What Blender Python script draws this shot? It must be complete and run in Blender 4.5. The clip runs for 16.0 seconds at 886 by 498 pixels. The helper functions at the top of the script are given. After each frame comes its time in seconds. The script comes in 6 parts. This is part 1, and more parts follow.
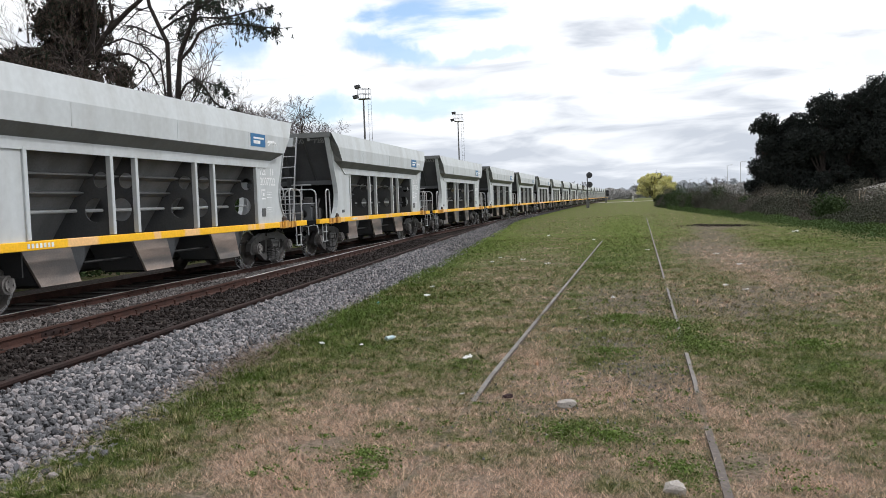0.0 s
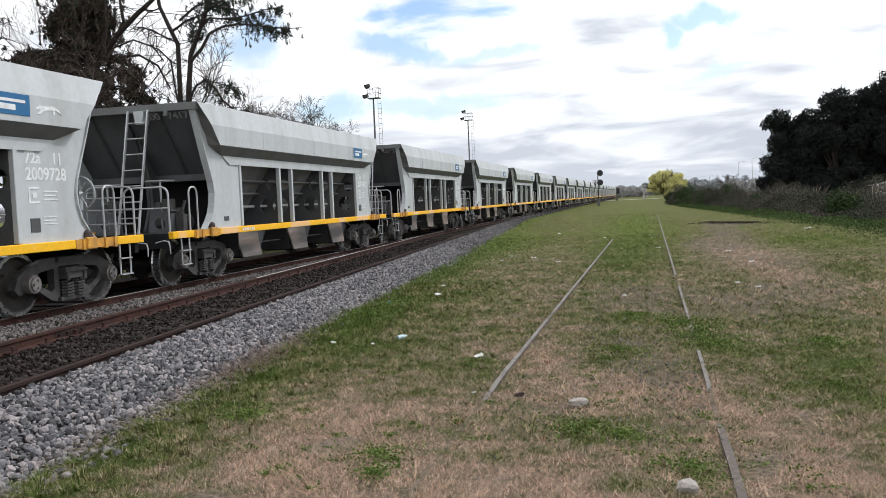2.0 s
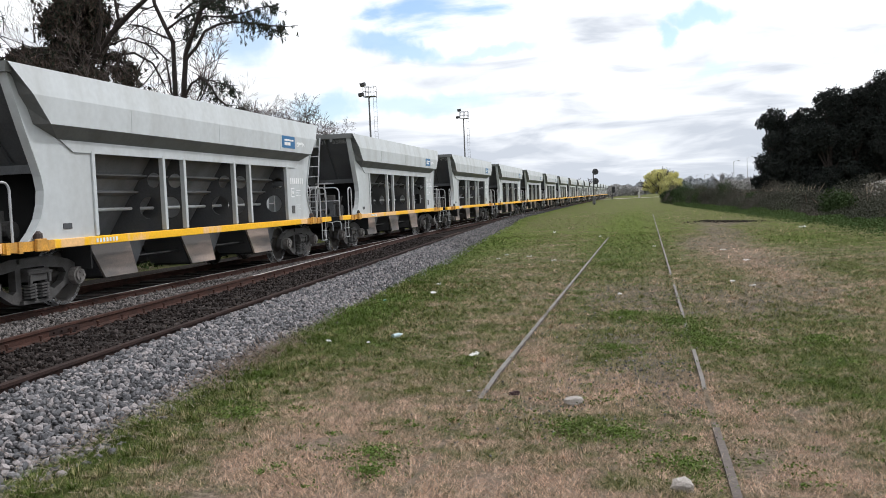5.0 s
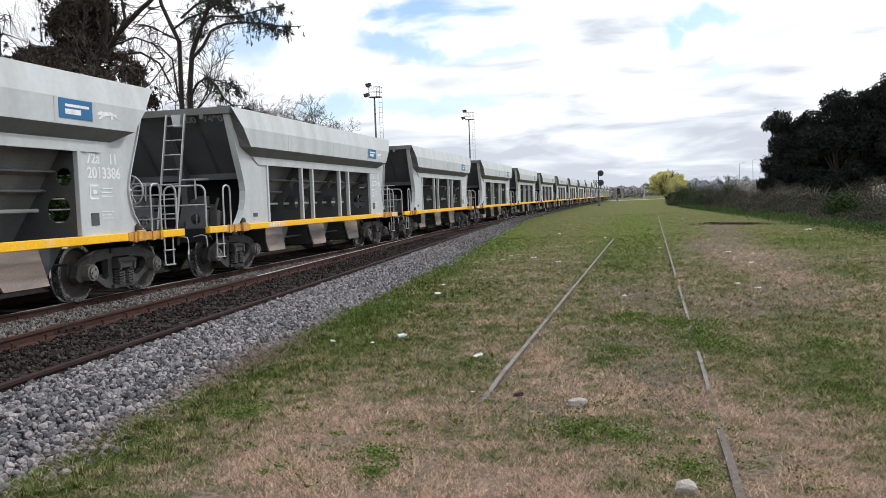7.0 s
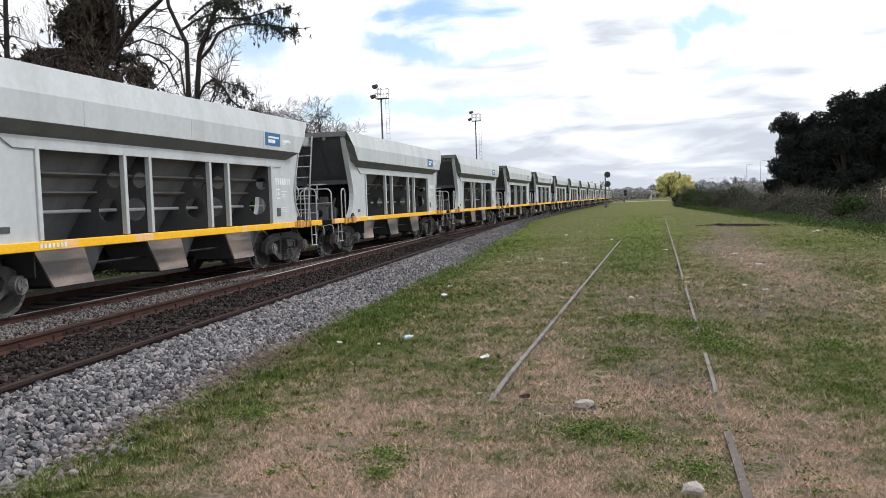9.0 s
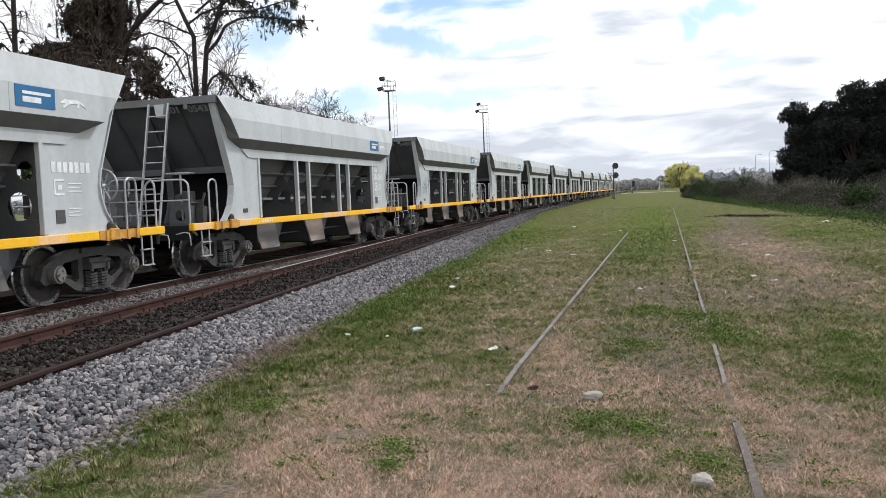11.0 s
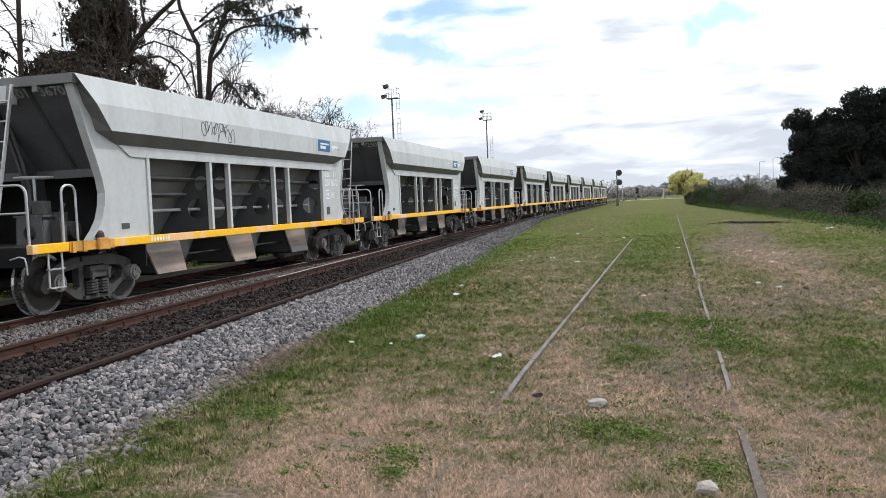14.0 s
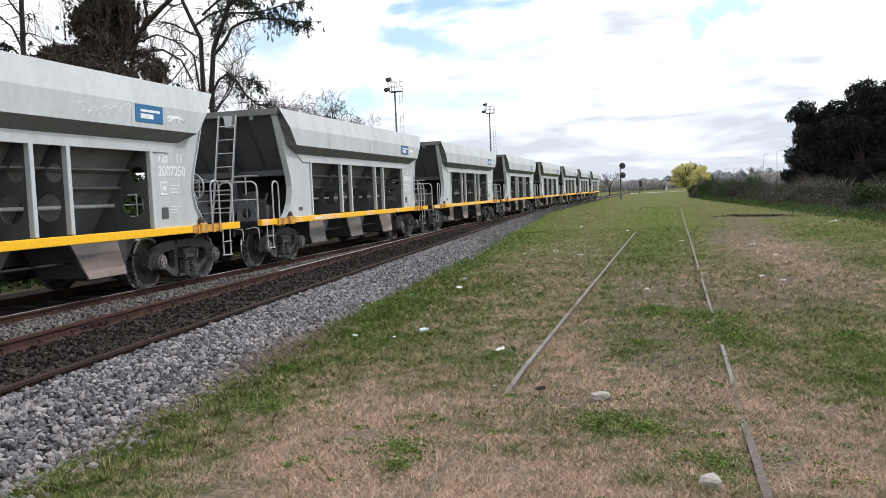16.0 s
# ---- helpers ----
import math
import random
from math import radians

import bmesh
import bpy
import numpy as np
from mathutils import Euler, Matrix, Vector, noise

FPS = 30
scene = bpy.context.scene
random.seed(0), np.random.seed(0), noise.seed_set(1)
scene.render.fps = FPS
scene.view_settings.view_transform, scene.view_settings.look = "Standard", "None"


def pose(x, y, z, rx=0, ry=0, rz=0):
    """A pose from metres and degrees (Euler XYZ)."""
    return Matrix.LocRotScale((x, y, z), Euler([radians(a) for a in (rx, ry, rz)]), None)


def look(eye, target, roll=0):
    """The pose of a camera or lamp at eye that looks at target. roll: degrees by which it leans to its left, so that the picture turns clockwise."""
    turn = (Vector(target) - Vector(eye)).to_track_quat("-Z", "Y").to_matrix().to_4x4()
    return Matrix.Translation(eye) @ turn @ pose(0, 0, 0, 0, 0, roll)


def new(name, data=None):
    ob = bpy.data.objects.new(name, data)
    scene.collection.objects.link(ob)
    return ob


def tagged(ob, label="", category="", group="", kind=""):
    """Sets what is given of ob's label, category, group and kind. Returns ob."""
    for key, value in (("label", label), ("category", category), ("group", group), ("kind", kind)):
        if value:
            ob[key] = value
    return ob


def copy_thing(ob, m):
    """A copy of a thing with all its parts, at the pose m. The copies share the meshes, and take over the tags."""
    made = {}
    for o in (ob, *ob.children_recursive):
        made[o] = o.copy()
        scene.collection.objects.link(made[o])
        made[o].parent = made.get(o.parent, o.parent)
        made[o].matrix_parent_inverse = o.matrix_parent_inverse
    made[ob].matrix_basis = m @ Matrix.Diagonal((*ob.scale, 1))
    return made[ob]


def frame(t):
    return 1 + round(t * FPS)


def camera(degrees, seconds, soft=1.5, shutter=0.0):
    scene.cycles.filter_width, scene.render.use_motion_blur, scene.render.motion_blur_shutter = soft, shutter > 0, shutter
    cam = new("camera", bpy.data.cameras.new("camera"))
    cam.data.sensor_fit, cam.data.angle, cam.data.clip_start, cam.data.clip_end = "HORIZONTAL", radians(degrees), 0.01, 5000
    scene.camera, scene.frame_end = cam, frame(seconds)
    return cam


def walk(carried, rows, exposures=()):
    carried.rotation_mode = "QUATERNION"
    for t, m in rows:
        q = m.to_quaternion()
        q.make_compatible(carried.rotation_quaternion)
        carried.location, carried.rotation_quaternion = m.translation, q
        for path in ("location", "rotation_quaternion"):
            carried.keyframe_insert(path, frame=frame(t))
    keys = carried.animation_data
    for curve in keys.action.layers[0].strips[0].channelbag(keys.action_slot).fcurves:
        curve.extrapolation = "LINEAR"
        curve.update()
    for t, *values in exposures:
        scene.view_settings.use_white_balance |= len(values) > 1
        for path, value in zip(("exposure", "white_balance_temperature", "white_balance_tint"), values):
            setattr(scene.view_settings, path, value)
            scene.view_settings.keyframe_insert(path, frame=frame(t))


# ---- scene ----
EXPO = 0.2
EYE_Z = 1.58
cam = camera(55.0, 16.0, soft=0.8)
# seconds, yaw, pitch, roll of the hand-held camera, which stays on its spot
TURNS = [
    (0, 12.00, -3.16, 2.08),
    (0.5, 12.15, -3.20, 2.20),
    (1, 12.27, -3.21, 2.21),
    (1.5, 12.27, -3.30, 2.12),
    (2, 12.70, -3.21, 2.44),
    (2.5, 12.55, -3.26, 2.24),
    (3, 12.46, -3.27, 2.19),
    (3.5, 12.38, -3.25, 2.37),
    (4, 12.38, -3.33, 2.42),
    (6.3, 12.73, -3.34, 2.02),
    (6.5, 12.89, -3.43, 1.98),
    (7, 12.73, -3.26, 2.09),
    (7.5, 12.77, -3.23, 2.05),
    (8, 13.02, -3.27, 2.23),
    (8.5, 13.22, -3.24, 2.13),
    (9, 13.17, -3.15, 2.08),
    (11.5, 13.82, -3.71, 2.47),
    (12, 13.81, -3.67, 2.61),
    (12.5, 13.68, -3.57, 2.48),
    (13, 13.81, -3.17, 2.61),
    (13.5, 14.05, -3.05, 2.42),
    (14, 13.93, -3.16, 2.46),
    (14.5, 14.13, -3.38, 2.52),
    (15, 14.23, -3.42, 2.49),
    (15.5, 14.05, -3.65, 2.57),
    (16, 14.14, -3.60, 2.52),
]
walk(cam, [(t, pose(0, 0, EYE_Z, 90 + p, r, y)) for t, y, p, r in TURNS], [(t, EXPO + e, 6260, 10) for t, e in ((0.0, 0.0), (4.0, 0.04), (9.0, 0.06), (12.5, 0.13), (16.0, 0.18))])

# ---- world and light ----
SUN_DIR = Vector((0.58, 0.40, 0.77)).normalized()
world = bpy.data.worlds.new("sky")
scene.world = world
world.use_nodes = True
wn, wl = world.node_tree.nodes, world.node_tree.links
wn.clear()


def wnode(kind, **inputs):
    n = wn.new(kind)
    for k, v in inputs.items():
        n.inputs[k].default_value = v
    return n


w_out = wn.new("ShaderNodeOutputWorld")
w_bg = wnode("ShaderNodeBackground", Strength=1.0)
sky = wn.new("ShaderNodeTexSky")
sky.sky_type, sky.sun_disc = "NISHITA", False
sky.sun_elevation = math.asin(SUN_DIR.z)
sky.sun_rotation = math.atan2(SUN_DIR.x, SUN_DIR.y)
sky.ozone_density = 1.4
w_sky = wn.new("ShaderNodeVectorMath")
w_sky.operation = "SCALE"
w_sky.inputs["Scale"].default_value = 0.15
coord = wn.new("ShaderNodeTexCoord")
sep = wn.new("ShaderNodeSeparateXYZ")
wl.new(coord.outputs["Generated"], sep.inputs[0])
# clouds lie on a flat layer: direction over height
zz = wn.new("ShaderNodeMath")
zz.operation = "ADD"
zz.inputs[1].default_value = 0.16
wl.new(sep.outputs["Z"], zz.inputs[0])
zc = wn.new("ShaderNodeMath")
zc.operation = "MAXIMUM"
zc.inputs[1].default_value = 0.05
wl.new(zz.outputs[0], zc.inputs[0])
div = wn.new("ShaderNodeVectorMath")
div.operation = "DIVIDE"
comb = wn.new("ShaderNodeCombineXYZ")
comb.inputs["Z"].default_value = 1.0
wl.new(zc.outputs[0], comb.inputs["X"])
wl.new(zc.outputs[0], comb.inputs["Y"])
wl.new(coord.outputs["Generated"], div.inputs[0])
wl.new(comb.outputs[0], div.inputs[1])
cloud = wnode("ShaderNodeTexNoise", Scale=1.75, Detail=6.0, Roughness=0.52, Distortion=0.25)
wl.new(div.outputs[0], cloud.inputs["Vector"])
cover = wnode("ShaderNodeMapRange", **{"From Min": 0.30, "From Max": 0.42})
cover.interpolation_type = "SMOOTHSTEP"
low = wnode("ShaderNodeMapRange", **{"From Min": 0.0, "From Max": 0.22, "To Min": 0.14, "To Max": 0.0})
wl.new(sep.outputs["Z"], low.inputs["Value"])
thick = wn.new("ShaderNodeMath")
thick.operation = "ADD"
wl.new(cloud.outputs["Fac"], thick.inputs[0])
wl.new(low.outputs["Result"], thick.inputs[1])
wl.new(thick.outputs[0], cover.inputs["Value"])
# bearing and height of each direction; the cloud layer is streaked along the horizon
bearing = wn.new("ShaderNodeMath")
bearing.operation = "ARCTAN2"
wl.new(sep.outputs["X"], bearing.inputs[0])
wl.new(sep.outputs["Y"], bearing.inputs[1])
dome = wn.new("ShaderNodeCombineXYZ")
wl.new(bearing.outputs[0], dome.inputs["X"])
wl.new(sep.outputs["Z"], dome.inputs["Y"])
streak = wn.new("ShaderNodeVectorMath")
streak.operation = "MULTIPLY"
streak.inputs[1].default_value = (6.0, 30.0, 1.0)
wl.new(dome.outputs[0], streak.inputs[0])
shade = wnode("ShaderNodeTexNoise", Scale=1.0, Detail=5.0, Roughness=0.5, Distortion=0.4)
wl.new(streak.outputs[0], shade.inputs["Vector"])
# ragged blue gaps between the clouds: bearing, height, half width, half height, slant, clearness
fray = wnode("ShaderNodeTexNoise", Scale=22.0, Detail=4.0, Roughness=0.55)
wl.new(dome.outputs[0], fray.inputs["Vector"])
shift = wn.new("ShaderNodeVectorMath")
shift.operation = "MULTIPLY_ADD"
shift.inputs[1].default_value, shift.inputs[2].default_value = (0.10, 0.045, 0.0), (-0.05, -0.0225, 0.0)
wl.new(fray.outputs["Color"], shift.inputs[0])
ragged = wn.new("ShaderNodeVectorMath")
wl.new(dome.outputs[0], ragged.inputs[0])
wl.new(shift.outputs[0], ragged.inputs[1])
gap_fac = None
for az, el, ra, re, slant, clear in ((0.043, 0.170, 0.024, 0.022, 0.5, 0.9), (0.078, 0.190, 0.045, 0.014, 0.1, 0.9), (-0.262, 0.178, 0.075, 0.016, -0.22, 0.9), (-0.15, 0.167, 0.07, 0.010, 0.05, 0.6),
                                     (-0.235, 0.113, 0.12, 0.017, 0.03, 0.75), (-0.345, 0.112, 0.05, 0.022, 0.0, 0.9), (0.258, 0.131, 0.04, 0.014, 0.0, 0.6), (0.10, 0.131, 0.035, 0.009, 0.2, 0.5), (-0.43, 0.19, 0.06, 0.035, 0.2, 0.8)):
    off = wn.new("ShaderNodeVectorMath")
    off.operation = "SUBTRACT"
    off.inputs[1].default_value = (az, el, 0)
    wl.new(ragged.outputs[0], off.inputs[0])
    size = wn.new("ShaderNodeMapping")
    size.inputs["Rotation"].default_value = (0, 0, -math.atan(slant))
    size.inputs["Scale"].default_value = (1, 1, 1)
    wl.new(off.outputs[0], size.inputs["Vector"])
    scaled = wn.new("ShaderNodeVectorMath")
    scaled.operation = "MULTIPLY"
    scaled.inputs[1].default_value = (1 / ra, 1 / re, 0)
    wl.new(size.outputs[0], scaled.inputs[0])
    far_off = wn.new("ShaderNodeVectorMath")
    far_off.operation = "LENGTH"
    wl.new(scaled.outputs[0], far_off.inputs[0])
    hole = wnode("ShaderNodeMapRange", **{"From Min": 0.35, "From Max": 1.15, "To Min": clear, "To Max": 0.0})
    hole.interpolation_type = "SMOOTHSTEP"
    wl.new(far_off.outputs["Value"], hole.inputs["Value"])
    if gap_fac is None:
        gap_fac = hole.outputs["Result"]
    else:
        both = wn.new("ShaderNodeMath")
        both.operation = "MAXIMUM"
        wl.new(gap_fac, both.inputs[0])
        wl.new(hole.outputs["Result"], both.inputs[1])
        gap_fac = both.outputs[0]
closed = wn.new("ShaderNodeMath")
closed.operation = "SUBTRACT"
closed.inputs[0].default_value = 1.0
wl.new(gap_fac, closed.inputs[1])
cloudy = wn.new("ShaderNodeMath")
cloudy.operation = "MULTIPLY"
wl.new(cover.outputs["Result"], cloudy.inputs[0])
wl.new(closed.outputs[0], cloudy.inputs[1])
tone = wn.new("ShaderNodeValToRGB")
tone.color_ramp.elements[0].position, tone.color_ramp.elements[0].color = 0.30, (0.57, 0.60, 0.65, 1)
tone.color_ramp.elements[1].position, tone.color_ramp.elements[1].color = 0.50, (1.04, 1.04, 1.04, 1)
# the cloud deck greys towards the horizon
deck = wnode("ShaderNodeMapRange", **{"From Min": 0.0, "From Max": 0.19, "To Min": 0.19, "To Max": -0.05})
wl.new(sep.outputs["Z"], deck.inputs["Value"])
grey = wn.new("ShaderNodeMath")
grey.operation = "SUBTRACT"
wl.new(shade.outputs["Fac"], grey.inputs[0])
wl.new(deck.outputs["Result"], grey.inputs[1])
wl.new(grey.outputs[0], tone.inputs["Fac"])
w_mix = wn.new("ShaderNodeMixRGB")
wl.new(cloudy.outputs[0], w_mix.inputs["Fac"])
wl.new(sky.outputs["Color"], w_sky.inputs[0])
wl.new(w_sky.outputs[0], w_mix.inputs["Color1"])
wl.new(tone.outputs["Color"], w_mix.inputs["Color2"])
wl.new(w_mix.outputs[0], w_bg.inputs["Color"])
wl.new(w_bg.outputs[0], w_out.inputs["Surface"])

sun = new("sun", bpy.data.lights.new("sun", "SUN"))
sun.data.energy, sun.data.angle, sun.data.color = 1.65, radians(4), (1.0, 0.975, 0.945)
sun.matrix_world = look(SUN_DIR * 100, (0, 0, 0))

# ---- materials ----


def material(name, base, rough=0.7, metal=0.0, var=0.25, scale=6.0, fine=60.0, bump=0.25, second=None, amount=0.5, stretch=(1, 1, 1), island=0.0, spec=0.4, third=None, vary=False, edge=(0.42, 0.68)):
    """Base colour varied at two scales, a second tone in patches, and fine relief."""
    m = bpy.data.materials.new(name)
    m.use_nodes = True
    n, l = m.node_tree.nodes, m.node_tree.links
    b = n["Principled BSDF"]
    b.inputs["Metallic"].default_value = metal
    b.inputs["Specular IOR Level"].default_value = spec
    tc = n.new("ShaderNodeTexCoord")
    mp = n.new("ShaderNodeMapping")
    mp.inputs["Scale"].default_value = stretch
    l.new(tc.outputs["Object"], mp.inputs["Vector"])
    if vary:
        info = n.new("ShaderNodeObjectInfo")
        apart = n.new("ShaderNodeMath")
        apart.operation = "MULTIPLY"
        apart.inputs[1].default_value = 60.0
        l.new(info.outputs["Random"], apart.inputs[0])
        l.new(apart.outputs[0], mp.inputs["Location"])
    big = n.new("ShaderNodeTexNoise")
    big.inputs["Scale"].default_value, big.inputs["Detail"].default_value = scale, 5.0
    l.new(mp.outputs[0], big.inputs["Vector"])
    small = n.new("ShaderNodeTexNoise")
    small.inputs["Scale"].default_value, small.inputs["Detail"].default_value = fine, 3.0
    l.new(tc.outputs["Object"], small.inputs["Vector"])
    ramp = n.new("ShaderNodeValToRGB")
    ramp.color_ramp.elements[0].position, ramp.color_ramp.elements[1].position = edge
    second = second or tuple(c * 0.6 for c in base)
    ramp.color_ramp.elements[0].color = (*base, 1)
    ramp.color_ramp.elements[1].color = (*[x * (1 - amount) + y * amount for x, y in zip(base, second)], 1)
    l.new(big.outputs["Fac"], ramp.inputs["Fac"])
    hsv = n.new("ShaderNodeHueSaturation")
    colour = ramp.outputs["Color"]
    if third:
        pick = n.new("ShaderNodeNewGeometry")
        some = n.new("ShaderNodeMapRange")
        some.inputs["From Min"].default_value, some.inputs["From Max"].default_value = 0.45, 0.95
        l.new(pick.outputs["Random Per Island"], some.inputs["Value"])
        blend = n.new("ShaderNodeMixRGB")
        blend.inputs["Color2"].default_value = (*third, 1)
        l.new(some.outputs["Result"], blend.inputs["Fac"])
        l.new(colour, blend.inputs["Color1"])
        colour = blend.outputs["Color"]
    l.new(colour, hsv.inputs["Color"])
    rng = n.new("ShaderNodeMapRange")
    rng.inputs["From Min"].default_value, rng.inputs["From Max"].default_value = 0.3, 0.7
    rng.inputs["To Min"].default_value, rng.inputs["To Max"].default_value = 1 - var, 1 + var
    l.new(small.outputs["Fac"], rng.inputs["Value"])
    value = rng.outputs["Result"]
    if island:
        geo = n.new("ShaderNodeNewGeometry")
        r2 = n.new("ShaderNodeMapRange")
        r2.inputs["To Min"].default_value, r2.inputs["To Max"].default_value = 1 - island, 1 + island
        l.new(geo.outputs["Random Per Island"], r2.inputs["Value"])
        mul = n.new("ShaderNodeMath")
        mul.operation = "MULTIPLY"
        l.new(value, mul.inputs[0])
        l.new(r2.outputs["Result"], mul.inputs[1])
        value = mul.outputs[0]
    l.new(value, hsv.inputs["Value"])
    l.new(hsv.outputs["Color"], b.inputs["Base Color"])
    rr = n.new("ShaderNodeMapRange")
    rr.inputs["To Min"].default_value, rr.inputs["To Max"].default_value = max(0.05, rough - 0.12), min(1, rough + 0.12)
    l.new(big.outputs["Fac"], rr.inputs["Value"])
    l.new(rr.outputs["Result"], b.inputs["Roughness"])
    if bump:
        bp = n.new("ShaderNodeBump")
        bp.inputs["Strength"].default_value, bp.inputs["Distance"].default_value = bump, 0.02
        l.new(small.outputs["Fac"], bp.inputs["Height"])
        l.new(bp.outputs[0], b.inputs["Normal"])
    return m


M_GREY = material("wagon_grey_paint", (0.515, 0.54, 0.55), 0.5, 0, 0.05, 1.3, 9, 0.04, (0.42, 0.43, 0.425), 0.7, (1, 1.5, 0.16), vary=True)
# inner sheets, webs and end slopes: their shade is put into darker greys
M_INNER = material("inner_sheet_shade_grey", (0.205, 0.21, 0.218), 0.55, 0, 0.12, 1.4, 30, 0.1, (0.12, 0.122, 0.125), 0.8, (1, 1.2, 0.5), vary=True)
M_DARK = material("wagon_dark_grey", (0.068, 0.072, 0.078), 0.6, 0, 0.1, 1.4, 30, 0.1, (0.085, 0.084, 0.08), 0.7)
M_WEB = material("web_plate_shade_grey", (0.074, 0.077, 0.082), 0.6, 0, 0.12, 1.6, 30, 0.1, (0.10, 0.10, 0.097), 0.7, vary=True)
M_SLOPE = material("slope_sheet_shade_grey", (0.108, 0.113, 0.12), 0.5, 0, 0.12, 1.4, 30, 0.1, (0.068, 0.07, 0.073), 0.7, (1, 1.4, 0.4), vary=True)
# wagon grey darkened: shade of underside band and ends is in this colour
M_BAND = material("band_shade_grey", (0.17, 0.178, 0.175), 0.6, 0, 0.08, 1.6, 20, 0.05, (0.13, 0.13, 0.125), 0.7, (1, 1.2, 0.4))
M_RAILING = material("galvanised_tube", (0.50, 0.51, 0.53), 0.4, 0.25, 0.12, 4, 60, 0.05, (0.36, 0.35, 0.34), 0.7)
M_YELLOW = material("yellow_sill_paint", (0.92, 0.50, 0.012), 0.5, 0, 0.08, 0.75, 30, 0.05, (0.84, 0.52, 0.26), 0.85, (0.3, 1, 0.3), vary=True, edge=(0.545, 0.57))
M_YELLOW_DIRTY = material("grimy_yellow_paint", (0.66, 0.33, 0.05), 0.6, 0, 0.2, 5, 40, 0.1, (0.36, 0.19, 0.06), 0.8)
M_LUG = material("dark_oily_lug", (0.06, 0.045, 0.04), 0.55, 0.2, 0.2, 6, 40, 0.15)
# underframe colour lowered to near black for the shade below the wagons
M_UNDER = material("underframe_shade_black", (0.007, 0.007, 0.0075), 0.7, 0, 0.2, 3, 40, 0.15)
M_BOGIE = material("bogie_steel", (0.078, 0.076, 0.075), 0.6, 0.1, 0.2, 6, 50, 0.2, (0.05, 0.045, 0.042), 0.7)
M_WHEEL = material("wheel_steel", (0.062, 0.058, 0.055), 0.55, 0.3, 0.15, 4, 50, 0.1, (0.085, 0.072, 0.062), 0.7)
M_TREAD = material("polished_tread", (0.55, 0.55, 0.56), 0.25, 0.9, 0.05, 8, 60, 0.02)
# level streaks: dust, and the sill's shadow band put into the colour
M_CHUTE = material("dust_and_shade_chute", (0.16, 0.148, 0.142), 0.75, 0, 0.12, 1.1, 40, 0.1, (0.50, 0.385, 0.32), 0.9, (0.6, 0.4, 2.2), vary=True)
M_CAP = material("axle_cap_steel", (0.23, 0.215, 0.205), 0.6, 0.4, 0.2, 12, 60, 0.2)
M_BLUE = material("blue_panel", (0.018, 0.125, 0.30), 0.45, 0, 0.05, 2, 30, 0.02, (0.03, 0.16, 0.33), 0.6)
M_WHITE = material("white_stencil", (0.82, 0.83, 0.83), 0.6, 0, 0.1, 5, 40, 0.02, (0.6, 0.61, 0.61), 0.7)
M_GREY_STENCIL = material("grey_stencil", (0.33, 0.335, 0.34), 0.7, 0, 0.15, 6, 40, 0.02)
M_SCRAWL = material("dark_spray_paint", (0.07, 0.07, 0.075), 0.6, 0, 0.1, 5, 30, 0.0)
M_RAIL = material("rusty_rail", (0.060, 0.028, 0.021), 0.75, 0.05, 0.2, 5, 50, 0.2, (0.036, 0.021, 0.017), 0.8, spec=0.2)
M_RAIL_DARK = material("old_dark_rail", (0.038, 0.023, 0.02), 0.8, 0.0, 0.2, 4, 50, 0.2, (0.028, 0.02, 0.019), 0.8, spec=0.12)
M_RAIL_TOP = material("worn_rail_head_sheen", (0.86, 0.85, 0.84), 0.36, 0.55, 0.05, 3, 60, 0.02, (0.6, 0.57, 0.55), 0.5, (1, 0.1, 1))
M_SIDING = material("weathered_siding_rail", (0.13, 0.11, 0.10), 0.75, 0.1, 0.2, 3, 40, 0.2, (0.085, 0.066, 0.058), 0.8, spec=0.12)
M_SIDING_HEAD = material("pale_worn_siding_head", (0.20, 0.185, 0.17), 0.7, 0.1, 0.25, 3, 40, 0.2, (0.115, 0.098, 0.088), 0.9, spec=0.2)
M_TIMBER = material("oily_sleeper", (0.024, 0.02, 0.0185), 0.85, 0, 0.3, 5, 40, 0.4, (0.045, 0.038, 0.035), 0.6, (1, 6, 1), spec=0.1)
M_STONE = material("grey_ballast", (0.165, 0.164, 0.175), 0.85, 0, 0.2, 30, 160, 0.3, (0.10, 0.097, 0.102), 0.8, island=0.65, third=(0.20, 0.18, 0.178))
M_STONE_MID = material("grey_brown_ballast", (0.20, 0.185, 0.18), 0.88, 0, 0.2, 3, 120, 0.3, (0.07, 0.06, 0.055), 0.9, island=0.7, third=(0.13, 0.115, 0.108), spec=0.2)
M_STONE_DARK = material("oily_ballast", (0.030, 0.023, 0.021), 0.9, 0, 0.25, 20, 120, 0.4, (0.018, 0.015, 0.014), 0.8, island=0.7, third=(0.052, 0.044, 0.042), spec=0.1)
# beds darkened for shade between stones and under the train, besides oil
M_BED = material("ballast_bed", (0.025, 0.024, 0.024), 0.9, 0, 0.45, 22, 45, 1.0, (0.05, 0.047, 0.047), 0.8, spec=0.06)
M_BED_DARK = material("oil_and_shade_bed", (0.022, 0.017, 0.015), 0.95, 0, 0.4, 12, 45, 1.0, (0.045, 0.038, 0.036), 0.6, spec=0.06)
M_BARK = material("dark_bark", (0.034, 0.028, 0.026), 0.9, 0, 0.3, 4, 30, 0.4, (0.058, 0.048, 0.043), 0.6, spec=0.1)
M_TWIG = material("grey_brown_twigs", (0.105, 0.085, 0.08), 0.9, 0, 0.2, 3, 20, 0.1, island=0.3, spec=0.06)
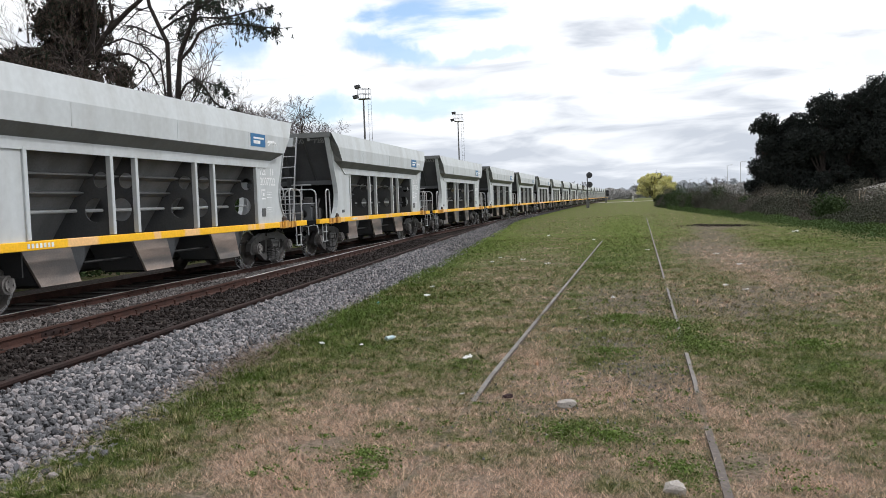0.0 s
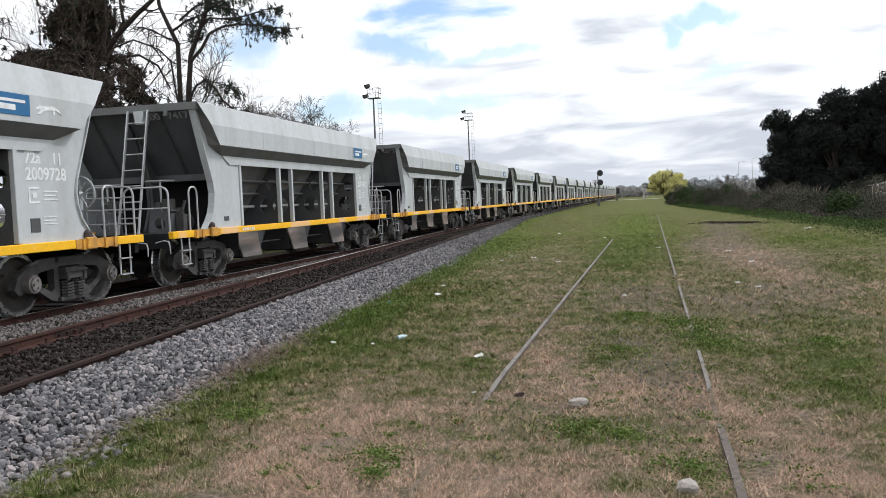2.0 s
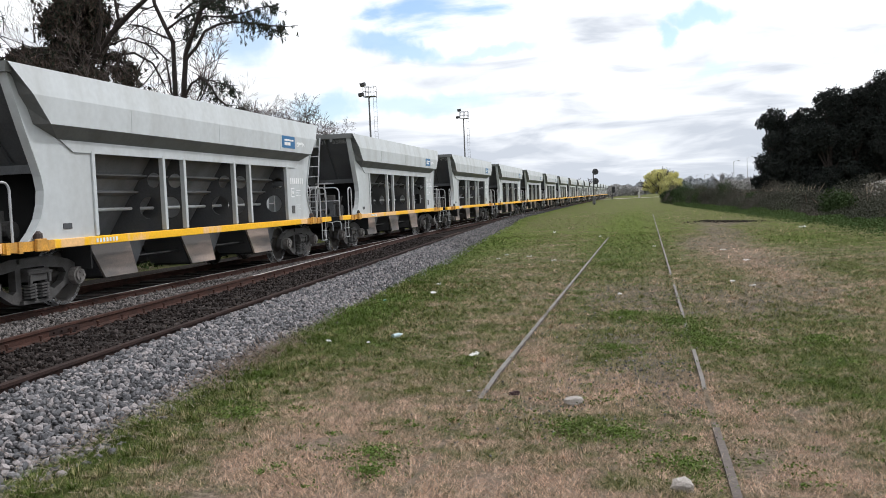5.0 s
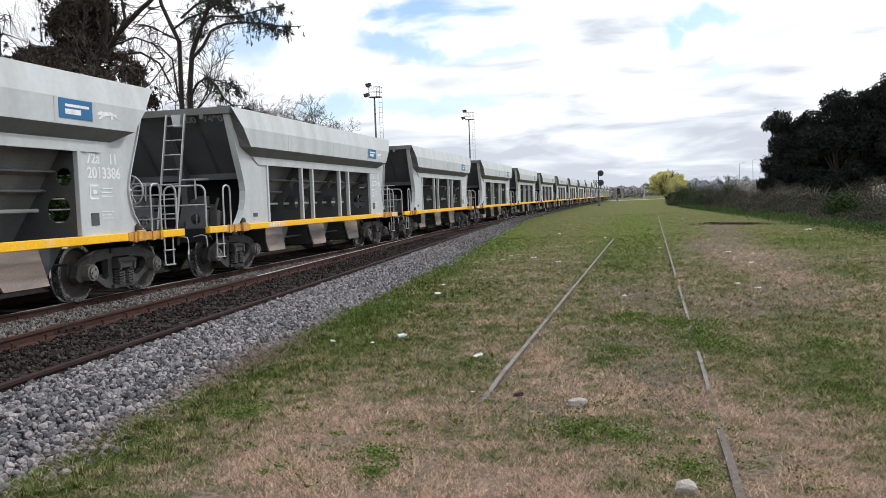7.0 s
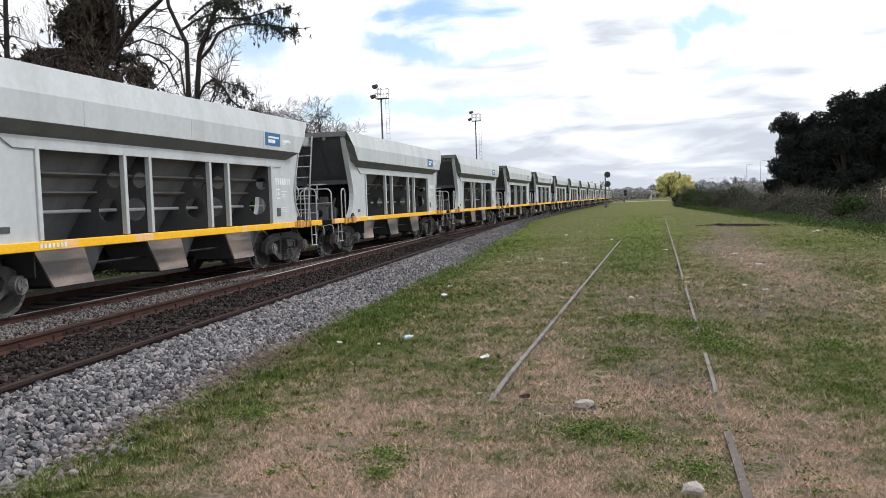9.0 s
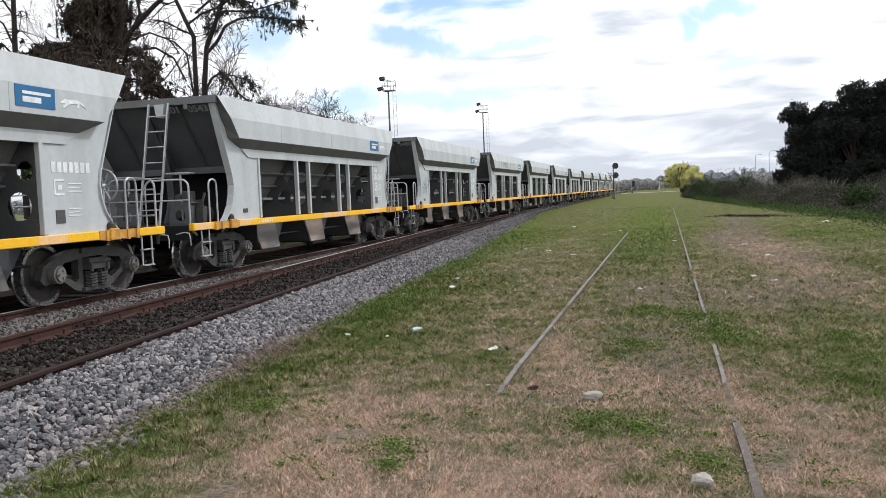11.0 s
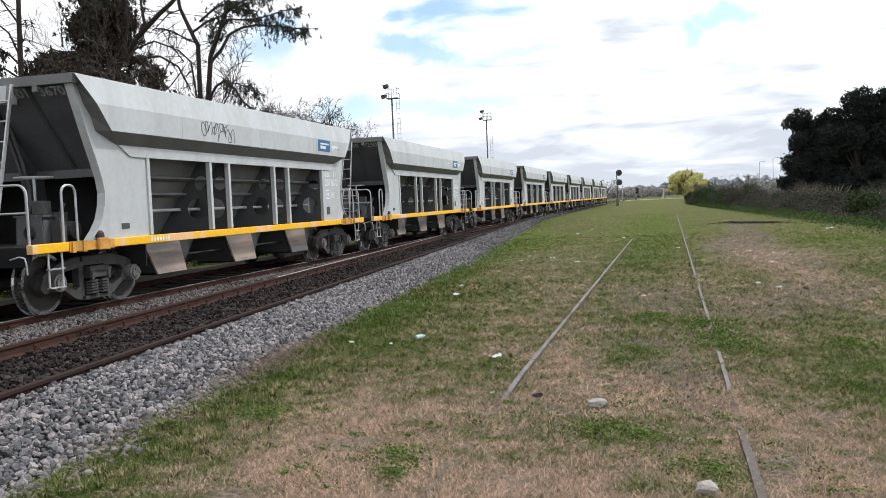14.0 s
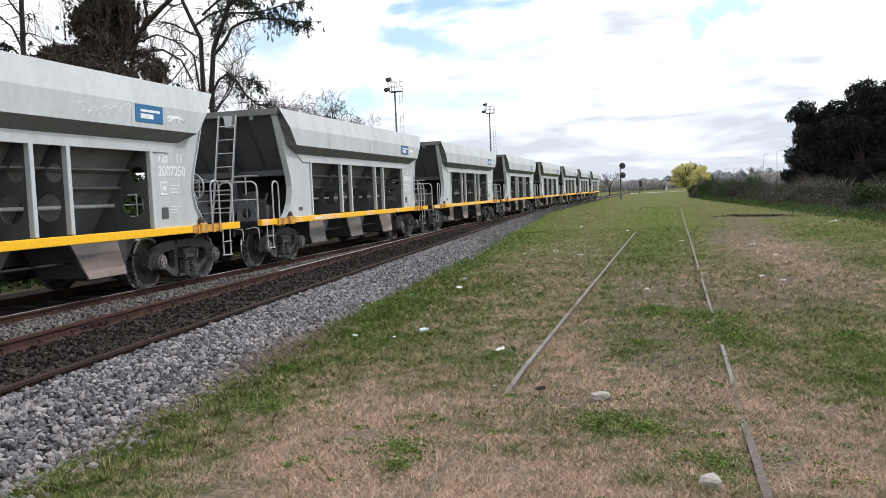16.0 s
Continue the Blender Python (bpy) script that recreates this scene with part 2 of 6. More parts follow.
M_TWIG_PALE = material("pale_grey_twigs", (0.42, 0.39, 0.37), 0.9, 0, 0.2, 3, 20, 0.1, island=0.3, spec=0.06)
M_NEEDLE = material("dark_needles", (0.032, 0.042, 0.030), 0.8, 0, 0.2, 3, 20, 0.0, (0.035, 0.035, 0.025), 0.7, island=0.4, spec=0.06)
M_DEADLEAF = material("brown_dead_needles", (0.105, 0.078, 0.066), 0.9, 0, 0.2, 3, 20, 0.0, (0.06, 0.044, 0.038), 0.7, island=0.4, spec=0.06)
M_DARKLEAF = material("dark_evergreen_leaf", (0.022, 0.026, 0.024), 0.7, 0, 0.2, 2, 20, 0.0, (0.03, 0.031, 0.028), 0.7, island=0.3, spec=0.04)
M_LIME = material("fresh_spring_leaf", (0.62, 0.59, 0.25), 0.7, 0, 0.15, 0.6, 10, 0.0, (0.66, 0.62, 0.32), 0.8, island=0.25, spec=0.06)
M_HEDGE = material("dull_scrub_leaf", (0.062, 0.064, 0.048), 0.85, 0, 0.15, 0.2, 10, 0.0, (0.12, 0.10, 0.09), 0.95, island=0.12, spec=0.06)
M_HEDGE_GREEN = material("green_scrub_leaf", (0.032, 0.052, 0.02), 0.8, 0, 0.2, 0.5, 10, 0.0, (0.06, 0.085, 0.032), 0.8, island=0.2, spec=0.06)
M_STALK = material("brown_dead_stem", (0.15, 0.11, 0.085), 0.9, 0, 0.2, 3, 20, 0.0, island=0.5, spec=0.06)
M_REED = material("pale_reed", (0.30, 0.25, 0.19), 0.9, 0, 0.15, 3, 20, 0.0, island=0.3, spec=0.06)
M_WEED = material("bright_weed_leaf", (0.115, 0.165, 0.04), 0.7, 0, 0.15, 0.8, 15, 0.0, (0.10, 0.14, 0.04), 0.8, island=0.5, spec=0.06)
M_WEED_DEEP = material("deep_green_weed_leaf", (0.055, 0.09, 0.028), 0.75, 0, 0.15, 0.6, 15, 0.0, (0.08, 0.11, 0.038), 0.8, island=0.25, spec=0.06)
# far things paled to grey-blue: haze is put into the colour
M_FAR_HAZE = material("distant_woodland", (0.36, 0.375, 0.40), 0.95, 0, 0.1, 0.05, 1, 0.0, (0.42, 0.425, 0.44), 0.8, island=0.1, spec=0.06)
M_FARGREY_HAZE = material("distant_bare_wood", (0.38, 0.37, 0.37), 0.95, 0, 0.1, 0.05, 1, 0.0, (0.30, 0.29, 0.29), 0.8, island=0.1, spec=0.06)
M_POST = material("grey_painted_mast", (0.16, 0.16, 0.165), 0.6, 0.3, 0.1, 2, 20, 0.1)
M_BLACK = material("black_signal_paint", (0.045, 0.045, 0.048), 0.6, 0, 0.15, 4, 30, 0.05)
M_LENS = material("dark_lens", (0.03, 0.03, 0.032), 0.15, 0, 0.05, 4, 30, 0.0)
M_PALE = material("pale_concrete", (0.5, 0.48, 0.45), 0.85, 0, 0.1, 3, 30, 0.2)
M_ROCK = material("pale_rubble_stone", (0.36, 0.33, 0.30), 0.9, 0, 0.2, 14, 90, 0.5, (0.25, 0.22, 0.2), 0.7)
M_LITTER = material("white_litter", (0.62, 0.62, 0.60), 0.5, 0, 0.08, 20, 80, 0.1, (0.55, 0.53, 0.5), 0.7)
M_TEAL = material("teal_plastic", (0.03, 0.22, 0.17), 0.35, 0, 0.1, 12, 60, 0.1)
M_BOTTLE = material("cloudy_bottle_plastic", (0.42, 0.53, 0.56), 0.25, 0, 0.1, 14, 60, 0.1)
M_DUNG = material("dark_clod", (0.05, 0.025, 0.026), 0.8, 0, 0.2, 20, 80, 0.5)
M_ROADDUST = material("pale_dirt_road", (0.42, 0.39, 0.34), 0.95, 0, 0.1, 0.3, 8, 0.2)


def turf_material(name, blades):
    """Turf that runs from dry straw to green in patches; blades share the patches of the soil below."""
    m = bpy.data.materials.new(name)
    m.use_nodes = True
    n, l = m.node_tree.nodes, m.node_tree.links
    b = n["Principled BSDF"]
    b.inputs["Roughness"].default_value = 0.9
    b.inputs["Specular IOR Level"].default_value = 0.02
    geo = n.new("ShaderNodeNewGeometry")
    sp = n.new("ShaderNodeSeparateXYZ")
    l.new(geo.outputs["Position"], sp.inputs[0])
    flat = n.new("ShaderNodeCombineXYZ")
    l.new(sp.outputs["X"], flat.inputs["X"])
    l.new(sp.outputs["Y"], flat.inputs["Y"])

    def noise_of(scale, detail=4.0, rough=0.55):
        t = n.new("ShaderNodeTexNoise")
        t.inputs["Scale"].default_value, t.inputs["Detail"].default_value, t.inputs["Roughness"].default_value = scale, detail, rough
        l.new(flat.outputs[0], t.inputs["Vector"])
        return t.outputs["Fac"]

    def calc(op, a, c):
        t = n.new("ShaderNodeMath")
        t.operation = op
        for i, v in enumerate((a, c)):
            if isinstance(v, (int, float)):
                t.inputs[i].default_value = v
            else:
                l.new(v, t.inputs[i])
        return t.outputs[0]

    def span(v, a, c, lo, hi):
        t = n.new("ShaderNodeMapRange")
        t.interpolation_type = "SMOOTHSTEP"
        for k, q in (("From Min", a), ("From Max", c), ("To Min", lo), ("To Max", hi)):
            t.inputs[k].default_value = q
        l.new(v, t.inputs["Value"])
        return t.outputs["Result"]

    # how dry and how bare each spot is comes with the mesh; noise breaks the patches up
    given = n.new("ShaderNodeAttribute")
    given.attribute_name = "dryness"
    worn = n.new("ShaderNodeAttribute")
    worn.attribute_name = "bareness"
    dry = calc("ADD", calc("MULTIPLY", noise_of(0.9, 5.0), 0.6), calc("MULTIPLY", noise_of(4.2, 8.0, 0.7), 1.25))
    dry = calc("ADD", calc("SUBTRACT", dry, 0.925), given.outputs["Fac"])
    ramp = n.new("ShaderNodeValToRGB")
    r = ramp.color_ramp
    r.elements[0].position, r.elements[1].position = 0.30, 0.74
    if blades:
        colours = ((0.086, 0.124, 0.030), (0.20, 0.188, 0.085), (0.325, 0.262, 0.175), (0.53, 0.37, 0.27))
    else:
        colours = ((0.08, 0.10, 0.036), (0.13, 0.125, 0.066), (0.18, 0.15, 0.108), (0.25, 0.192, 0.152))
    r.elements[0].color, r.elements[1].color = (*colours[0], 1), (*colours[3], 1)
    for p, c in ((0.44, colours[1]), (0.57, colours[2])):
        e = r.elements.new(p)
        e.color = (*c, 1)
    fac = dry
    if blades:
        jitter = calc("MULTIPLY", calc("SUBTRACT", geo.outputs["Random Per Island"], 0.5), 0.26)
        fac = calc("ADD", dry, jitter)
    l.new(fac, ramp.inputs["Fac"])
    hsv = n.new("ShaderNodeHueSaturation")
    l.new(ramp.outputs["Color"], hsv.inputs["Color"])
    if blades:
        l.new(span(geo.outputs["Random Per Island"], 0.0, 1.0, 0.4, 1.55), hsv.inputs["Value"])
        l.new(hsv.outputs["Color"], b.inputs["Base Color"])
    else:
        l.new(span(noise_of(28.0, 4.0, 0.7), 0.3, 0.7, 0.5, 1.4), hsv.inputs["Value"])
        # with distance from the camera a mottled sward colour replaces the thinning blades
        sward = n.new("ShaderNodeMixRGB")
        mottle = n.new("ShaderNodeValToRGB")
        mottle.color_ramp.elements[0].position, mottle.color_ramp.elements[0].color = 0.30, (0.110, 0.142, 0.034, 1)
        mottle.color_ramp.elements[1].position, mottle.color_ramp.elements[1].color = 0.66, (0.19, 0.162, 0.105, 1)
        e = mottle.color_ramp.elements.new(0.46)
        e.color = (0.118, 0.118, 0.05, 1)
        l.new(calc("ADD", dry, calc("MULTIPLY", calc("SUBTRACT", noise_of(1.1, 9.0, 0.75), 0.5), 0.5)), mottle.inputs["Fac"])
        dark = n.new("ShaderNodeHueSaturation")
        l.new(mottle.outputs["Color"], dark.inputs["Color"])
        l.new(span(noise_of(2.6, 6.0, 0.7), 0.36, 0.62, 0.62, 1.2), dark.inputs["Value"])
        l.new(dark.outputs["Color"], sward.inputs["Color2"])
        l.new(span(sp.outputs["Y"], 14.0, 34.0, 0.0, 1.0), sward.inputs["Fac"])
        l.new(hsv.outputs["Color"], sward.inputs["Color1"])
        # bare grey-brown soil
        soil = n.new("ShaderNodeMixRGB")
        earth = n.new("ShaderNodeMixRGB")
        earth.inputs["Color1"].default_value, earth.inputs["Color2"].default_value = (0.105, 0.083, 0.064, 1), (0.205, 0.17, 0.132, 1)
        l.new(span(noise_of(9.0, 6.0, 0.7), 0.38, 0.62, 0.0, 1.0), earth.inputs["Fac"])
        l.new(earth.outputs["Color"], soil.inputs["Color2"])
        l.new(span(calc("ADD", calc("MULTIPLY", noise_of(2.4, 7.0, 0.65), 1.0), worn.outputs["Fac"]), 0.55, 0.85, 0.0, 0.9), soil.inputs["Fac"])
        l.new(sward.outputs["Color"], soil.inputs["Color1"])
        l.new(soil.outputs["Color"], b.inputs["Base Color"])
        bp = n.new("ShaderNodeBump")
        bp.inputs["Strength"].default_value, bp.inputs["Distance"].default_value = 0.9, 0.03
        l.new(calc("ADD", noise_of(18.0, 6.0, 0.7), noise_of(70.0, 3.0, 0.7)), bp.inputs["Height"])
        l.new(bp.outputs[0], b.inputs["Normal"])
    return m


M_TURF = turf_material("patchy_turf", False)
M_BLADE = turf_material("grass_blades", True)

# ---- mesh helpers ----


def mesh_of(name, verts, faces, mats, smooth=False, index=None):
    me = bpy.data.meshes.new(name)
    verts, faces = np.asarray(verts, np.float32), np.asarray(faces, np.int32)
    k = faces.shape[1]
    me.vertices.add(len(verts))
    me.vertices.foreach_set("co", verts.ravel())
    me.loops.add(faces.size)
    me.loops.foreach_set("vertex_index", faces.ravel())
    me.polygons.add(len(faces))
    me.polygons.foreach_set("loop_start", np.arange(0, faces.size, k, dtype=np.int32))
    me.polygons.foreach_set("loop_total", np.full(len(faces), k, np.int32))
    me.polygons.foreach_set("use_smooth", np.full(len(faces), smooth))
    for m in mats if isinstance(mats, (list, tuple)) else [mats]:
        me.materials.append(m)
    if index is not None:
        me.polygons.foreach_set("material_index", np.asarray(index, np.int32))
    me.update(calc_edges=True)
    return me


def part(name, bm, mat, parent=None, label="", at=None, bevel=0.0, smooth=False):
    """Links a bmesh as one mesh object under a thing or a part."""
    if bevel:
        bmesh.ops.bevel(bm, geom=list(bm.edges), offset=bevel, segments=1, affect="EDGES", clamp_overlap=True)
    bmesh.ops.recalc_face_normals(bm, faces=bm.faces)
    me = bpy.data.meshes.new(name)
    bm.to_mesh(me)
    bm.free()
    if smooth:
        me.polygons.foreach_set("use_smooth", np.full(len(me.polygons), True))
    for m in mat if isinstance(mat, (list, tuple)) else [mat]:
        me.materials.append(m)
    return link(name, me, parent, label, at)


def link(name, me, parent=None, label="", at=None):
    ob = new(name, me)
    if parent:
        ob.parent = parent
    if at is not None:
        ob.matrix_basis = at
    if label:
        tagged(ob, label)
    return ob


def box(bm, c, s, mat=0):
    v = [bm.verts.new((c[0] + x * s[0] / 2, c[1] + y * s[1] / 2, c[2] + z * s[2] / 2)) for x in (-1, 1) for y in (-1, 1) for z in (-1, 1)]
    for f in ((0, 1, 3, 2), (4, 6, 7, 5), (0, 4, 5, 1), (2, 3, 7, 6), (0, 2, 6, 4), (1, 5, 7, 3)):
        bm.faces.new([v[i] for i in f]).material_index = mat
    return bm


def prism(bm, pts, a, b, axis="x", mat=0):
    """A polygon in the plane across an axis, drawn out from a to b."""
    def at3(p, t):
        return (t, p[0], p[1]) if axis == "x" else (p[0], t, p[1]) if axis == "y" else (p[0], p[1], t)
    v0, v1 = [bm.verts.new(at3(p, a)) for p in pts], [bm.verts.new(at3(p, b)) for p in pts]
    n = len(pts)
    bm.faces.new(v0).material_index = mat
    bm.faces.new(v1[::-1]).material_index = mat
    for i in range(n):
        bm.faces.new((v0[i], v1[i], v1[(i + 1) % n], v0[(i + 1) % n])).material_index = mat
    return bm


def hexa(bm, lower, upper, mat=0):
    """A block between two quads."""
    v0, v1 = [bm.verts.new(p) for p in lower], [bm.verts.new(p) for p in upper]
    bm.faces.new(v0[::-1]).material_index = mat
    bm.faces.new(v1).material_index = mat
    for i in range(4):
        bm.faces.new((v0[i], v0[(i + 1) % 4], v1[(i + 1) % 4], v1[i])).material_index = mat
    return bm


def rod(bm, a, b, r, n=8, r2=None, mat=0, caps=True):
    a, b = Vector(a), Vector(b)
    q = (b - a).to_track_quat("Z", "Y")
    ring = [q @ Vector((math.cos(2 * math.pi * i / n), math.sin(2 * math.pi * i / n), 0)) for i in range(n)]
    v0, v1 = [bm.verts.new(a + p * r) for p in ring], [bm.verts.new(b + p * (r if r2 is None else r2)) for p in ring]
    for i in range(n):
        bm.faces.new((v0[i], v0[(i + 1) % n], v1[(i + 1) % n], v1[i])).material_index = mat
    if caps:
        bm.faces.new(v0[::-1]).material_index = mat
        bm.faces.new(v1).material_index = mat
    return bm


def tube(bm, pts, r, n=6, mat=0):
    """A round bar along points, with mitred bends."""
    pts = [Vector(p) for p in pts]
    rings = []
    for i, p in enumerate(pts):
        d = ((pts[min(i + 1, len(pts) - 1)] - p).normalized() + (p - pts[max(i - 1, 0)]).normalized()).normalized()
        q = d.to_track_quat("Z", "Y")
        rings.append([bm.verts.new(p + q @ Vector((math.cos(2 * math.pi * k / n) * r, math.sin(2 * math.pi * k / n) * r, 0))) for k in range(n)])
    for a, b in zip(rings, rings[1:]):
        # match the nearest start so that the bar does not twist
        s = min(range(n), key=lambda k: (b[k].co - a[0].co).length)
        for k in range(n):
            bm.faces.new((a[k], a[(k + 1) % n], b[(s + k + 1) % n], b[(s + k) % n])).material_index = mat
    bm.faces.new(rings[0][::-1]).material_index = mat
    bm.faces.new(rings[-1]).material_index = mat
    return bm


def hoop(a, b, z0, z1, r, axis):
    """Points of a hoop rail with rounded shoulders that stands between a and b along x or y at a fixed other place."""
    pts = []
    fixed, lo, hi = axis[1], a, b
    for t in [(lo, z0), (lo, z1 - r)] + [(lo + r - r * math.cos(k * math.pi / 8), z1 - r + r * math.sin(k * math.pi / 8)) for k in range(1, 5)] + \
            [(hi - r + r * math.sin(k * math.pi / 8), z1 - r + r * math.cos(k * math.pi / 8)) for k in range(0, 4)] + [(hi, z1 - r), (hi, z0)]:
        pts.append((fixed, t[0], t[1]) if axis[0] == "y" else (t[0], fixed, t[1]))
    return pts


def leaf_quads(centres, size, seed, flat=0.0, droop=0.0, aspect=1.6):
    """Small leaf blades turned at random about each centre."""
    g = np.random.default_rng(seed)
    c = np.asarray(centres, float)
    n = len(c)
    u = g.normal(size=(n, 3))
    u[:, 2] = u[:, 2] * (1 - flat) - droop
    u /= np.linalg.norm(u, axis=1)[:, None]
    w = np.cross(u, g.normal(size=(n, 3)))
    w /= np.linalg.norm(w, axis=1)[:, None] + 1e-9
    s = size * g.uniform(0.6, 1.4, (n, 1))
    v = np.stack([c - u * s * aspect / 2, c + w * s / 2, c + u * s * aspect / 2, c - w * s / 2], 1).reshape(-1, 3)
    return v, np.arange(4 * n).reshape(-1, 4)


def text_mesh(body, size):
    cu = bpy.data.curves.new("lettering", "FONT")
    cu.body, cu.size, cu.offset = body, size, 0.006
    ob = bpy.data.objects.new("lettering", cu)
    scene.collection.objects.link(ob)
    bpy.context.view_layer.update()
    me = bpy.data.meshes.new_from_object(ob.evaluated_get(bpy.context.evaluated_depsgraph_get()))
    bpy.data.objects.remove(ob)
    return me

# ---- plan ----
RAIL_Z = 0.19          # top of the running rails over the meadow
HALF = 0.8725          # half the distance between rail centres, broad gauge
TRAIN_X = -9.62        # centre line of the train's track


def train_x(y):
    """The train's track is straight and bends a little to the right far ahead."""
    return TRAIN_X + 0.006 * ((y - 70) + math.sqrt((y - 70) ** 2 + 400)) - 0.006 * (-70 + math.sqrt(70 ** 2 + 400))


def loop_x(y):
    """The nearer track runs into the train's track at a long turnout."""
    d = -6.05 - 0.062 * (y - 6) - train_x(y)
    return train_x(y) + 0.5 * (d + math.sqrt(d * d + 0.02))


def foot_x(y):
    return loop_x(y) + HALF + 1.45 - 0.012 * max(0, y - 20)


def siding_x(y):
    return -0.33 + 0.0175 * (y - 7.5)


# ---- ground ----


def relief(x, y):
    return 0.02 * noise.noise((x * 0.35, y * 0.35, 0)) + 0.012 * noise.noise((x * 1.7, y * 1.7, 3))


# patches of the field: x, y, half width, half length
LUSH = ((-4.12, 11.4, 0.5, 1.0), (0.13, 10.8, 0.5, 0.5), (0.62, 9.4, 0.2, 0.7), (0.8, 8.8, 0.3, 0.3), (-0.4, 5.85, 0.3, 0.2), (-1.55, 5.0, 0.12, 0.1), (-0.27, 8.3, 0.25, 0.2), (-0.1, 44, 1.3, 22), (5.0, 27, 1.6, 4),
        (3.7, 18.3, 0.8, 1.5), (-5.0, 20.5, 1.0, 3.0), (-4.6, 30, 1.5, 7), (-0.2, 24, 0.9, 6))
STRAW = ((-2.05, 5.1, 0.75, 0.85), (-1.3, 4.4, 0.9, 0.7), (-0.35, 6.7, 0.8, 0.75), (0.95, 5.0, 0.5, 0.95), (0.46, 6.5, 0.2, 0.9), (-0.6, 4.5, 0.6, 0.5), (-0.95, 8.5, 0.3, 0.8), (-2.2, 6.1, 0.5, 0.5), (2.6, 22, 0.9, 6))
WORN = ((0.05, 7.6, 0.35, 0.7), (1.5, 12.3, 0.8, 1.7), (-0.05, 13.3, 0.7, 1.9), (2.9, 18.8, 0.9, 1.6), (0.32, 6.8, 0.2, 0.7), (4.1, 41.5, 1.1, 3.0), (2.2, 26, 0.8, 4), (2.6, 14, 0.6, 1.4), (3.3, 33, 0.7, 5), (-0.1, 9.4, 0.5, 0.5))

OLIVE = ((-2.9, 9.6, 1.1, 2.6), (1.95, 10.0, 0.8, 2.4), (-3.4, 14.0, 1.4, 3.0), (1.6, 7.4, 0.4, 0.9))


def spread_of(patches, x, y):
    total = np.zeros(len(x))
    for px, py, rx, ry in patches:
        total += np.exp(-((x - px) / rx) ** 2 - ((y - py) / ry) ** 2)
    return np.clip(total, 0, 1)


def turf_state(x, y):
    """How dry (0 green, 1 straw) and how bare the turf is."""
    x, y = np.asarray(x, float), np.asarray(y, float)
    foot = np.array([foot_x(v) for v in y])
    verge = np.clip(1 - (x - foot) / 1.15, 0, 1) * (x > foot - 1)
    bare = 0.5 * spread_of(WORN, x, y)
    dry = 0.47 - 0.20 * verge - 0.17 * spread_of(LUSH, x, y) + 0.24 * spread_of(STRAW, x, y) - 0.085 * spread_of(OLIVE, x, y) - 0.05 * np.clip((y - 14) / 20, 0, 1)
    return np.clip(dry, 0.05, 0.9), bare


def carry_state(me, x, y):
    """Stores the turf's state on a mesh, vertex by vertex."""
    for name, values in zip(("dryness", "bareness"), turf_state(x, y)):
        me.attributes.new(name, "FLOAT", "POINT").data.foreach_set("value", np.asarray(values, np.float32))


def build_ground():
    xs = sorted(set([round(v, 3) for v in np.concatenate([np.arange(-14, 16, 0.35), -14 - np.geomspace(1, 2500, 26), 16 + np.geomspace(1, 2500, 26)])]))
    ys = sorted(set([round(v, 3) for v in np.concatenate([np.arange(-6, 40, 0.35), -6 - np.geomspace(1, 1500, 18), 40 + np.geomspace(0.6, 3500, 46)])]))
    verts = []
    for y in ys:
        for x in xs:
            near = abs(x) < 40 and -20 < y < 90
            z = relief(x, y) if near else 0.0
            verts.append((x, y, z - 0.02))
    nx = len(xs)
    faces = [(j * nx + i, j * nx + i + 1, (j + 1) * nx + i + 1, (j + 1) * nx + i) for j in range(len(ys) - 1) for i in range(nx - 1)]
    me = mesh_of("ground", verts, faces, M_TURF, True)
    carry_state(me, [v[0] for v in verts], [v[1] for v in verts])
    ob = new("ground", me)
    tagged(ob, "flat meadow of patchy green and straw-dry grass", "ground", kind="structure")


build_ground()


def build_bed():
    """The ballast bank under both tracks."""
    ys = list(np.arange(-8, 70, 0.5)) + list(np.arange(70, 420, 4.0))
    verts, faces, index = [], [], []
    for y in ys:
        l, t = loop_x(y), train_x(y)
        gap = max(0.02, (l - HALF) - (t + HALF))
        prof = [(foot_x(y), -0.04), (l + HALF + 0.62, 0.10), (l + HALF + 0.12, 0.115), (l + HALF - 0.12, 0.06), (l, 0.035), (min(l, t + 2.0) - HALF + 0.1, 0.04),
                (t + HALF + min(gap, 0.85), 0.06), (t + HALF + 0.1 * min(gap, 1), 0.06), (t, 0.04), (t - HALF, 0.05), (t - HALF - 0.9, 0.08), (t - HALF - 2.6, -0.04)]
        xs = [p[0] for p in prof]
        for i in range(1, len(xs)):
            xs[i] = min(xs[i], xs[i - 1] - 0.01)
        verts += [(x, y, z) for x, (_, z) in zip(xs, prof)]
    n = 12
    for j in range(len(ys) - 1):
        for i in range(n - 1):
            faces.append((j * n + i, (j + 1) * n + i, (j + 1) * n + i + 1, j * n + i + 1))
            # from i = 7 the dark bed puts the train's shade into the colour
            index.append(1 if 2 <= i <= 5 and ys[j] < 70 or i >= 7 else 0)
    ob = new("ballast_bank", mesh_of("ballast_bank", verts, faces, [M_BED, M_BED_DARK], True, index))
    tagged(ob, "low bank of grey crushed stone under the tracks", "ballast", kind="structure")


build_bed()


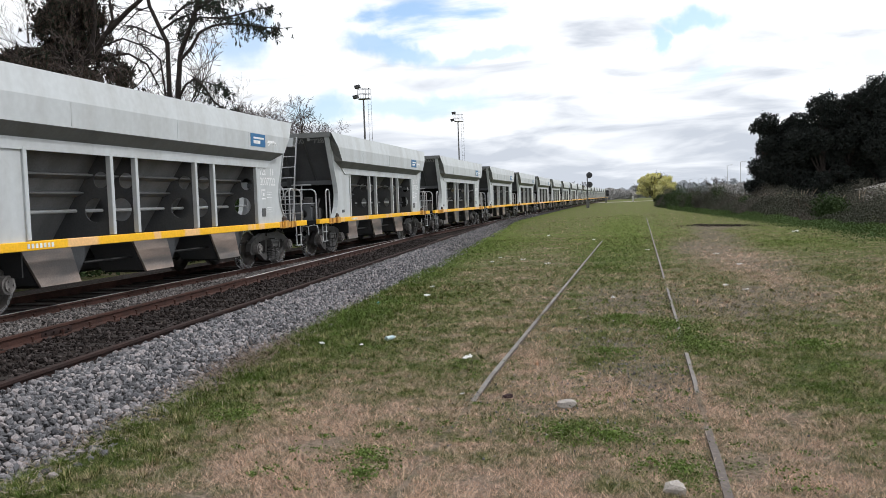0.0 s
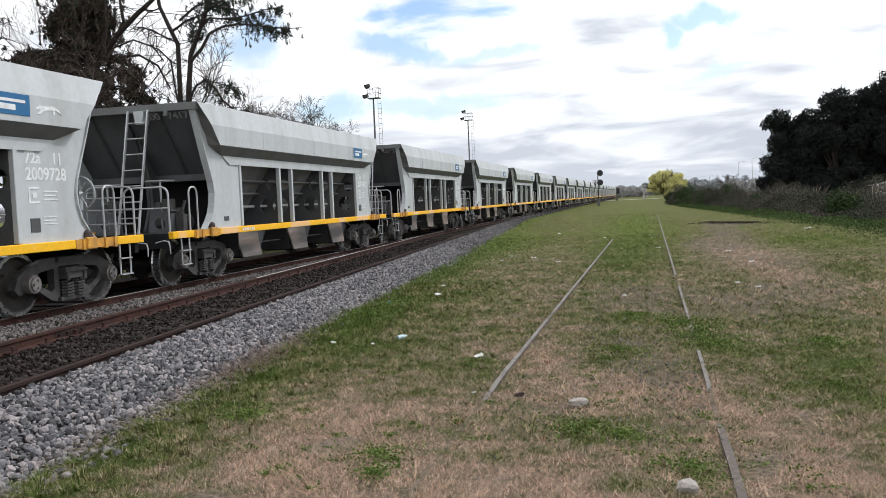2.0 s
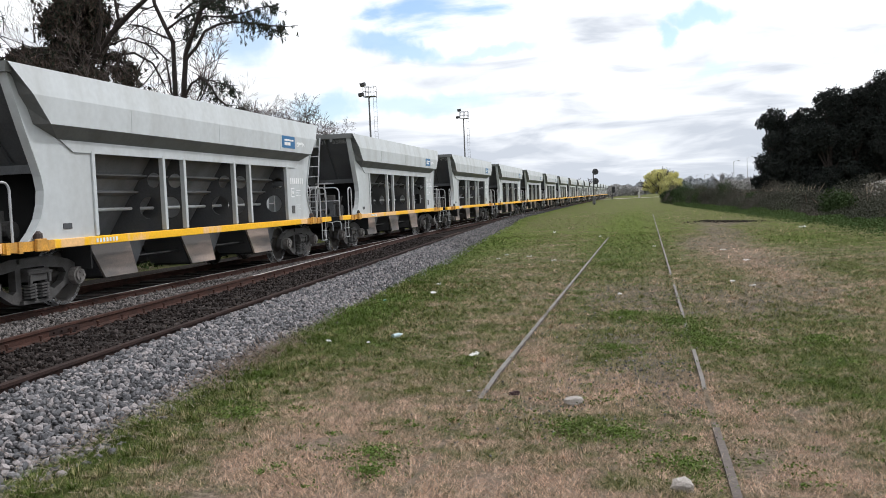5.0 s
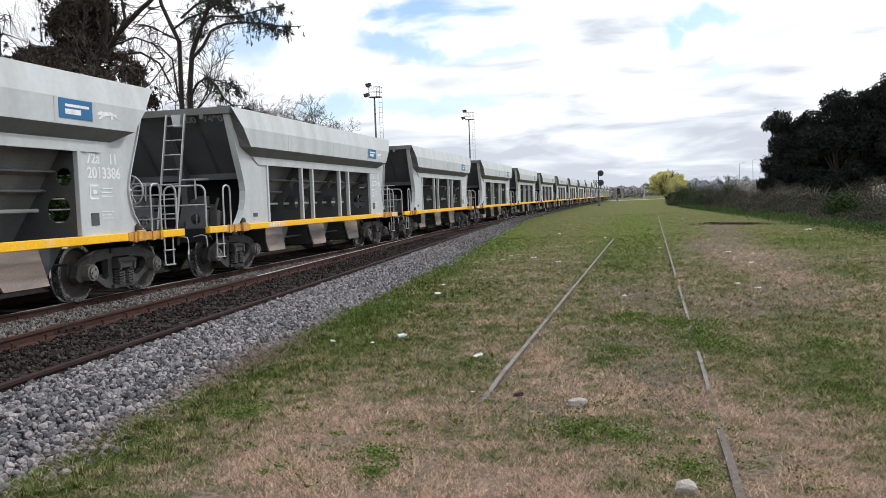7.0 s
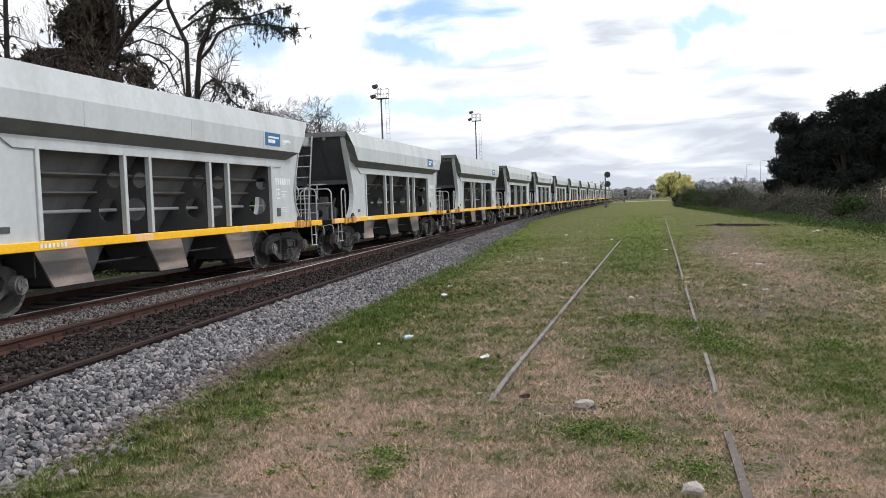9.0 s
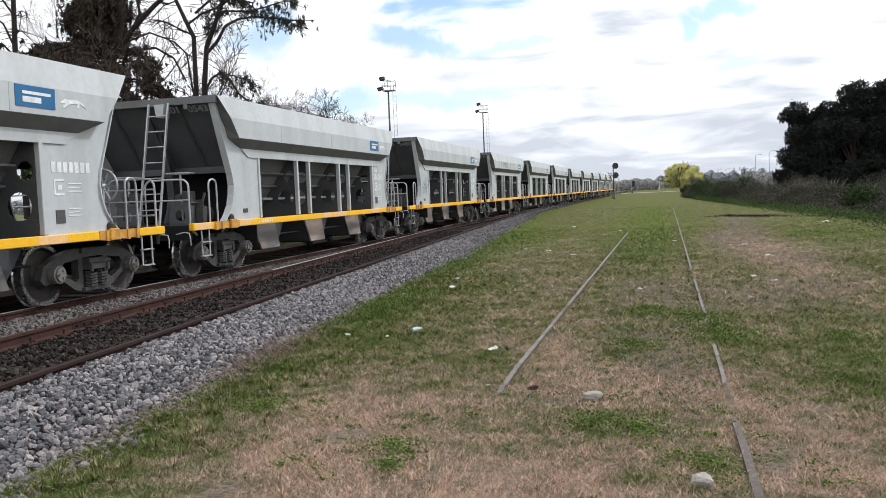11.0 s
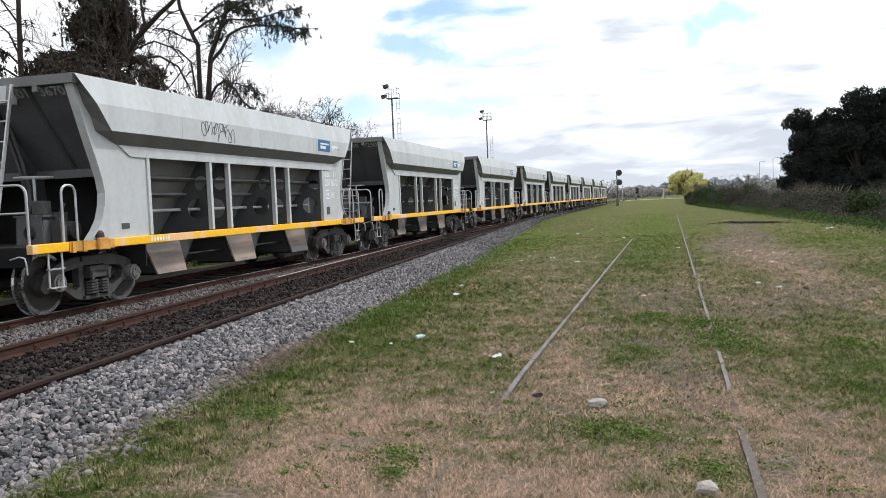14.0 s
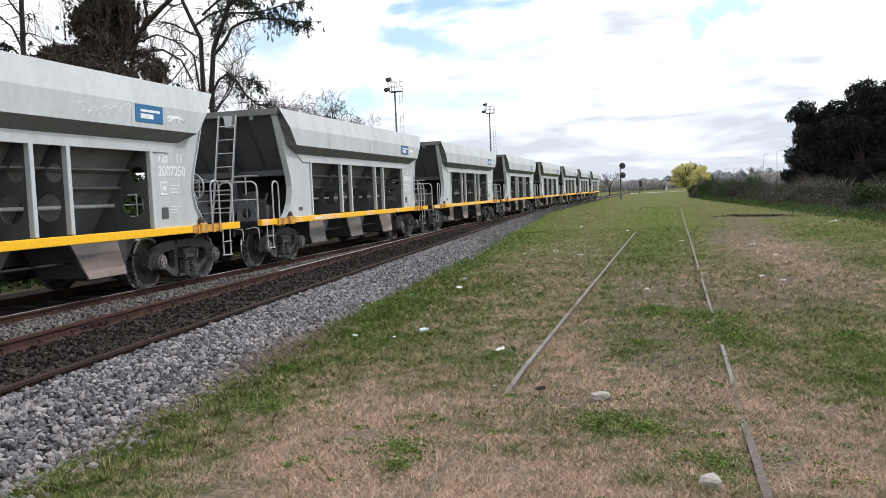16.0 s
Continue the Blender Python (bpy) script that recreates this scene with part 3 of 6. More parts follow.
def stones(name, spots, size, mat, label, seed):
    """Many angular stones in one mesh."""
    g = np.random.default_rng(seed)
    p = np.asarray(spots)
    n = len(p)
    bm = bmesh.new()
    bmesh.ops.create_icosphere(bm, subdivisions=1, radius=1)
    corner = np.array([v.co[:] for v in bm.verts])
    f = np.array([[v.index for v in q.verts] for q in bm.faces])
    bm.free()
    s = size * g.uniform(0.5, 1.3, (n, 1, 1))
    v = corner[None] * g.uniform(0.55, 1.15, (n, len(corner), 1)) * s * g.uniform(0.55, 1.15, (n, 1, 3)) * 0.62
    a, b = g.uniform(0, 6.28, n), g.uniform(-1.3, 1.3, n)
    ca, sa, cb, sb = np.cos(a), np.sin(a), np.cos(b), np.sin(b)
    rot = np.zeros((n, 3, 3))
    rot[:, 0, 0], rot[:, 0, 1], rot[:, 0, 2] = ca * cb, -sa, ca * sb
    rot[:, 1, 0], rot[:, 1, 1], rot[:, 1, 2] = sa * cb, ca, sa * sb
    rot[:, 2, 0], rot[:, 2, 2] = -sb, cb
    v = np.einsum("nij,nkj->nki", rot, v) + p[:, None, :]
    faces = (f[None] + len(corner) * np.arange(n)[:, None, None]).reshape(-1, 3)
    ob = new(name, mesh_of(name, v.reshape(-1, 3), faces, mat))
    return tagged(ob, label, "ballast", kind="stuff")


def shoulder_spots():
    g = np.random.default_rng(3)
    out = []
    for y0, y1, step in ((-6, 3.5, 0.07), (3.5, 14, 0.040), (14, 26, 0.055), (26, 48, 0.10), (48, 80, 0.16)):
        y = y0
        while y < y1:
            f, top = foot_x(y), loop_x(y) + HALF + 0.07
            for x in np.arange(top, f + 0.25, step):
                if x > f - 0.15 and g.random() < (x - f + 0.15) / 0.4:
                    continue
                k = min(1, max(0, (f - x) / max(0.1, f - (loop_x(y) + HALF + 0.62))))
                out.append((x + g.uniform(-0.5, 0.5) * step, y + g.uniform(-0.5, 0.5) * step, -0.035 + 0.15 * k + g.uniform(-0.01, 0.02)))
            y += step
    return out


def between_spots():
    g = np.random.default_rng(4)
    out = []
    for y in np.arange(6, 30, 0.048):
        a, b = train_x(y) + HALF + 0.1, loop_x(y) - HALF - 0.12
        for x in np.arange(a, b, 0.05):
            out.append((x + g.uniform(-0.03, 0.03), y + g.uniform(-0.03, 0.03), 0.075 + 0.03 * math.sin(math.pi * (x - a) / max(0.1, b - a)) + g.uniform(-0.012, 0.015)))
    return out


def dark_spots():
    g = np.random.default_rng(5)
    out = []
    for y in np.arange(4, 34, 0.058):
        l = loop_x(y)
        for x in np.arange(l - HALF + 0.1, l + HALF - 0.08, 0.062):
            if g.random() < 0.78:
                out.append((x + g.uniform(-0.04, 0.04), y + g.uniform(-0.04, 0.04), 0.055 + g.uniform(-0.015, 0.015)))
    return out


stones("shoulder_stones", shoulder_spots(), 0.055, M_STONE, "loose light grey crushed stone on the bank", 11)
stones("middle_stones", between_spots(), 0.046, M_STONE_MID, "loose grey crushed stone between two tracks", 12)
stones("oily_stones", dark_spots(), 0.045, M_STONE_DARK, "dark oil-stained stones between the rails", 13)

def pebble_spots():
    g = np.random.default_rng(6)
    out = []
    for px, py, rx, ry in ((-0.05, 13.0, 0.75, 2.0), (0.05, 7.8, 0.4, 0.8), (1.5, 12.3, 0.8, 1.6), (0.0, 10.0, 0.7, 1.5), (-0.5, 6.6, 0.7, 0.9)):
        for _ in range(300):
            out.append((px + g.normal(0, 0.7) * rx, py + g.normal(0, 0.7) * ry, 0.004))
    return out


stones("pebbles", pebble_spots(), 0.015, M_STONE, "small grey pebbles strewn over worn turf", 14)

# ---- tracks ----
RAIL_PROFILE = [(-0.068, 0), (0.068, 0), (0.068, 0.012), (0.012, 0.03), (0.012, 0.10), (0.036, 0.112), (0.036, 0.14), (-0.036, 0.14), (-0.036, 0.112), (-0.012, 0.10), (-0.012, 0.03), (-0.068, 0.012)]


def rail(name, line, ys, top, parent, side_mat, head_mat, label, slim=1.0, dip=0.0):
    """A flat-bottomed rail swept along a line x = line(y)."""
    verts, faces, index = [], [], []
    n = len(RAIL_PROFILE)
    for y in ys:
        x = line(y)
        down = dip if y in (ys[0], ys[-1]) else 0.0
        verts += [(x + px * slim, y, top - 0.14 + pz - down) for px, pz in RAIL_PROFILE]
    for j in range(len(ys) - 1):
        for i in range(n):
            faces.append((j * n + i, j * n + (i + 1) % n, (j + 1) * n + (i + 1) % n, (j + 1) * n + i))
            index.append(1 if i == 6 else 0)
    return link(name, mesh_of(name, verts, faces, [side_mat, head_mat], False, index), parent, label)


ys_main = list(np.arange(-8, 90, 2.0)) + list(np.arange(90, 420, 8.0))
main_track = tagged(new("main_track"), "running line of rusty rails with worn bright heads", "railway track", kind="structure")
rail("rail", lambda y: train_x(y) + HALF, ys_main, RAIL_Z, main_track, M_RAIL, M_RAIL_TOP, "rusty rail with a worn head")
# far head has no bright steel: the train's shade is in its colour
rail("rail", lambda y: train_x(y) - HALF, ys_main, RAIL_Z, main_track, M_RAIL, M_RAIL, "rusty rail, head coloured dull for the train's shade")
ys_loop = list(np.arange(-8, 62, 1.0))
loop_track = tagged(new("loop_track"), "rusty turnout track on dark oily sleepers", "railway track", kind="structure")
rail("rail", lambda y: loop_x(y) + HALF, [y for y in ys_loop if y < 58], RAIL_Z, loop_track, M_RAIL_DARK, M_RAIL_DARK, "dark rusty rail")
# from y = 16 a pale head colour stands in for low-angle sheen
rail("rail", lambda y: loop_x(y) - HALF, [y for y in ys_loop if 16 <= y < 58], RAIL_Z, loop_track, M_RAIL, M_RAIL_TOP, "rusty rail with sheen in its head colour")
rail("rail", lambda y: loop_x(y) - HALF, [y for y in ys_loop if y <= 16], RAIL_Z, loop_track, M_RAIL, M_RAIL, "dull rusty rail")


def check_rail_mesh():
    """Short guard rail with chamfered ends beside the crossing."""
    bm = bmesh.new()
    hexa(bm, [(-0.03, -2.1, 0), (0.03, -2.0, 0), (0.03, 2.0, 0), (-0.03, 2.1, 0)], [(-0.03, -2.1, 0.13), (0.03, -2.0, 0.13), (0.03, 2.0, 0.13), (-0.03, 2.1, 0.13)])
    return bm


part("guard_rail", check_rail_mesh(), M_RAIL, loop_track, "short rusty guard rail", pose(loop_x(33) + HALF - 0.1, 33, RAIL_Z - 0.135, rz=3.5))


def sleeper_mesh(length):
    bm = box(bmesh.new(), (0, 0, 0), (length, 0.24, 0.13))
    bmesh.ops.bevel(bm, geom=list(bm.edges), offset=0.012, segments=1, affect="EDGES")
    me = bpy.data.meshes.new("sleeper")
    bm.to_mesh(me)
    bm.free()
    me.materials.append(M_TIMBER)
    return me


sleeper_short, sleeper_long = sleeper_mesh(2.7), sleeper_mesh(4.2)
for k in range(70):
    y = -6 + 0.62 * k
    link("sleeper", sleeper_short, loop_track, "", pose(loop_x(y) + random.uniform(-0.05, 0.05), y, -0.013 + random.uniform(-0.012, 0.010), 0, 0, random.uniform(-1.2, 1.2)))
for k in range(110):
    y = -6 + 0.62 * k
    link("sleeper", sleeper_short, main_track, "", pose(train_x(y) - 0.25 + random.uniform(-0.03, 0.03), y + 0.3, 0.004 + random.uniform(-0.006, 0.008), 0, 0, random.uniform(-1, 1)))


def fishplate_mesh():
    bm = box(bmesh.new(), (0, 0, 0), (0.02, 0.6, 0.075))
    for y in (-0.22, -0.07, 0.07, 0.22):
        rod(bm, (0, y, 0), (0.035, y, 0), 0.016, 6)
    bmesh.ops.recalc_face_normals(bm, faces=bm.faces)
    me = bpy.data.meshes.new("joint_bar")
    bm.to_mesh(me)
    bm.free()
    me.materials.append(M_RAIL_DARK)
    return me


fish = fishplate_mesh()
for y in (9.5, 21.5):
    link("joint_bar", fish, loop_track, "bolted rusty joint bar", pose(loop_x(y) - HALF + 0.024, y, RAIL_Z - 0.075))
clip_bm = bmesh.new()
box(clip_bm, (0, 0, 0.01), (0.10, 0.16, 0.02))
rod(clip_bm, (0.02, 0, 0.02), (0.02, 0, 0.075), 0.014, 6)
rod(clip_bm, (0.02, 0, 0.07), (0.02, 0, 0.09), 0.024, 6)
clip_me = bpy.data.meshes.new("rail_spike")
clip_bm.to_mesh(clip_me)
clip_bm.free()
clip_me.materials.append(M_RAIL)
for k in range(40):
    y = -6 + 0.62 * (k + 14)
    link("rail_spike", clip_me, main_track, "", pose(train_x(y) + HALF + 0.10, y + 0.3, 0.055))
    link("rail_spike", clip_me, loop_track, "", pose(loop_x(y) - HALF + 0.10, y, 0.055))

# the disused siding lies sunk in the turf and shows in stretches
siding = tagged(new("siding_track"), "disused siding with rails sunk in the turf", "railway track", kind="structure")
for side, spans in ((-1, ((6.6, 31.0),)), (1, ((-2.0, 6.0), (7.0, 8.8), (9.9, 15.0), (16.5, 60.0)))):
    for a, b in spans:
        rail("rail", lambda y, s=side: siding_x(y) + s * HALF, list(np.linspace(a, b, max(8, int((b - a) / 0.8)))), 0.014, siding, M_SIDING, M_SIDING if a < 0 else M_SIDING_HEAD, "weathered grey-brown rail flush with the turf", 0.66 if a < 0 else 0.58 if side < 0 else 0.46, 0.03)

# ---- grass and weeds ----


def covered(x, y):
    return x < foot_x(y) - 0.1 or abs(abs(x - siding_x(y)) - HALF) < 0.022


def build_grass():
    g = np.random.default_rng(21)
    v_all, f_all = [], []
    base = 0
    # nearest belts dense and short, farther belts in broader tufts
    roots = []
    for y0, y1, count, height, width in ((-5.0, 3.6, 50000, 0.024, 0.006), (3.6, 6.0, 190000, 0.017, 0.0022), (6.0, 9.0, 170000, 0.020, 0.0030), (9.0, 13.0, 110000, 0.026, 0.005), (13.0, 20.0, 100000, 0.026, 0.007), (20.0, 34.0, 80000, 0.022, 0.010), (34.0, 70.0, 50000, 0.022, 0.015)):
        y = g.uniform(y0, y1, count)
        x = g.uniform(-0.62, 0.42, count) * (np.maximum(y, 5.0) + 2) + 0.4
        keep = np.array([not covered(a, b) for a, b in zip(x, y)])
        x, y = x[keep], y[keep]
        # thinner on worn soil, taller where the turf is lush: beside the ballast and in scattered tufts
        dry, bare = turf_state(x, y)
        clump = np.array([noise.noise((a * 2.3, b * 1.8, 7)) for a, b in zip(x, y)])
        keep = (g.random(len(x)) > 0.8 * bare) & (clump > -0.34 - 0.3 * g.random(len(x)) - 0.8 * (dry < 0.38))
        x, y, dry, clump = x[keep], y[keep], dry[keep], clump[keep]
        n = len(x)
        h = height * g.uniform(0.4, 1.3, n) * (1 + 1.3 * np.clip(clump, 0, 1) + 5.0 * np.clip(0.42 - dry, 0, 0.3))
        a = g.uniform(0, 6.28, n)
        w = width * g.uniform(0.6, 1.3, n)
        lean = g.normal(0, 1.5 if y0 < 20 else 2.2, (n, 2)) * h[:, None]
        z = np.array([relief(p, q) for p, q in zip(x, y)]) - 0.025
        p0 = np.stack([x - np.cos(a) * w, y - np.sin(a) * w, z], 1)
        p1 = np.stack([x + np.cos(a) * w, y + np.sin(a) * w, z], 1)
        p2 = np.stack([x + lean[:, 0], y + lean[:, 1], z + h + 0.01], 1)
        v_all.append(np.stack([p0, p1, p2], 1).reshape(-1, 3))
        f_all.append(np.arange(3 * n).reshape(-1, 3) + base)
        roots.append(np.stack([x, y], 1).repeat(3, 0))
        base += 3 * n
    # tussocks whose blades bend outwards
    n, k = 1500, 46
    y = g.uniform(3.8, 16, n)
    foot = np.array([foot_x(v) for v in y])
    x = np.where(g.random(n) < 0.62, foot + np.abs(g.normal(0.1, 0.75, n)), g.uniform(-0.5, 0.4, n) * (y + 2) + 0.4)
    dry, bare = turf_state(x, y)
    keep = (g.random(n) > dry * 1.35) & (x > foot + 0.05)
    x, y, dry = x[keep], y[keep], dry[keep]
    n = len(x)
    size = g.uniform(0.02, 0.055, n) * (1 + np.clip(0.4 - dry, 0, 0.3) * 2.5)
    a, r = g.uniform(0, 6.28, (n, k)), np.abs(g.normal(0, 0.5, (n, k)))
    cx, cy = x[:, None] + np.cos(a) * r * size[:, None], y[:, None] + np.sin(a) * r * size[:, None]
    out = g.uniform(0.4, 1.5, (n, k)) * size[:, None]
    h = g.uniform(0.5, 1.2, (n, k)) * size[:, None]
    q = 0.0026 + 0.0002 * np.clip(y[:, None] - 5, 0, 12)
    p0 = np.stack([cx - np.sin(a) * q, cy + np.cos(a) * q, np.full_like(cx, -0.02)], -1)
    p1 = np.stack([cx + np.sin(a) * q, cy - np.cos(a) * q, np.full_like(cx, -0.02)], -1)
    p2 = np.stack([cx + np.cos(a) * out, cy + np.sin(a) * out, h], -1)
    v_all.append(np.stack([p0, p1, p2], 2).reshape(-1, 3))
    f_all.append(np.arange(3 * n * k).reshape(-1, 3) + base)
    roots.append(np.stack([cx, cy], -1).reshape(-1, 2).repeat(3, 0))
    me = mesh_of("grass", np.concatenate(v_all), np.concatenate(f_all), M_BLADE)
    roots = np.concatenate(roots)
    carry_state(me, roots[:, 0], roots[:, 1])
    ob = new("grass", me)
    tagged(ob, "short meadow grass, green beside the ballast and straw-dry elsewhere", "grass", kind="stuff")


build_grass()


def straw():
    """Loose dead stalks lying on the turf."""
    g = np.random.default_rng(23)
    n = 14000
    y = g.uniform(3.6, 13, n)
    x = g.uniform(-0.62, 0.42, n) * (y + 2) + 0.4
    edge = g.random(n) < 0.16
    x = np.where(edge, np.array([foot_x(q) for q in y]) + g.normal(0.02, 0.13, n), x)
    keep = np.array([x0 > foot_x(y0) - 0.3 for x0, y0 in zip(x, y)])
    x, y = x[keep], y[keep]
    n = len(x)
    a, s = g.uniform(0, 6.28, n), g.uniform(0.008, 0.04, n) * g.uniform(0.6, 1.3, n)
    z = g.uniform(0.005, 0.03, n)
    d = np.stack([np.cos(a), np.sin(a), g.uniform(-0.25, 0.45, n)], 1) * s[:, None]
    q = np.stack([-np.sin(a), np.cos(a), np.zeros(n)], 1) * 0.0018
    c = np.stack([x, y, z], 1)
    v = np.stack([c - d - q, c - d + q, c + d + q, c + d - q], 1).reshape(-1, 3)
    ob = new("straw", mesh_of("straw", v, np.arange(4 * n).reshape(-1, 4), M_REED))
    tagged(ob, "loose dry straw stalks lying on the turf", "straw", kind="stuff")


straw()


def weeds(name, spots, count, spread, height, leaf, seed, mat=None, label="low clump of bright green broad-leaved weeds", kind=""):
    g = np.random.default_rng(seed)
    pts = []
    for x, y in spots:
        r = np.abs(g.normal(0, spread, count))
        a = g.uniform(0, 6.28, count)
        z = g.uniform(0.0, 1.0, count) * height * np.exp(-(r / spread) ** 2 * 0.5)
        pts.append(np.stack([x + r * np.cos(a), y + r * np.sin(a), 0.005 + z], 1))
    v, f = leaf_quads(np.concatenate(pts), leaf, seed, flat=0.4)
    ob = new(name, mesh_of(name, v, f, mat or M_WEED))
    return tagged(ob, label, "weeds", group="weed clumps", kind=kind)


for i, (x, y, s, h) in enumerate(((-3.85, 11.6, 0.40, 0.08), (-3.6, 12.8, 0.3, 0.06), (0.49, 10.4, 0.35, 0.05), (0.62, 9.4, 0.10, 0.15), (-0.23, 8.72, 0.16, 0.035), (-0.07, 11.16, 0.2, 0.03), (-0.46, 5.73, 0.16, 0.03),
                                  (-0.13, 5.62, 0.18, 0.03), (-1.63, 5.03, 0.10, 0.045), (-1.53, 4.66, 0.08, 0.04), (0.26, 4.96, 0.15, 0.03), (-2.92, 5.91, 0.14, 0.06), (0.75, 9.0, 0.25, 0.05), (1.84, 9.08, 0.18, 0.06))):
    weeds("weed_clump", [(x, y)], int(3600 * s + 200), s * 1.2, h, 0.011 + 0.0008 * max(0, y - 6), 100 + i, kind="stuff")


def sprigs():
    """Small rosettes of green leaves scattered in the dry turf, in loose drifts."""
    g = np.random.default_rng(31)
    pts = []
    for _ in range(1300):
        y = g.uniform(3.8, 14.0)
        x = g.uniform(-0.55, 0.42) * (y + 2) + 0.4
        if covered(x, y) or noise.noise((x * 0.8, y * 0.8, 40)) < -0.02:
            continue
        k = int(g.uniform(12, 46))
        r = np.abs(g.normal(0, 0.035, k)) * g.uniform(0.6, 2.2)
        a = g.uniform(0, 6.28, k)
        pts.append(np.stack([x + r * np.cos(a) * 1.6, y + r * np.sin(a), g.uniform(0.0, 0.022, k)], 1))
    v, f = leaf_quads(np.concatenate(pts), 0.011, 32, flat=0.5)
    ob = new("weed_sprigs", mesh_of("weed_sprigs", v, f, M_WEED))
    tagged(ob, "small green sprigs scattered through the dry turf", "weeds", kind="stuff")


sprigs()


def dead_stalks():
    """Brown dead stems tangled along the foot of the ballast."""
    g = np.random.default_rng(33)
    n = 1500
    y = np.where(g.random(n) < 0.6, g.normal(8.2, 0.9, n), g.uniform(4.5, 14, n))
    x = np.array([foot_x(q) for q in y]) + g.normal(-0.05, 0.16, n)
    a, s = g.uniform(0, 6.28, n), g.uniform(0.03, 0.11, n)
    d = np.stack([np.cos(a), np.sin(a), g.uniform(-0.1, 0.5, n)], 1) * s[:, None]
    q = np.stack([-np.sin(a), np.cos(a), np.zeros(n)], 1) * 0.0022
    c = np.stack([x, y, g.uniform(0.01, 0.05, n) + d[:, 2] * 0.5], 1)
    v = np.stack([c - d - q, c - d + q, c + d + q, c + d - q], 1).reshape(-1, 3)
    ob = new("dead_stalks", mesh_of("dead_stalks", v, np.arange(4 * n).reshape(-1, 4), M_STALK))
    tagged(ob, "tangle of brown dead stems at the foot of the ballast", "stalks", kind="stuff")


dead_stalks()

# ---- hopper wagon ----
PITCH, WAGON_Y0 = 14.3, 0.0
WING = [(5.42, 1.05), (5.27, 1.18), (5.13, 1.35), (5.05, 1.55), (5.02, 1.75), (5.06, 1.95), (5.14, 2.15), (5.31, 2.55), (5.49, 3.0), (5.63, 3.36)]


def holed(bm, outer, holes, place, thick, axis, mat=0, gaps=()):
    """A plate with round holes (u, v, r) and shaped gaps in its plane, pushed out by thick along an axis."""
    edges = []
    for loop in [outer] + list(gaps) + [[(u + r * math.cos(2 * math.pi * k / 16), v + r * math.sin(2 * math.pi * k / 16)) for k in range(16)] for u, v, r in holes]:
        vs = [bm.verts.new((p[0], place, p[1]) if axis == "y" else (place, p[0], p[1])) for p in loop]
        edges += [bm.edges.new((vs[i], vs[(i + 1) % len(vs)])) for i in range(len(vs))]
    made = bmesh.ops.triangle_fill(bm, use_beauty=True, use_dissolve=False, edges=edges)
    faces = [f for f in made["geom"] if isinstance(f, bmesh.types.BMFace)]
    for f in faces:
        f.material_index = mat
    out = bmesh.ops.extrude_face_region(bm, geom=faces)
    shift = (0, thick, 0) if axis == "y" else (thick, 0, 0)
    bmesh.ops.translate(bm, verts=[v for v in out["geom"] if isinstance(v, bmesh.types.BMVert)], vec=shift)
    return bm


def slope_x(z):
    return 0.30 + (z - 0.95) * 0.68


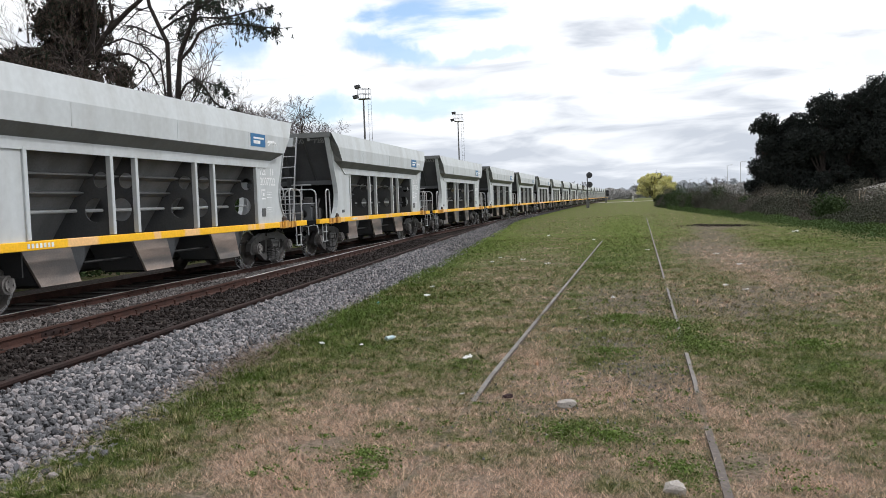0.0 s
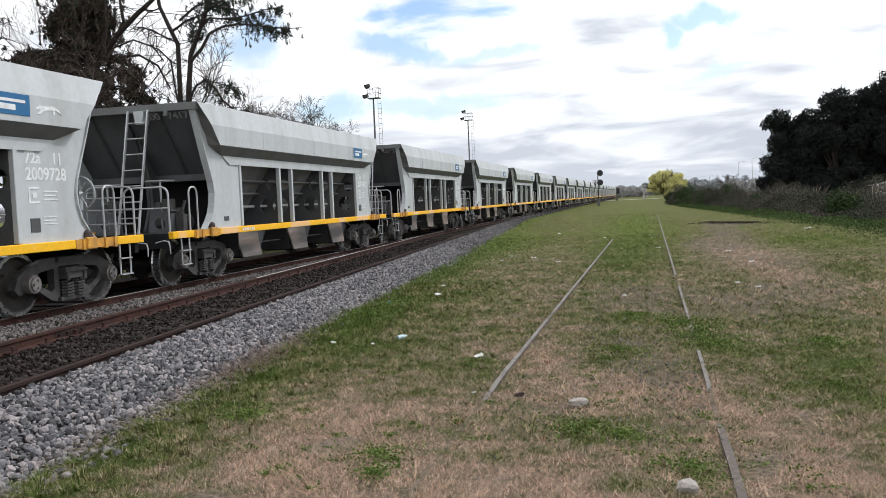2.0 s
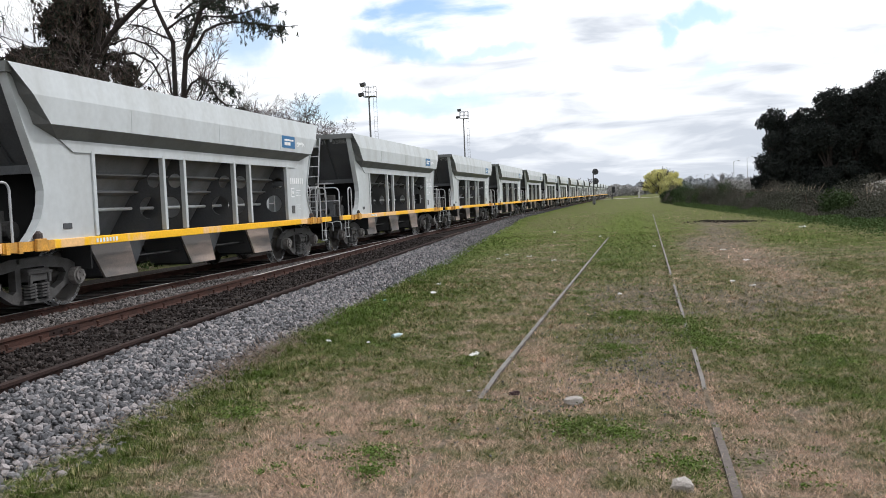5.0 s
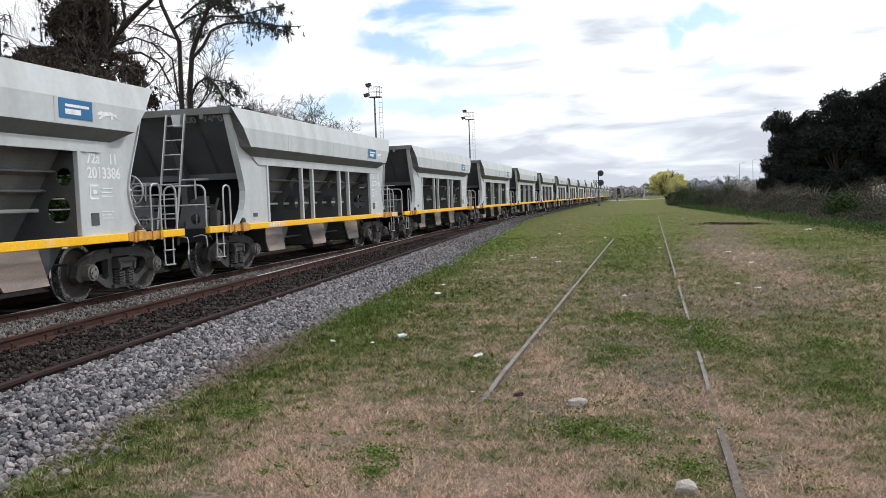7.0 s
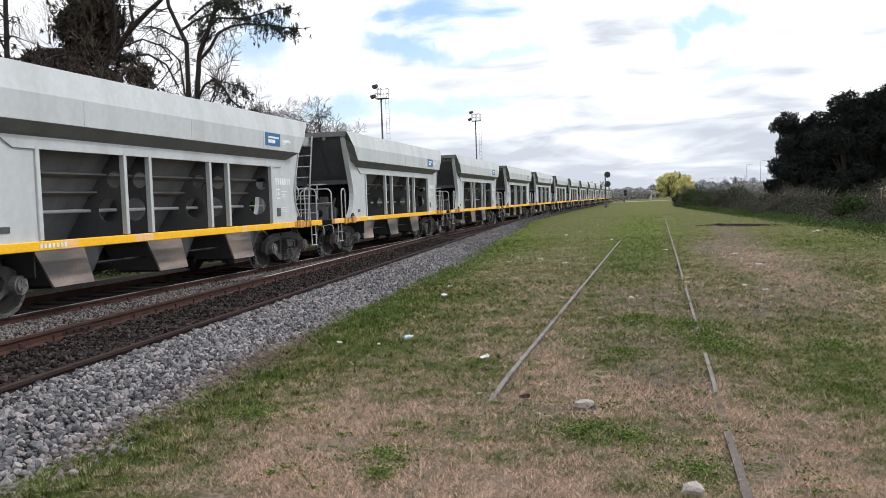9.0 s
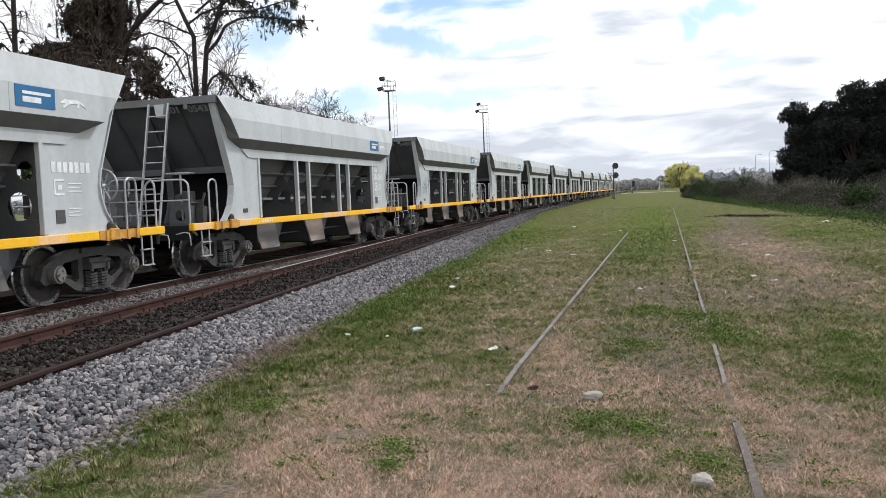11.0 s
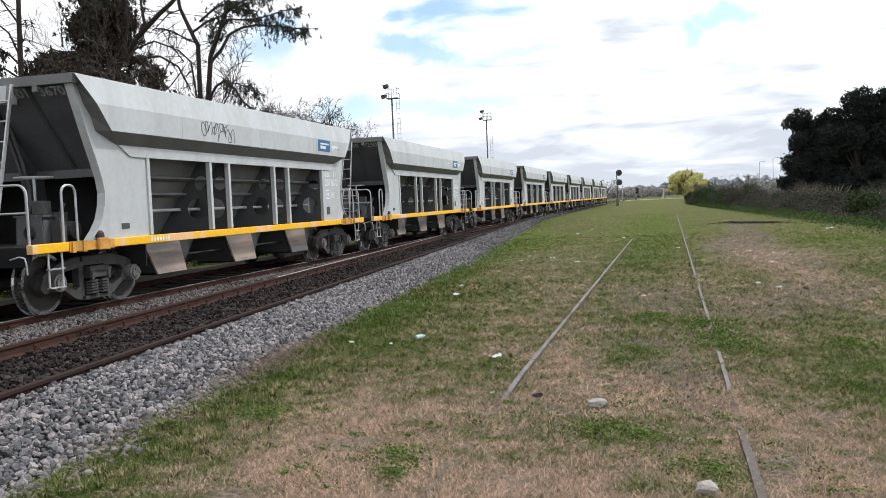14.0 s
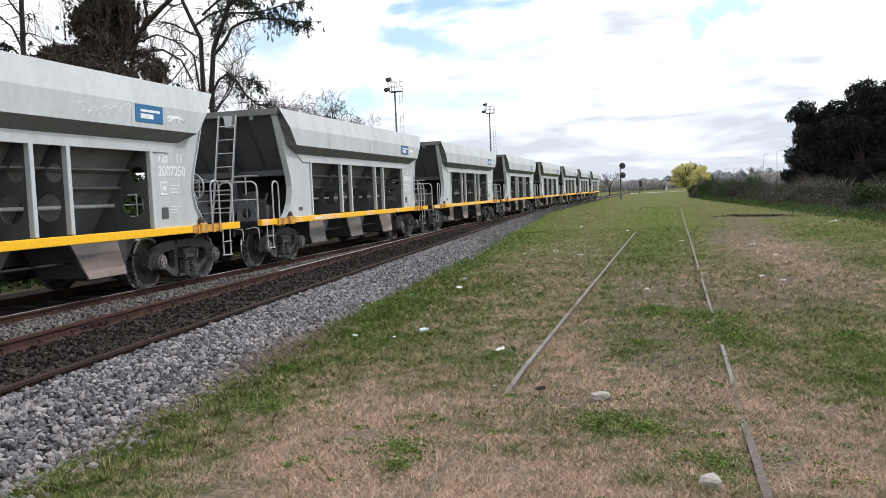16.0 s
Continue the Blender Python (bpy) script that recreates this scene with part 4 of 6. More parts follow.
def build_bogie(parent, y, flip):
    bogie = new("bogie")
    bogie.parent = parent
    bogie.matrix_basis = pose(0, y, 0, 0, 0, 180 if flip else 0)
    bogie["label"] = "dark cast-steel two-axle bogie"
    for s in (1, -1):
        bm = bmesh.new()
        outer = [(-1.20, 0.40), (-1.12, 0.58), (-0.82, 0.72), (-0.45, 0.80), (0.45, 0.80), (0.82, 0.72), (1.12, 0.58), (1.20, 0.40), (1.12, 0.32), (0.72, 0.34), (0.46, 0.18), (0.28, 0.13),
                 (-0.28, 0.13), (-0.46, 0.18), (-0.72, 0.34), (-1.12, 0.32)]
        holed(bm, outer, [], 1.02 * s, 0.12 * s, "x", 0,
              [[(e * 0.36, 0.64), (e * 0.68, 0.60), (e * 0.74, 0.52), (e * 0.66, 0.40), (e * 0.44, 0.30), (e * 0.36, 0.34)] for e in (1, -1)] + [[(-0.25, 0.20), (0.25, 0.20), (0.25, 0.66), (-0.25, 0.66)]])
        box(bm, (1.10 * s, 0, 0.76), (0.16, 0.62, 0.07))
        box(bm, (1.10 * s, 0, 0.17), (0.2, 0.60, 0.05))
        part("side_frame", bm, M_BOGIE, bogie)
        for u in (-0.13, 0.13):
            bm = tube(bmesh.new(), [(1.17 * s + 0.09 * math.cos(k * 0.785), u + 0.09 * math.sin(k * 0.785), 0.2 + k * 0.0053) for k in range(44)], 0.02, 5)
            part("coil_spring", bm, M_BOGIE, bogie, "dark coil spring")
        bm = box(bmesh.new(), (1.15 * s, 0, 0.55), (0.2, 0.46, 0.18))
        box(bm, (1.26 * s, 0, 0.585), (0.04, 0.52, 0.05))
        for u in (-0.2, 0.2):
            box(bm, (1.26 * s, u, 0.50), (0.04, 0.06, 0.14))
        part("bolster_end", bm, M_BOGIE, bogie, bevel=0.012)
        for u in (-0.915, 0.915):
            bm = rod(bmesh.new(), (1.05 * s, u, 0.457), (1.25 * s, u, 0.457), 0.135, 14)
            rod(bm, (1.25 * s, u, 0.457), (1.28 * s, u, 0.457), 0.10, 14)
            for k in range(3):
                a = k * 2.09
                rod(bm, (1.28 * s, u + 0.06 * math.cos(a), 0.457 + 0.06 * math.sin(a)), (1.30 * s, u + 0.06 * math.cos(a), 0.457 + 0.06 * math.sin(a)), 0.02, 6)
            part("axle_box", bm, M_CAP, bogie, "rusty round bearing cap")
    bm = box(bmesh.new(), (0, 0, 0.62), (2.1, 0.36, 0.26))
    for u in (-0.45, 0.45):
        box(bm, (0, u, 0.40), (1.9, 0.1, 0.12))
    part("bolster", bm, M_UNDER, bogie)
    profile = [(0.0, 0.10), (0.10, 0.10), (0.12, 0.16), (0.05, 0.22), (0.03, 0.36), (0.085, 0.40), (0.085, 0.457), (-0.03, 0.462), (-0.05, 0.485), (-0.075, 0.47), (-0.08, 0.40), (-0.02, 0.36), (-0.01, 0.22), (-0.06, 0.16), (-0.06, 0.10)]
    for u in (-0.915, 0.915):
        bm = bmesh.new()
        n = 28
        for s in (1, -1):
            rings = [[bm.verts.new((s * (HALF + px), pr * math.cos(2 * math.pi * k / n), pr * math.sin(2 * math.pi * k / n))) for k in range(n)] for px, pr in profile]
            for i in range(len(rings)):
                a, b = rings[i], rings[(i + 1) % len(rings)]
                for k in range(n):
                    bm.faces.new((a[k], a[(k + 1) % n], b[(k + 1) % n], b[k])).material_index = 1 if i in (5, 6, 7) else 0
        rod(bm, (-1.05, 0, 0), (1.05, 0, 0), 0.085, 12)
        ws = part("wheelset", bm, [M_WHEEL, M_TREAD], bogie, "pair of worn steel wheels on an axle")
        ws.matrix_parent_inverse = Matrix.Translation((0, u, 0.457))
    return bogie


def build_wagon():
    w = new("hopper_wagon")
    tagged(w, "light grey steel hopper wagon with yellow sills", "wagon", "wagons of the train")
    shell = [(1.50, 2.50), (1.70, 2.68), (1.71, 3.06), (1.63, 3.46)]
    ends = [4.62, 5.00, 5.34, 5.70]
    # the bulging upper hopper, one closed body with a low roof
    bm = bmesh.new()
    loops = []
    for s in (-1, 1):
        loops.append([bm.verts.new((x * sx, s * e, z)) for sx in (1, -1) for (x, z), e in (list(zip(shell, ends)) if sx == 1 else list(zip(shell, ends))[::-1])])
    n = len(loops[0])
    for i in range(n):
        a, b = loops[0][i], loops[0][(i + 1) % n]
        c, d = loops[1][(i + 1) % n], loops[1][i]
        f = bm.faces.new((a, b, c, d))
        # the underside band takes the shade-darkened grey
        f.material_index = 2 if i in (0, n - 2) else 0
    # closing faces at both ends, set back between the flanges, coloured for shade
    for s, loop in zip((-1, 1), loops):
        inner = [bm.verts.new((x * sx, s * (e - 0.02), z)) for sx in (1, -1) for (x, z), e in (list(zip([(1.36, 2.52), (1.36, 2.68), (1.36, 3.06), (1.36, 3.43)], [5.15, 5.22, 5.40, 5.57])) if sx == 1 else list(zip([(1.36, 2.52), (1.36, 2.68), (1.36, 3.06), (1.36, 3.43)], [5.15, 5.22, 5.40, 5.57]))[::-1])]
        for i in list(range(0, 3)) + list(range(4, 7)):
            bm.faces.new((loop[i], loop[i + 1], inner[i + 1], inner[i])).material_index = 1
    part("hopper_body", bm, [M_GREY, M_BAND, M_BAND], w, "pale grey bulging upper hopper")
    # panel seams standing slightly proud on the upper side
    for s in (1, -1):
        for y in (-3.0, 0.05, 3.05):
            bm = bmesh.new()
            hexa(bm, [(s * 1.69, y - 0.012, 2.70), (s * 1.705, y - 0.012, 2.70), (s * 1.705, y + 0.012, 2.70), (s * 1.69, y + 0.012, 2.70)],
                 [(s * 1.69, y - 0.012, 3.05), (s * 1.714, y - 0.012, 3.05), (s * 1.714, y + 0.012, 3.05), (s * 1.69, y + 0.012, 3.05)])
            part("weld_seam", bm, M_GREY, w)
    for s in (1, -1):
        a, b = (1.47 * s, 1.50 * s)
        for e in (1, -1):
            pts = [(3.78, 1.05)] + WING + [(5.42, 3.36), (4.62, 2.49), (3.78, 2.49)]
            bm = prism(bmesh.new(), [(y * e, z) for y, z in pts], a, b, "x")
            part("side_panel", bm, M_GREY, w)
            bm = bmesh.new()
            for (y0, z0), (y1, z1) in zip(WING, WING[1:]):
                hexa(bm, [(1.40 * s, e * (y0 - 0.012), z0), (1.535 * s, e * (y0 - 0.012), z0), (1.535 * s, e * (y0 + 0.012), z0), (1.40 * s, e * (y0 + 0.012), z0)],
                     [(1.40 * s, e * (y1 - 0.012), z1), (1.535 * s, e * (y1 - 0.012), z1), (1.535 * s, e * (y1 + 0.012), z1), (1.40 * s, e * (y1 + 0.012), z1)])
            part("edge_flange", bm, M_GREY, w)
        bm = prism(bmesh.new(), [(-4.30, 2.325), (4.30, 2.325), (4.60, 2.495), (-4.60, 2.495)], 1.475 * s, 1.525 * s, "x")
        part("top_rail", bm, M_GREY, w)
        for y in (-3.83, -1.79, -1.07, 0.99, 1.73, 3.78):
            bm = box(bmesh.new(), (1.485 * s, y, 1.715), (0.09, 0.085, 1.31))
            part("side_post", bm, M_GREY, w, bevel=0.008)
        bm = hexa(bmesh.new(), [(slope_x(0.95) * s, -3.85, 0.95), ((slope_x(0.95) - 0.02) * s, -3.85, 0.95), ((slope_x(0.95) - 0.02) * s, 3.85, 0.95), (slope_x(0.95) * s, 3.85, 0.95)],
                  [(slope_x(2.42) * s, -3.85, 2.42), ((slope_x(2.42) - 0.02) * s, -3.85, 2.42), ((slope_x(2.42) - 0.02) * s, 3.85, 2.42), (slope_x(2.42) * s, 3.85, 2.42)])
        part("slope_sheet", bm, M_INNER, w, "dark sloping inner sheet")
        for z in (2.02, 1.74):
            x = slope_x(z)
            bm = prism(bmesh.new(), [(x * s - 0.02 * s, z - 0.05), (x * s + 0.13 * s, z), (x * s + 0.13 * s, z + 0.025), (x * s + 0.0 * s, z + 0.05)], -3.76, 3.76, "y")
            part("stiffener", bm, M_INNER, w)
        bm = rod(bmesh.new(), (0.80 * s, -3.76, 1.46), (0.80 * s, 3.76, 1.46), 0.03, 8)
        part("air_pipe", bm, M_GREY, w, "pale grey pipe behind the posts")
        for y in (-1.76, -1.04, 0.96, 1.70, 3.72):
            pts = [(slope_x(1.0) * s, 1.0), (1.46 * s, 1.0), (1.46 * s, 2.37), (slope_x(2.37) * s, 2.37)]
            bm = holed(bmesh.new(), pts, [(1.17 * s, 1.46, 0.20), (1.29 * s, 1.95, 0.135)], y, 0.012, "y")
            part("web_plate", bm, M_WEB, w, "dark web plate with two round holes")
        # sill
        bm = box(bmesh.new(), (1.50 * s, 0, 0.985), (0.10, 9.8, 0.13))
        part("side_sill", bm, M_YELLOW, w, "yellow side sill", bevel=0.008)
        for e in (1, -1):
            bm = box(bmesh.new(), (1.50 * s, e * 5.42, 0.98), (0.104, 1.03, 0.134))
            for u in (5.08, 5.62, 5.86):
                box(bm, (1.53 * s, e * u, 0.975), (0.09, 0.07, 0.16))
            part("sill_bracket", bm, M_YELLOW_DIRTY, w, "grimy yellow sill bracket")
            bm = box(bmesh.new(), (1.50 * s, e * 6.31, 0.985), (0.10, 0.74, 0.13))
            part("end_sill_side", bm, M_YELLOW, w, "yellow sill end", bevel=0.008)
            bm = prism(bmesh.new(), [(e * 5.10, 0.90), (e * 5.34, 0.90), (e * 5.33, 1.08), (e * 5.12, 1.08)], 1.552 * s, 1.61 * s, "x")
            bracket = part("lug_bracket", bm, M_YELLOW_DIRTY, w, "grimy yellow lug bracket", bevel=0.012)
            bm = rod(bmesh.new(), (1.53 * s, e * 5.22, 1.08), (1.53 * s, e * 5.22, 1.15), 0.072, 12, 0.065)
            rod(bm, (1.53 * s, e * 5.22, 1.15), (1.53 * s, e * 5.22, 1.185), 0.065, 12, 0.03)
            part("lifting_lug", bm, M_LUG, bracket, "dark oily domed lifting lug")
            bm = tube(bmesh.new(), hoop(min(e * 5.98, e * 5.68), max(e * 5.98, e * 5.68), 1.05, 1.86, 0.12, ("y", 1.50 * s)), 0.019)
            part("side_grab_rail", bm, M_RAILING, w, "pale tubular grab rail")
            bm = bmesh.new()
            for u in (6.05, 6.33):
                box(bm, (1.50 * s, e * u, 0.67), (0.016, 0.03, 0.50))
            for z in (0.69, 0.43):
                box(bm, (1.50 * s, e * 6.19, z), (0.07, 0.31, 0.018))
            part("foot_step", bm, M_RAILING, w, "pale steel foot step")
            bm = tube(bmesh.new(), [(1.2 * s, e * 6.70, 0.86), (1.42 * s, e * 6.78, 0.90), (1.52 * s, e * 6.80, 0.88), (1.54 * s, e * 6.80, 0.80), (1.54 * s, e * 6.79, 0.66)], 0.011)
            part("uncoupling_lever", bm, M_RAILING, w, "pale bent uncoupling lever")
    for e in (1, -1):
        bm = hexa(bmesh.new(), [(-1.58, e * 5.46, 3.33), (1.58, e * 5.46, 3.33), (1.58, e * 5.70, 3.33), (-1.58, e * 5.70, 3.33)], [(-1.61, e * 5.46, 3.466), (1.61, e * 5.46, 3.466), (1.61, e * 5.712, 3.466), (-1.61, e * 5.712, 3.466)])
        for x in (-0.95, 0.95):
            box(bm, (x, e * 5.67, 3.29), (0.08, 0.05, 0.10))
        part("end_beam", bm, M_BAND, w, "grey end beam with shade in its colour")
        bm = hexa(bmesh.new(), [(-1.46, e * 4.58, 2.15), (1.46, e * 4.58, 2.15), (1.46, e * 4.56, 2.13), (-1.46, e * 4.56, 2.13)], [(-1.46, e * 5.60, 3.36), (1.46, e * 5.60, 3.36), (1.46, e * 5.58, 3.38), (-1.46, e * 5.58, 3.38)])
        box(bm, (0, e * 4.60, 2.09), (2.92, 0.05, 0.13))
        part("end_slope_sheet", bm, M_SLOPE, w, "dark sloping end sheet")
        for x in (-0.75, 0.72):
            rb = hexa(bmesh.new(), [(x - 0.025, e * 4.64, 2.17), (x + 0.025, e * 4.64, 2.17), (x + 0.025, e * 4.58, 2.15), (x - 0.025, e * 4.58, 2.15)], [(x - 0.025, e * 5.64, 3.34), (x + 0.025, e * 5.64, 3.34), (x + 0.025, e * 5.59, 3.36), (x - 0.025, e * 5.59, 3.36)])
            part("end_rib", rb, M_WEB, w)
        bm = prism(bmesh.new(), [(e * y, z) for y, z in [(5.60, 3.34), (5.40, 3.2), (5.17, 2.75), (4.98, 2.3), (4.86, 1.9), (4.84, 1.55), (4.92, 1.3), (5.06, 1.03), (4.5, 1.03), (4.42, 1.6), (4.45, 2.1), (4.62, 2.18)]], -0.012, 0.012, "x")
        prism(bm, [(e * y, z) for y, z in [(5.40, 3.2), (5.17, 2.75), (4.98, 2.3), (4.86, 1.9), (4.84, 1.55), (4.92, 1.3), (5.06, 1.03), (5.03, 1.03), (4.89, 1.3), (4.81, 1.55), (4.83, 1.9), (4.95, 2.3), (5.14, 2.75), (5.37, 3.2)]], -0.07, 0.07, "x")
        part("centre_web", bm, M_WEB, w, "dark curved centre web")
        # black sheet added for the dark void below the slope sheet
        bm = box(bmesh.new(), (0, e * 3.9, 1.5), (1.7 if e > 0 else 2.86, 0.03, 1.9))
        part("end_void_sheet", bm, M_UNDER, w)
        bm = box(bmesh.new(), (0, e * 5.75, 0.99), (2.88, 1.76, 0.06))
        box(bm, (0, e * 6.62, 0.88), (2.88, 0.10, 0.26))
        part("end_platform", bm, M_UNDER, w, "near-black end platform")
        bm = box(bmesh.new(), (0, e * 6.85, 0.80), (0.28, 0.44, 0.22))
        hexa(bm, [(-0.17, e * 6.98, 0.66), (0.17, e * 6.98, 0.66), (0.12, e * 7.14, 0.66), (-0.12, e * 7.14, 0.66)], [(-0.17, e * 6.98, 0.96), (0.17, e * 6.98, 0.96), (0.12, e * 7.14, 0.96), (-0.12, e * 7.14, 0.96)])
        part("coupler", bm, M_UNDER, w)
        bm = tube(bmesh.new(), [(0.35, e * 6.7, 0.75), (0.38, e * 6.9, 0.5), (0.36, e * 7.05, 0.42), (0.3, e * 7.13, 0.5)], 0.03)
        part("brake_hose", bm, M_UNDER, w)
        for s in (1, -1):
            bm = tube(bmesh.new(), hoop(min(0.55 * s, 1.44 * s), max(0.55 * s, 1.44 * s), 1.0, 1.86, 0.14, ("x", e * 6.60)), 0.019)
            tube(bm, [(0.55 * s, e * 6.60, 1.48), (1.44 * s, e * 6.60, 1.48)], 0.016)
            if e > 0:
                tube(bm, [(0.55 * s, e * 6.60, 1.24), (1.44 * s, e * 6.60, 1.24)], 0.016)
                tube(bm, [(0.55 * s, e * 6.60, 1.68), (1.44 * s, e * 6.60, 1.68)], 0.016)
            part("end_handrail", bm, M_RAILING, w, "pale tubular end handrail")
    # ladder up the leading end
    bm = bmesh.new()
    for x in (0.21, 0.63):
        hexa(bm, [(x - 0.006, -6.36, 1.02), (x + 0.02, -6.36, 1.02), (x + 0.02, -6.31, 1.02), (x - 0.006, -6.31, 1.02)], [(x - 0.006, -5.80, 3.36), (x + 0.02, -5.80, 3.36), (x + 0.02, -5.75, 3.36), (x - 0.006, -5.75, 3.36)])
    for k in range(7):
        z = 1.32 + k * 0.30
        y = -6.33 + (z - 1.02) / 2.34 * 0.56
        rod(bm, (0.21, y, z), (0.65, y, z), 0.013, 6)
    part("ladder", bm, M_RAILING, w, "grey steel ladder")
    bm = hexa(bmesh.new(), [(0.35, -5.76, 3.1), (0.49, -5.76, 3.1), (0.49, -5.52, 3.1), (0.35, -5.52, 3.1)], [(0.31, -5.76, 3.35), (0.53, -5.76, 3.35), (0.53, -5.56, 3.35), (0.31, -5.56, 3.35)])
    part("ladder_bracket", bm, M_GREY, w)
    # hand brake on the trailing end
    bm = bmesh.new()
    ring = [(1.05 + 0.27 * math.cos(2 * math.pi * k / 24), 5.75, 1.75 + 0.27 * math.sin(2 * math.pi * k / 24)) for k in range(25)]
    tube(bm, ring, 0.018, 6)
    wheel = part("brake_wheel", bm, M_RAILING, w, "spoked hand brake wheel")
    for k in range(6):
        a = k * math.pi / 3
        part("spoke", rod(bmesh.new(), (1.05, 5.75, 1.75), (1.05 + 0.26 * math.cos(a), 5.75, 1.75 + 0.26 * math.sin(a)), 0.012, 6), M_RAILING, wheel)
    part("hub", rod(bmesh.new(), (1.05, 5.55, 1.75), (1.05, 5.79, 1.75), 0.045, 10), M_RAILING, wheel)
    bm = box(bmesh.new(), (1.05, 5.48, 1.45), (0.22, 0.12, 0.9))
    box(bm, (1.05, 5.46, 1.72), (0.32, 0.14, 0.36))
    part("brake_stand", bm, M_BOGIE, w, bevel=0.01)
    bm = rod(bmesh.new(), (0.55, -5.35, 1.02), (0.55, -5.35, 2.02), 0.022, 6)
    ring = [(0.55 + 0.27 * math.cos(2 * math.pi * k / 16), -5.35 + 0.27 * math.sin(2 * math.pi * k / 16), 2.02) for k in range(17)]
    tube(bm, ring, 0.016, 5)
    rod(bm, (0.28, -5.35, 2.02), (0.82, -5.35, 2.02), 0.012, 5)
    part("valve_wheel", bm, M_RAILING, w, "horizontal hand wheel on a rod")
    bm = rod(bmesh.new(), (-0.62, -5.35, 1.02), (-0.62, -5.35, 1.98), 0.022, 6)
    tube(bm, [(-0.62 + 0.27 * math.cos(2 * math.pi * k / 16), -5.35 + 0.27 * math.sin(2 * math.pi * k / 16), 1.98) for k in range(17)], 0.016, 5)
    rod(bm, (-0.89, -5.35, 1.98), (-0.35, -5.35, 1.98), 0.012, 5)
    part("valve_wheel", bm, M_RAILING, w, "horizontal hand wheel on a rod")
    # boxy stands with a round opening, two on the leading platform
    for x in (0.72, -0.45):
        bm = holed(bmesh.new(), [(x - 0.24, 1.02), (x + 0.24, 1.02), (x + 0.21, 1.42), (x - 0.21, 1.42)], [(x, 1.19, 0.11)], -5.72, 0.02, "y")
        box(bm, (x - 0.22, -5.60, 1.2), (0.02, 0.2, 0.36))
        box(bm, (x + 0.22, -5.60, 1.2), (0.02, 0.2, 0.36))
        box(bm, (x, -5.58, 1.44), (0.52, 0.3, 0.03))
        part("gear_stand", bm, M_SLOPE, w, "slate grey gear stand with a round opening")
        bm = box(bmesh.new(), (x + 0.12, -5.58, 1.56), (0.2, 0.18, 0.2))
        rod(bm, (x - 0.08, -5.64, 1.54), (x - 0.08, -5.52, 1.54), 0.07, 10)
        part("gear_box", bm, M_BOGIE, w, "dark gear box", bevel=0.01)
    bm = box(bmesh.new(), (0.62, -5.2, 1.32), (0.5, 0.3, 0.34))
    rod(bm, (0.3, -5.05, 1.2), (1.0, -5.05, 1.2), 0.14, 12)
    part("brake_cylinder", bm, M_BOGIE, w, "grey brake cylinder box")
    bm = box(bmesh.new(), (1.05, -5.5, 1.2), (0.16, 0.14, 0.32))
    rod(bm, (1.05, -5.5, 1.35), (1.12, -5.45, 1.62), 0.03, 6)
    part("brake_lever", bm, M_BOGIE, w)
    for y in (-2.77, 0.06, 2.90):
        for s in (1, -1):
            bm = hexa(bmesh.new(), [(0.30 * s, y - 0.46, 0.37), (1.12 * s, y - 0.46, 0.37), (1.12 * s, y + 0.46, 0.37), (0.30 * s, y + 0.46, 0.37)],
                      [(0.28 * s, y - 0.86, 0.93), (1.16 * s, y - 0.86, 0.93), (1.16 * s, y + 0.86, 0.93), (0.28 * s, y + 0.86, 0.93)])
            # the chute's dark grey also carries the shade below the sill
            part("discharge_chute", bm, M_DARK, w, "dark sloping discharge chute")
            bm = hexa(bmesh.new(), [(1.17 * s, y - 0.47, 0.35), (1.21 * s, y - 0.47, 0.35), (1.21 * s, y + 0.47, 0.35), (1.17 * s, y + 0.47, 0.35)],
                      [(1.19 * s, y - 0.90, 0.925), (1.23 * s, y - 0.90, 0.925), (1.23 * s, y + 0.22, 0.925), (1.19 * s, y + 0.22, 0.925)])
            part("deflector_plate", bm, M_CHUTE, w, "pale dusty deflector plate")
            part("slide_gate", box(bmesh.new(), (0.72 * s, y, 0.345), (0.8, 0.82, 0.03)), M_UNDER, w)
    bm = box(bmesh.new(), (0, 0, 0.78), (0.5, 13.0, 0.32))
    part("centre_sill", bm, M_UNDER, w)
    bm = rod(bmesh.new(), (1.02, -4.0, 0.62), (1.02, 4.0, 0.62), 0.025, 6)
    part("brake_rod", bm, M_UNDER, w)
    # blue panel with two pale lines, and a pale running-animal mark
    def on_side(y, z):
        return 1.70 + 0.01 * (z - 2.68) / 0.38
    def panel(name, y0, y1, z0, z1, lift, mat, label):
        bm = hexa(bmesh.new(), [(on_side(0, z0), y0, z0), (on_side(0, z0) + lift, y0, z0), (on_side(0, z0) + lift, y1, z0), (on_side(0, z0), y1, z0)],
                  [(on_side(0, z1), y0, z1), (on_side(0, z1) + lift, y0, z1), (on_side(0, z1) + lift, y1, z1), (on_side(0, z1), y1, z1)])
        return part(name, bm, mat, w, label)
    panel("sign_panel", 3.14, 3.90, 2.765, 3.045, 0.008, M_BLUE, "blue sign panel with pale lines")
    panel("sign_line", 3.27, 3.81, 2.93, 2.97, 0.012, M_WHITE, "thin pale line on the blue panel")
    panel("sign_line", 3.27, 3.62, 2.825, 2.90, 0.012, M_WHITE, "broad pale line on the blue panel")
